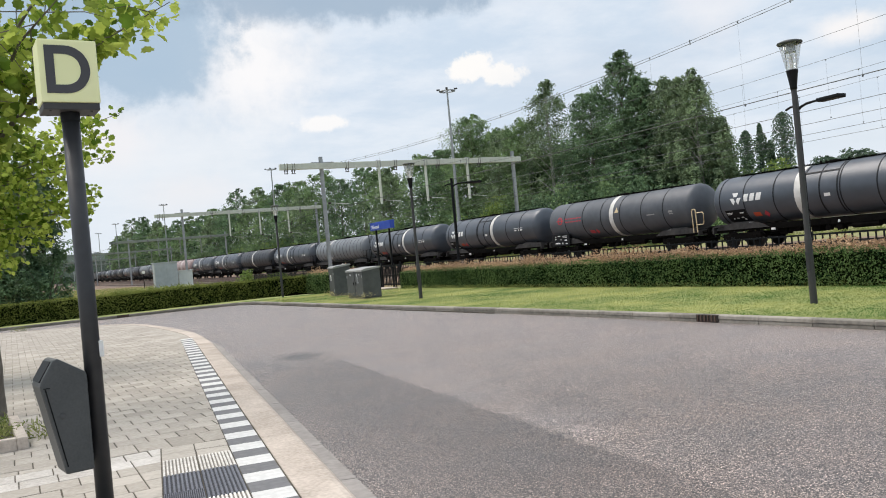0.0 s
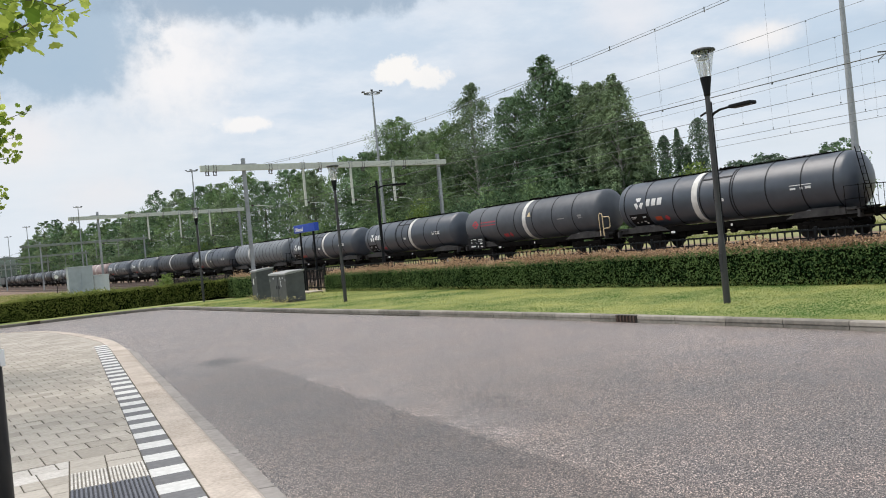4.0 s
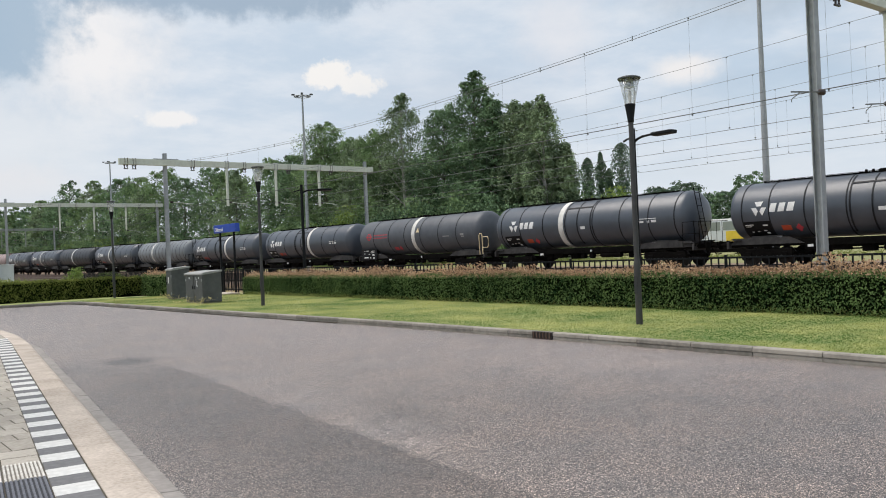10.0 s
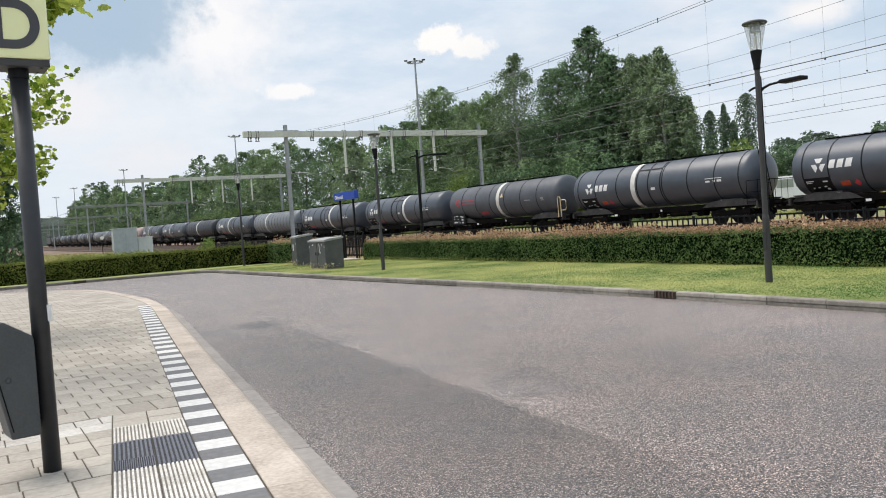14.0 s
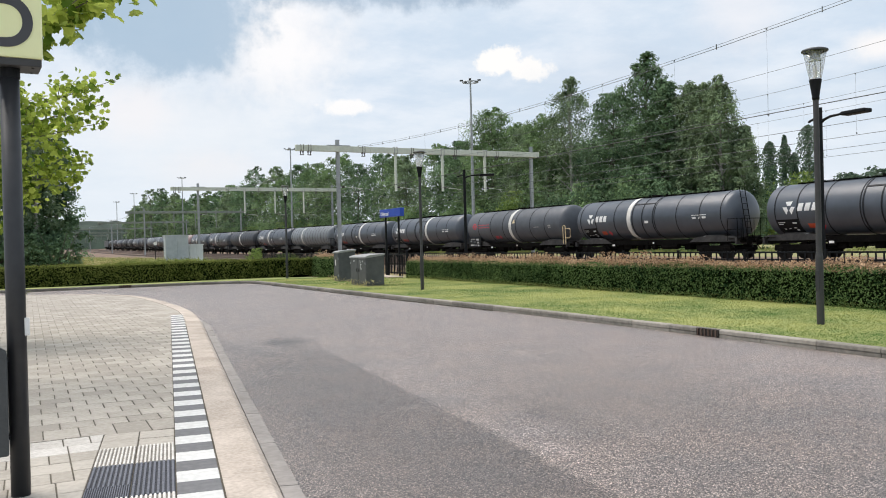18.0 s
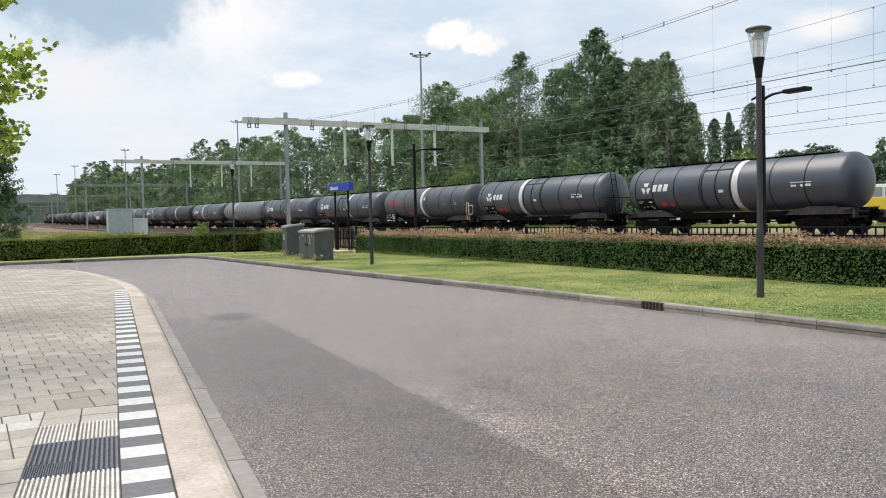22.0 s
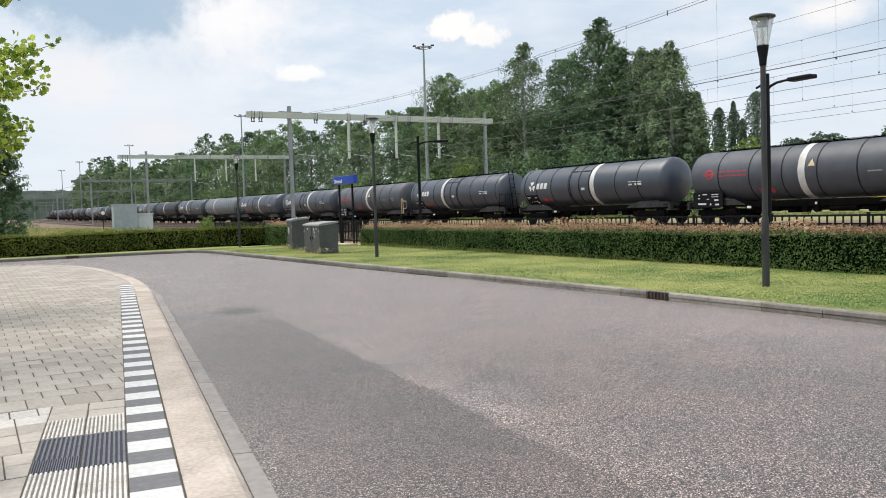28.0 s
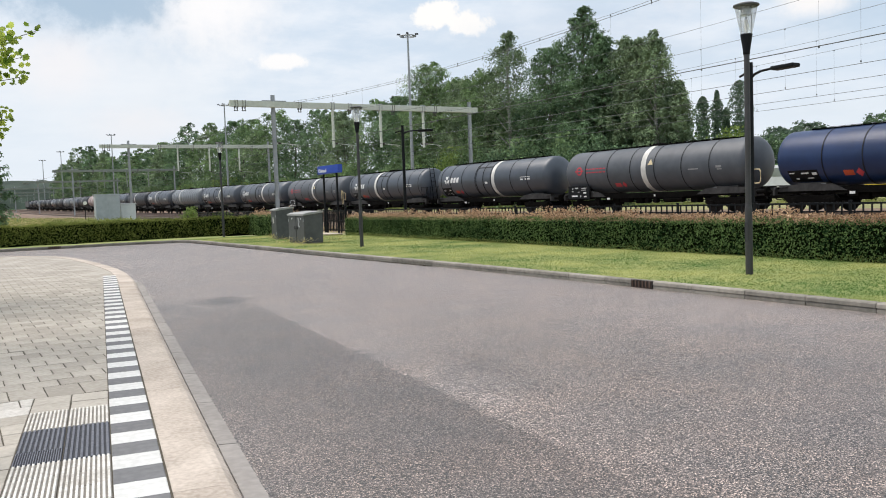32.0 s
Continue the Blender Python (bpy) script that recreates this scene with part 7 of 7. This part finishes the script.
def lay_blocks():
    strip = thing("marking_strip", Matrix(), "strip of alternating white and charcoal edge blocks", "edge strip", kind="structure")
    white, dark = tile_mesh("white_block", 0.274, 0.273, TILE_WHITE, 0.106), tile_mesh("dark_block", 0.274, 0.273, TILE_DARK, 0.106)
    k = 0
    s = 0.465 - 0.278 * 51
    while s < 15.0:
        share("white_block" if k % 2 else "dark_block", white if k % 2 else dark, strip, bay_pose(s, 0.139))
        s += 0.278
        k += 1


def lay_tactile():
    field = thing("tactile_paving", Matrix(), "ribbed guide tiles, pale and dark, at the kerb", "tactile paving", kind="structure")

    def ribbed(mat, groove, d, ribs):
        """One tile with raised ribs that run along it."""
        bm = bmesh.new()
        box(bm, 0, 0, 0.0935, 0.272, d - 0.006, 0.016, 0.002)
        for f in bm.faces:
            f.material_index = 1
        for i in range(ribs):
            x = -0.136 + 0.272 * (i + 0.5) / ribs
            extrude(bm, [(x + u * 0.272 / ribs, z) for u, z in ((-0.30, 0.1012), (0.30, 0.1012), (0.22, 0.1085), (-0.22, 0.1085))], d - 0.002, Matrix.Translation((0, 0.001 - d / 2, 0)))
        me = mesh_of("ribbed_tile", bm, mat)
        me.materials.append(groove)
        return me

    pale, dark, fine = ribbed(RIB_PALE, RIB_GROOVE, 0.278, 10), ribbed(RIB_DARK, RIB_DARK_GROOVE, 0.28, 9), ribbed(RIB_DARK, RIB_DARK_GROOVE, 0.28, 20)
    rows = [(1.515 - 0.139, pale, pale), (1.515 - 0.417, pale, pale), (0.818, dark, dark), (0.538, dark, dark), (0.258, dark, fine)]
    rows += [(-0.02 - 0.278 * k, pale, pale) for k in range(4)]
    for s, near, off in rows:
        share("ribbed_tile", near, field, bay_pose(s, -0.141))
        share("ribbed_tile", off, field, bay_pose(s, -0.419))


def clip_poly(poly, inside):
    """The part of a flat polygon where inside(point) is not below 0."""
    out = []
    for a, b in zip(poly, poly[1:] + poly[:1]):
        fa, fb = inside(a), inside(b)
        if fa >= 0:
            out.append(a)
        if (fa < 0) != (fb < 0):
            t = fa / (fa - fb)
            out.append((a[0] + (b[0] - a[0]) * t, a[1] + (b[1] - a[1]) * t))
    return out


def lay_tiles():
    rng = np.random.default_rng(3)
    vs, fs = [], []
    near = 0

    def along(p):
        return (p[0] - O.x) * U.x + (p[1] - O.y) * U.y

    def across(p):
        return (p[0] - O.x) * N.x + (p[1] - O.y) * N.y

    def lay(poly, name, mat, own):
        """One stone of any outline: a part of its own where it lies near the stop, else joined to the rest."""
        z = rng.normal(0, 0.0012)
        mx, my = sum(p[0] for p in poly) / len(poly), sum(p[1] for p in poly) / len(poly)
        m = len(poly)
        v = [(p[0] + (mx - p[0]) * inset, p[1] + (my - p[1]) * inset, zz + z) for inset, zz in ((0.0, 0.085), (0.0, 0.0968), (0.04, 0.1)) for p in poly]
        f = [(q * m + e, q * m + (e + 1) % m, (q + 1) * m + (e + 1) % m, (q + 1) * m + e) for q in range(2) for e in range(m)]
        f.append(tuple(2 * m + e for e in range(m)))
        if own:
            soup(name, v, f, mat, PAVEMENT)
        else:
            b = len(vs)
            vs.extend(v)
            fs.extend(tuple(b + q for q in face) for face in f)

    gap = 0.0048
    # two rows above the ribbed tiles follow the kerb
    for s0 in (1.521, 1.803):
        for n0 in (-0.557, -0.279):
            a, b, c, d = (bay(s0 + u, n0 + w) for u, w in ((gap, gap), (gap, 0.278 - gap), (0.282 - gap, 0.278 - gap), (0.282 - gap, gap)))
            lay([(p.x, p.y) for p in (a, b, c, d)], "tile", TILE, True)
    # beside them rows laid square to the road's line, cut along the ribbed tiles, the first two of pale stone
    for k in range(-1, 62):
        top = 7.43 - 0.278 * k
        pale_row = k in (0, 1)
        x0 = 0.415 if k == 0 else 0.24 if k < 5 else 0.125 if k < 7 else 0.0 if k < 9 else (-0.14 if k % 2 else 0.0)
        first = 0.278 if k % 2 else 0.139
        edges = [1.6, x0, x0 - (0.2 if k == 0 else first)]
        while edges[-1] > -24:
            edges.append(edges[-1] - 0.278)
        for r, l in zip(edges, edges[1:]):
            poly = [(l + gap, top - 0.278 + gap), (r - gap, top - 0.278 + gap), (r - gap, top - gap), (l + gap, top - gap)]
            poly = clip_poly(poly, lambda p: (-0.562 if top > 4.0 else -0.004) - across(p))
            poly = clip_poly(poly, lambda p: 2.082 - along(p)) if poly else poly
            if len(poly) >= 3:
                lay(poly, "pale_slab" if pale_row else "tile", TILE_PALE if pale_row else TILE, pale_row and l > -2.5 or (k < 10 and l > -0.8))
    # beyond them the rows turn with the road's line, cut along the edge blocks
    step = 0.278
    g = step / 2 - gap
    full = tile_mesh("square_tile", 2 * g, 2 * g, TILE)
    for k in range(-9, 104):
        y = 8.28 + step * k
        for j in range(-90, 16):
            x = 0.770 + step * (j + (0.5 if k % 2 else 0.0))
            low, high = y - g, y + g
            if k == -2:                       # the last row before the stop is deeper
                low -= 0.20
            if k < -2:
                continue
            quad = [(x - g, low), (x + g, low), (x + g, high), (x - g, high)]
            if x < -24 or max(along(p) for p in quad) < 2.10:
                continue
            if y < 20:
                part_of = clip_poly(quad, lambda p: -0.004 - across(p))
                part_of = clip_poly(part_of, lambda p: along(p) - 2.094) if part_of else part_of
            else:
                part_of = quad if in_bay(x, y) and in_bay(x + 0.2, y + 0.2) else []
            if len(part_of) < 3 or not in_bay(x - 0.15, y):
                continue
            if part_of == quad and k > -2 and x > -0.9 - 0.02 * y and y < 11.0 and near < 260:
                share("tile", full, PAVEMENT, pose(x, y, rng.normal(0, 0.0012)))
                near += 1
                continue
            lay(part_of, "tile", TILE, False)
    rest = soup("tiles", vs, fs, TILE, PAVEMENT)
    tagged(rest, "grey square tiles further off", kind="stuff")


lay_blocks()
lay_tactile()
lay_tiles()


# ---- everything that moves ----


def motions():
    times = [i * 0.5 for i in range(65)]
    for k, w in CARS + [(20, ENGINE)]:
        y0 = car_y(k)
        walk(w, [(t, on_line(y0 + run_at(t))) for t in times])
        if k <= 3:
            spins = [i * 0.25 for i in range(129)]
            for bg in [o for o in w.children if o.name.startswith("bogie")]:
                for ws in bg.children:
                    at = ws.matrix_basis.translation.copy()
                    walk(ws, [(t, pose(at.x, at.y, at.z, -math.degrees(run_at(t) / 0.46))) for t in spins])


motions()
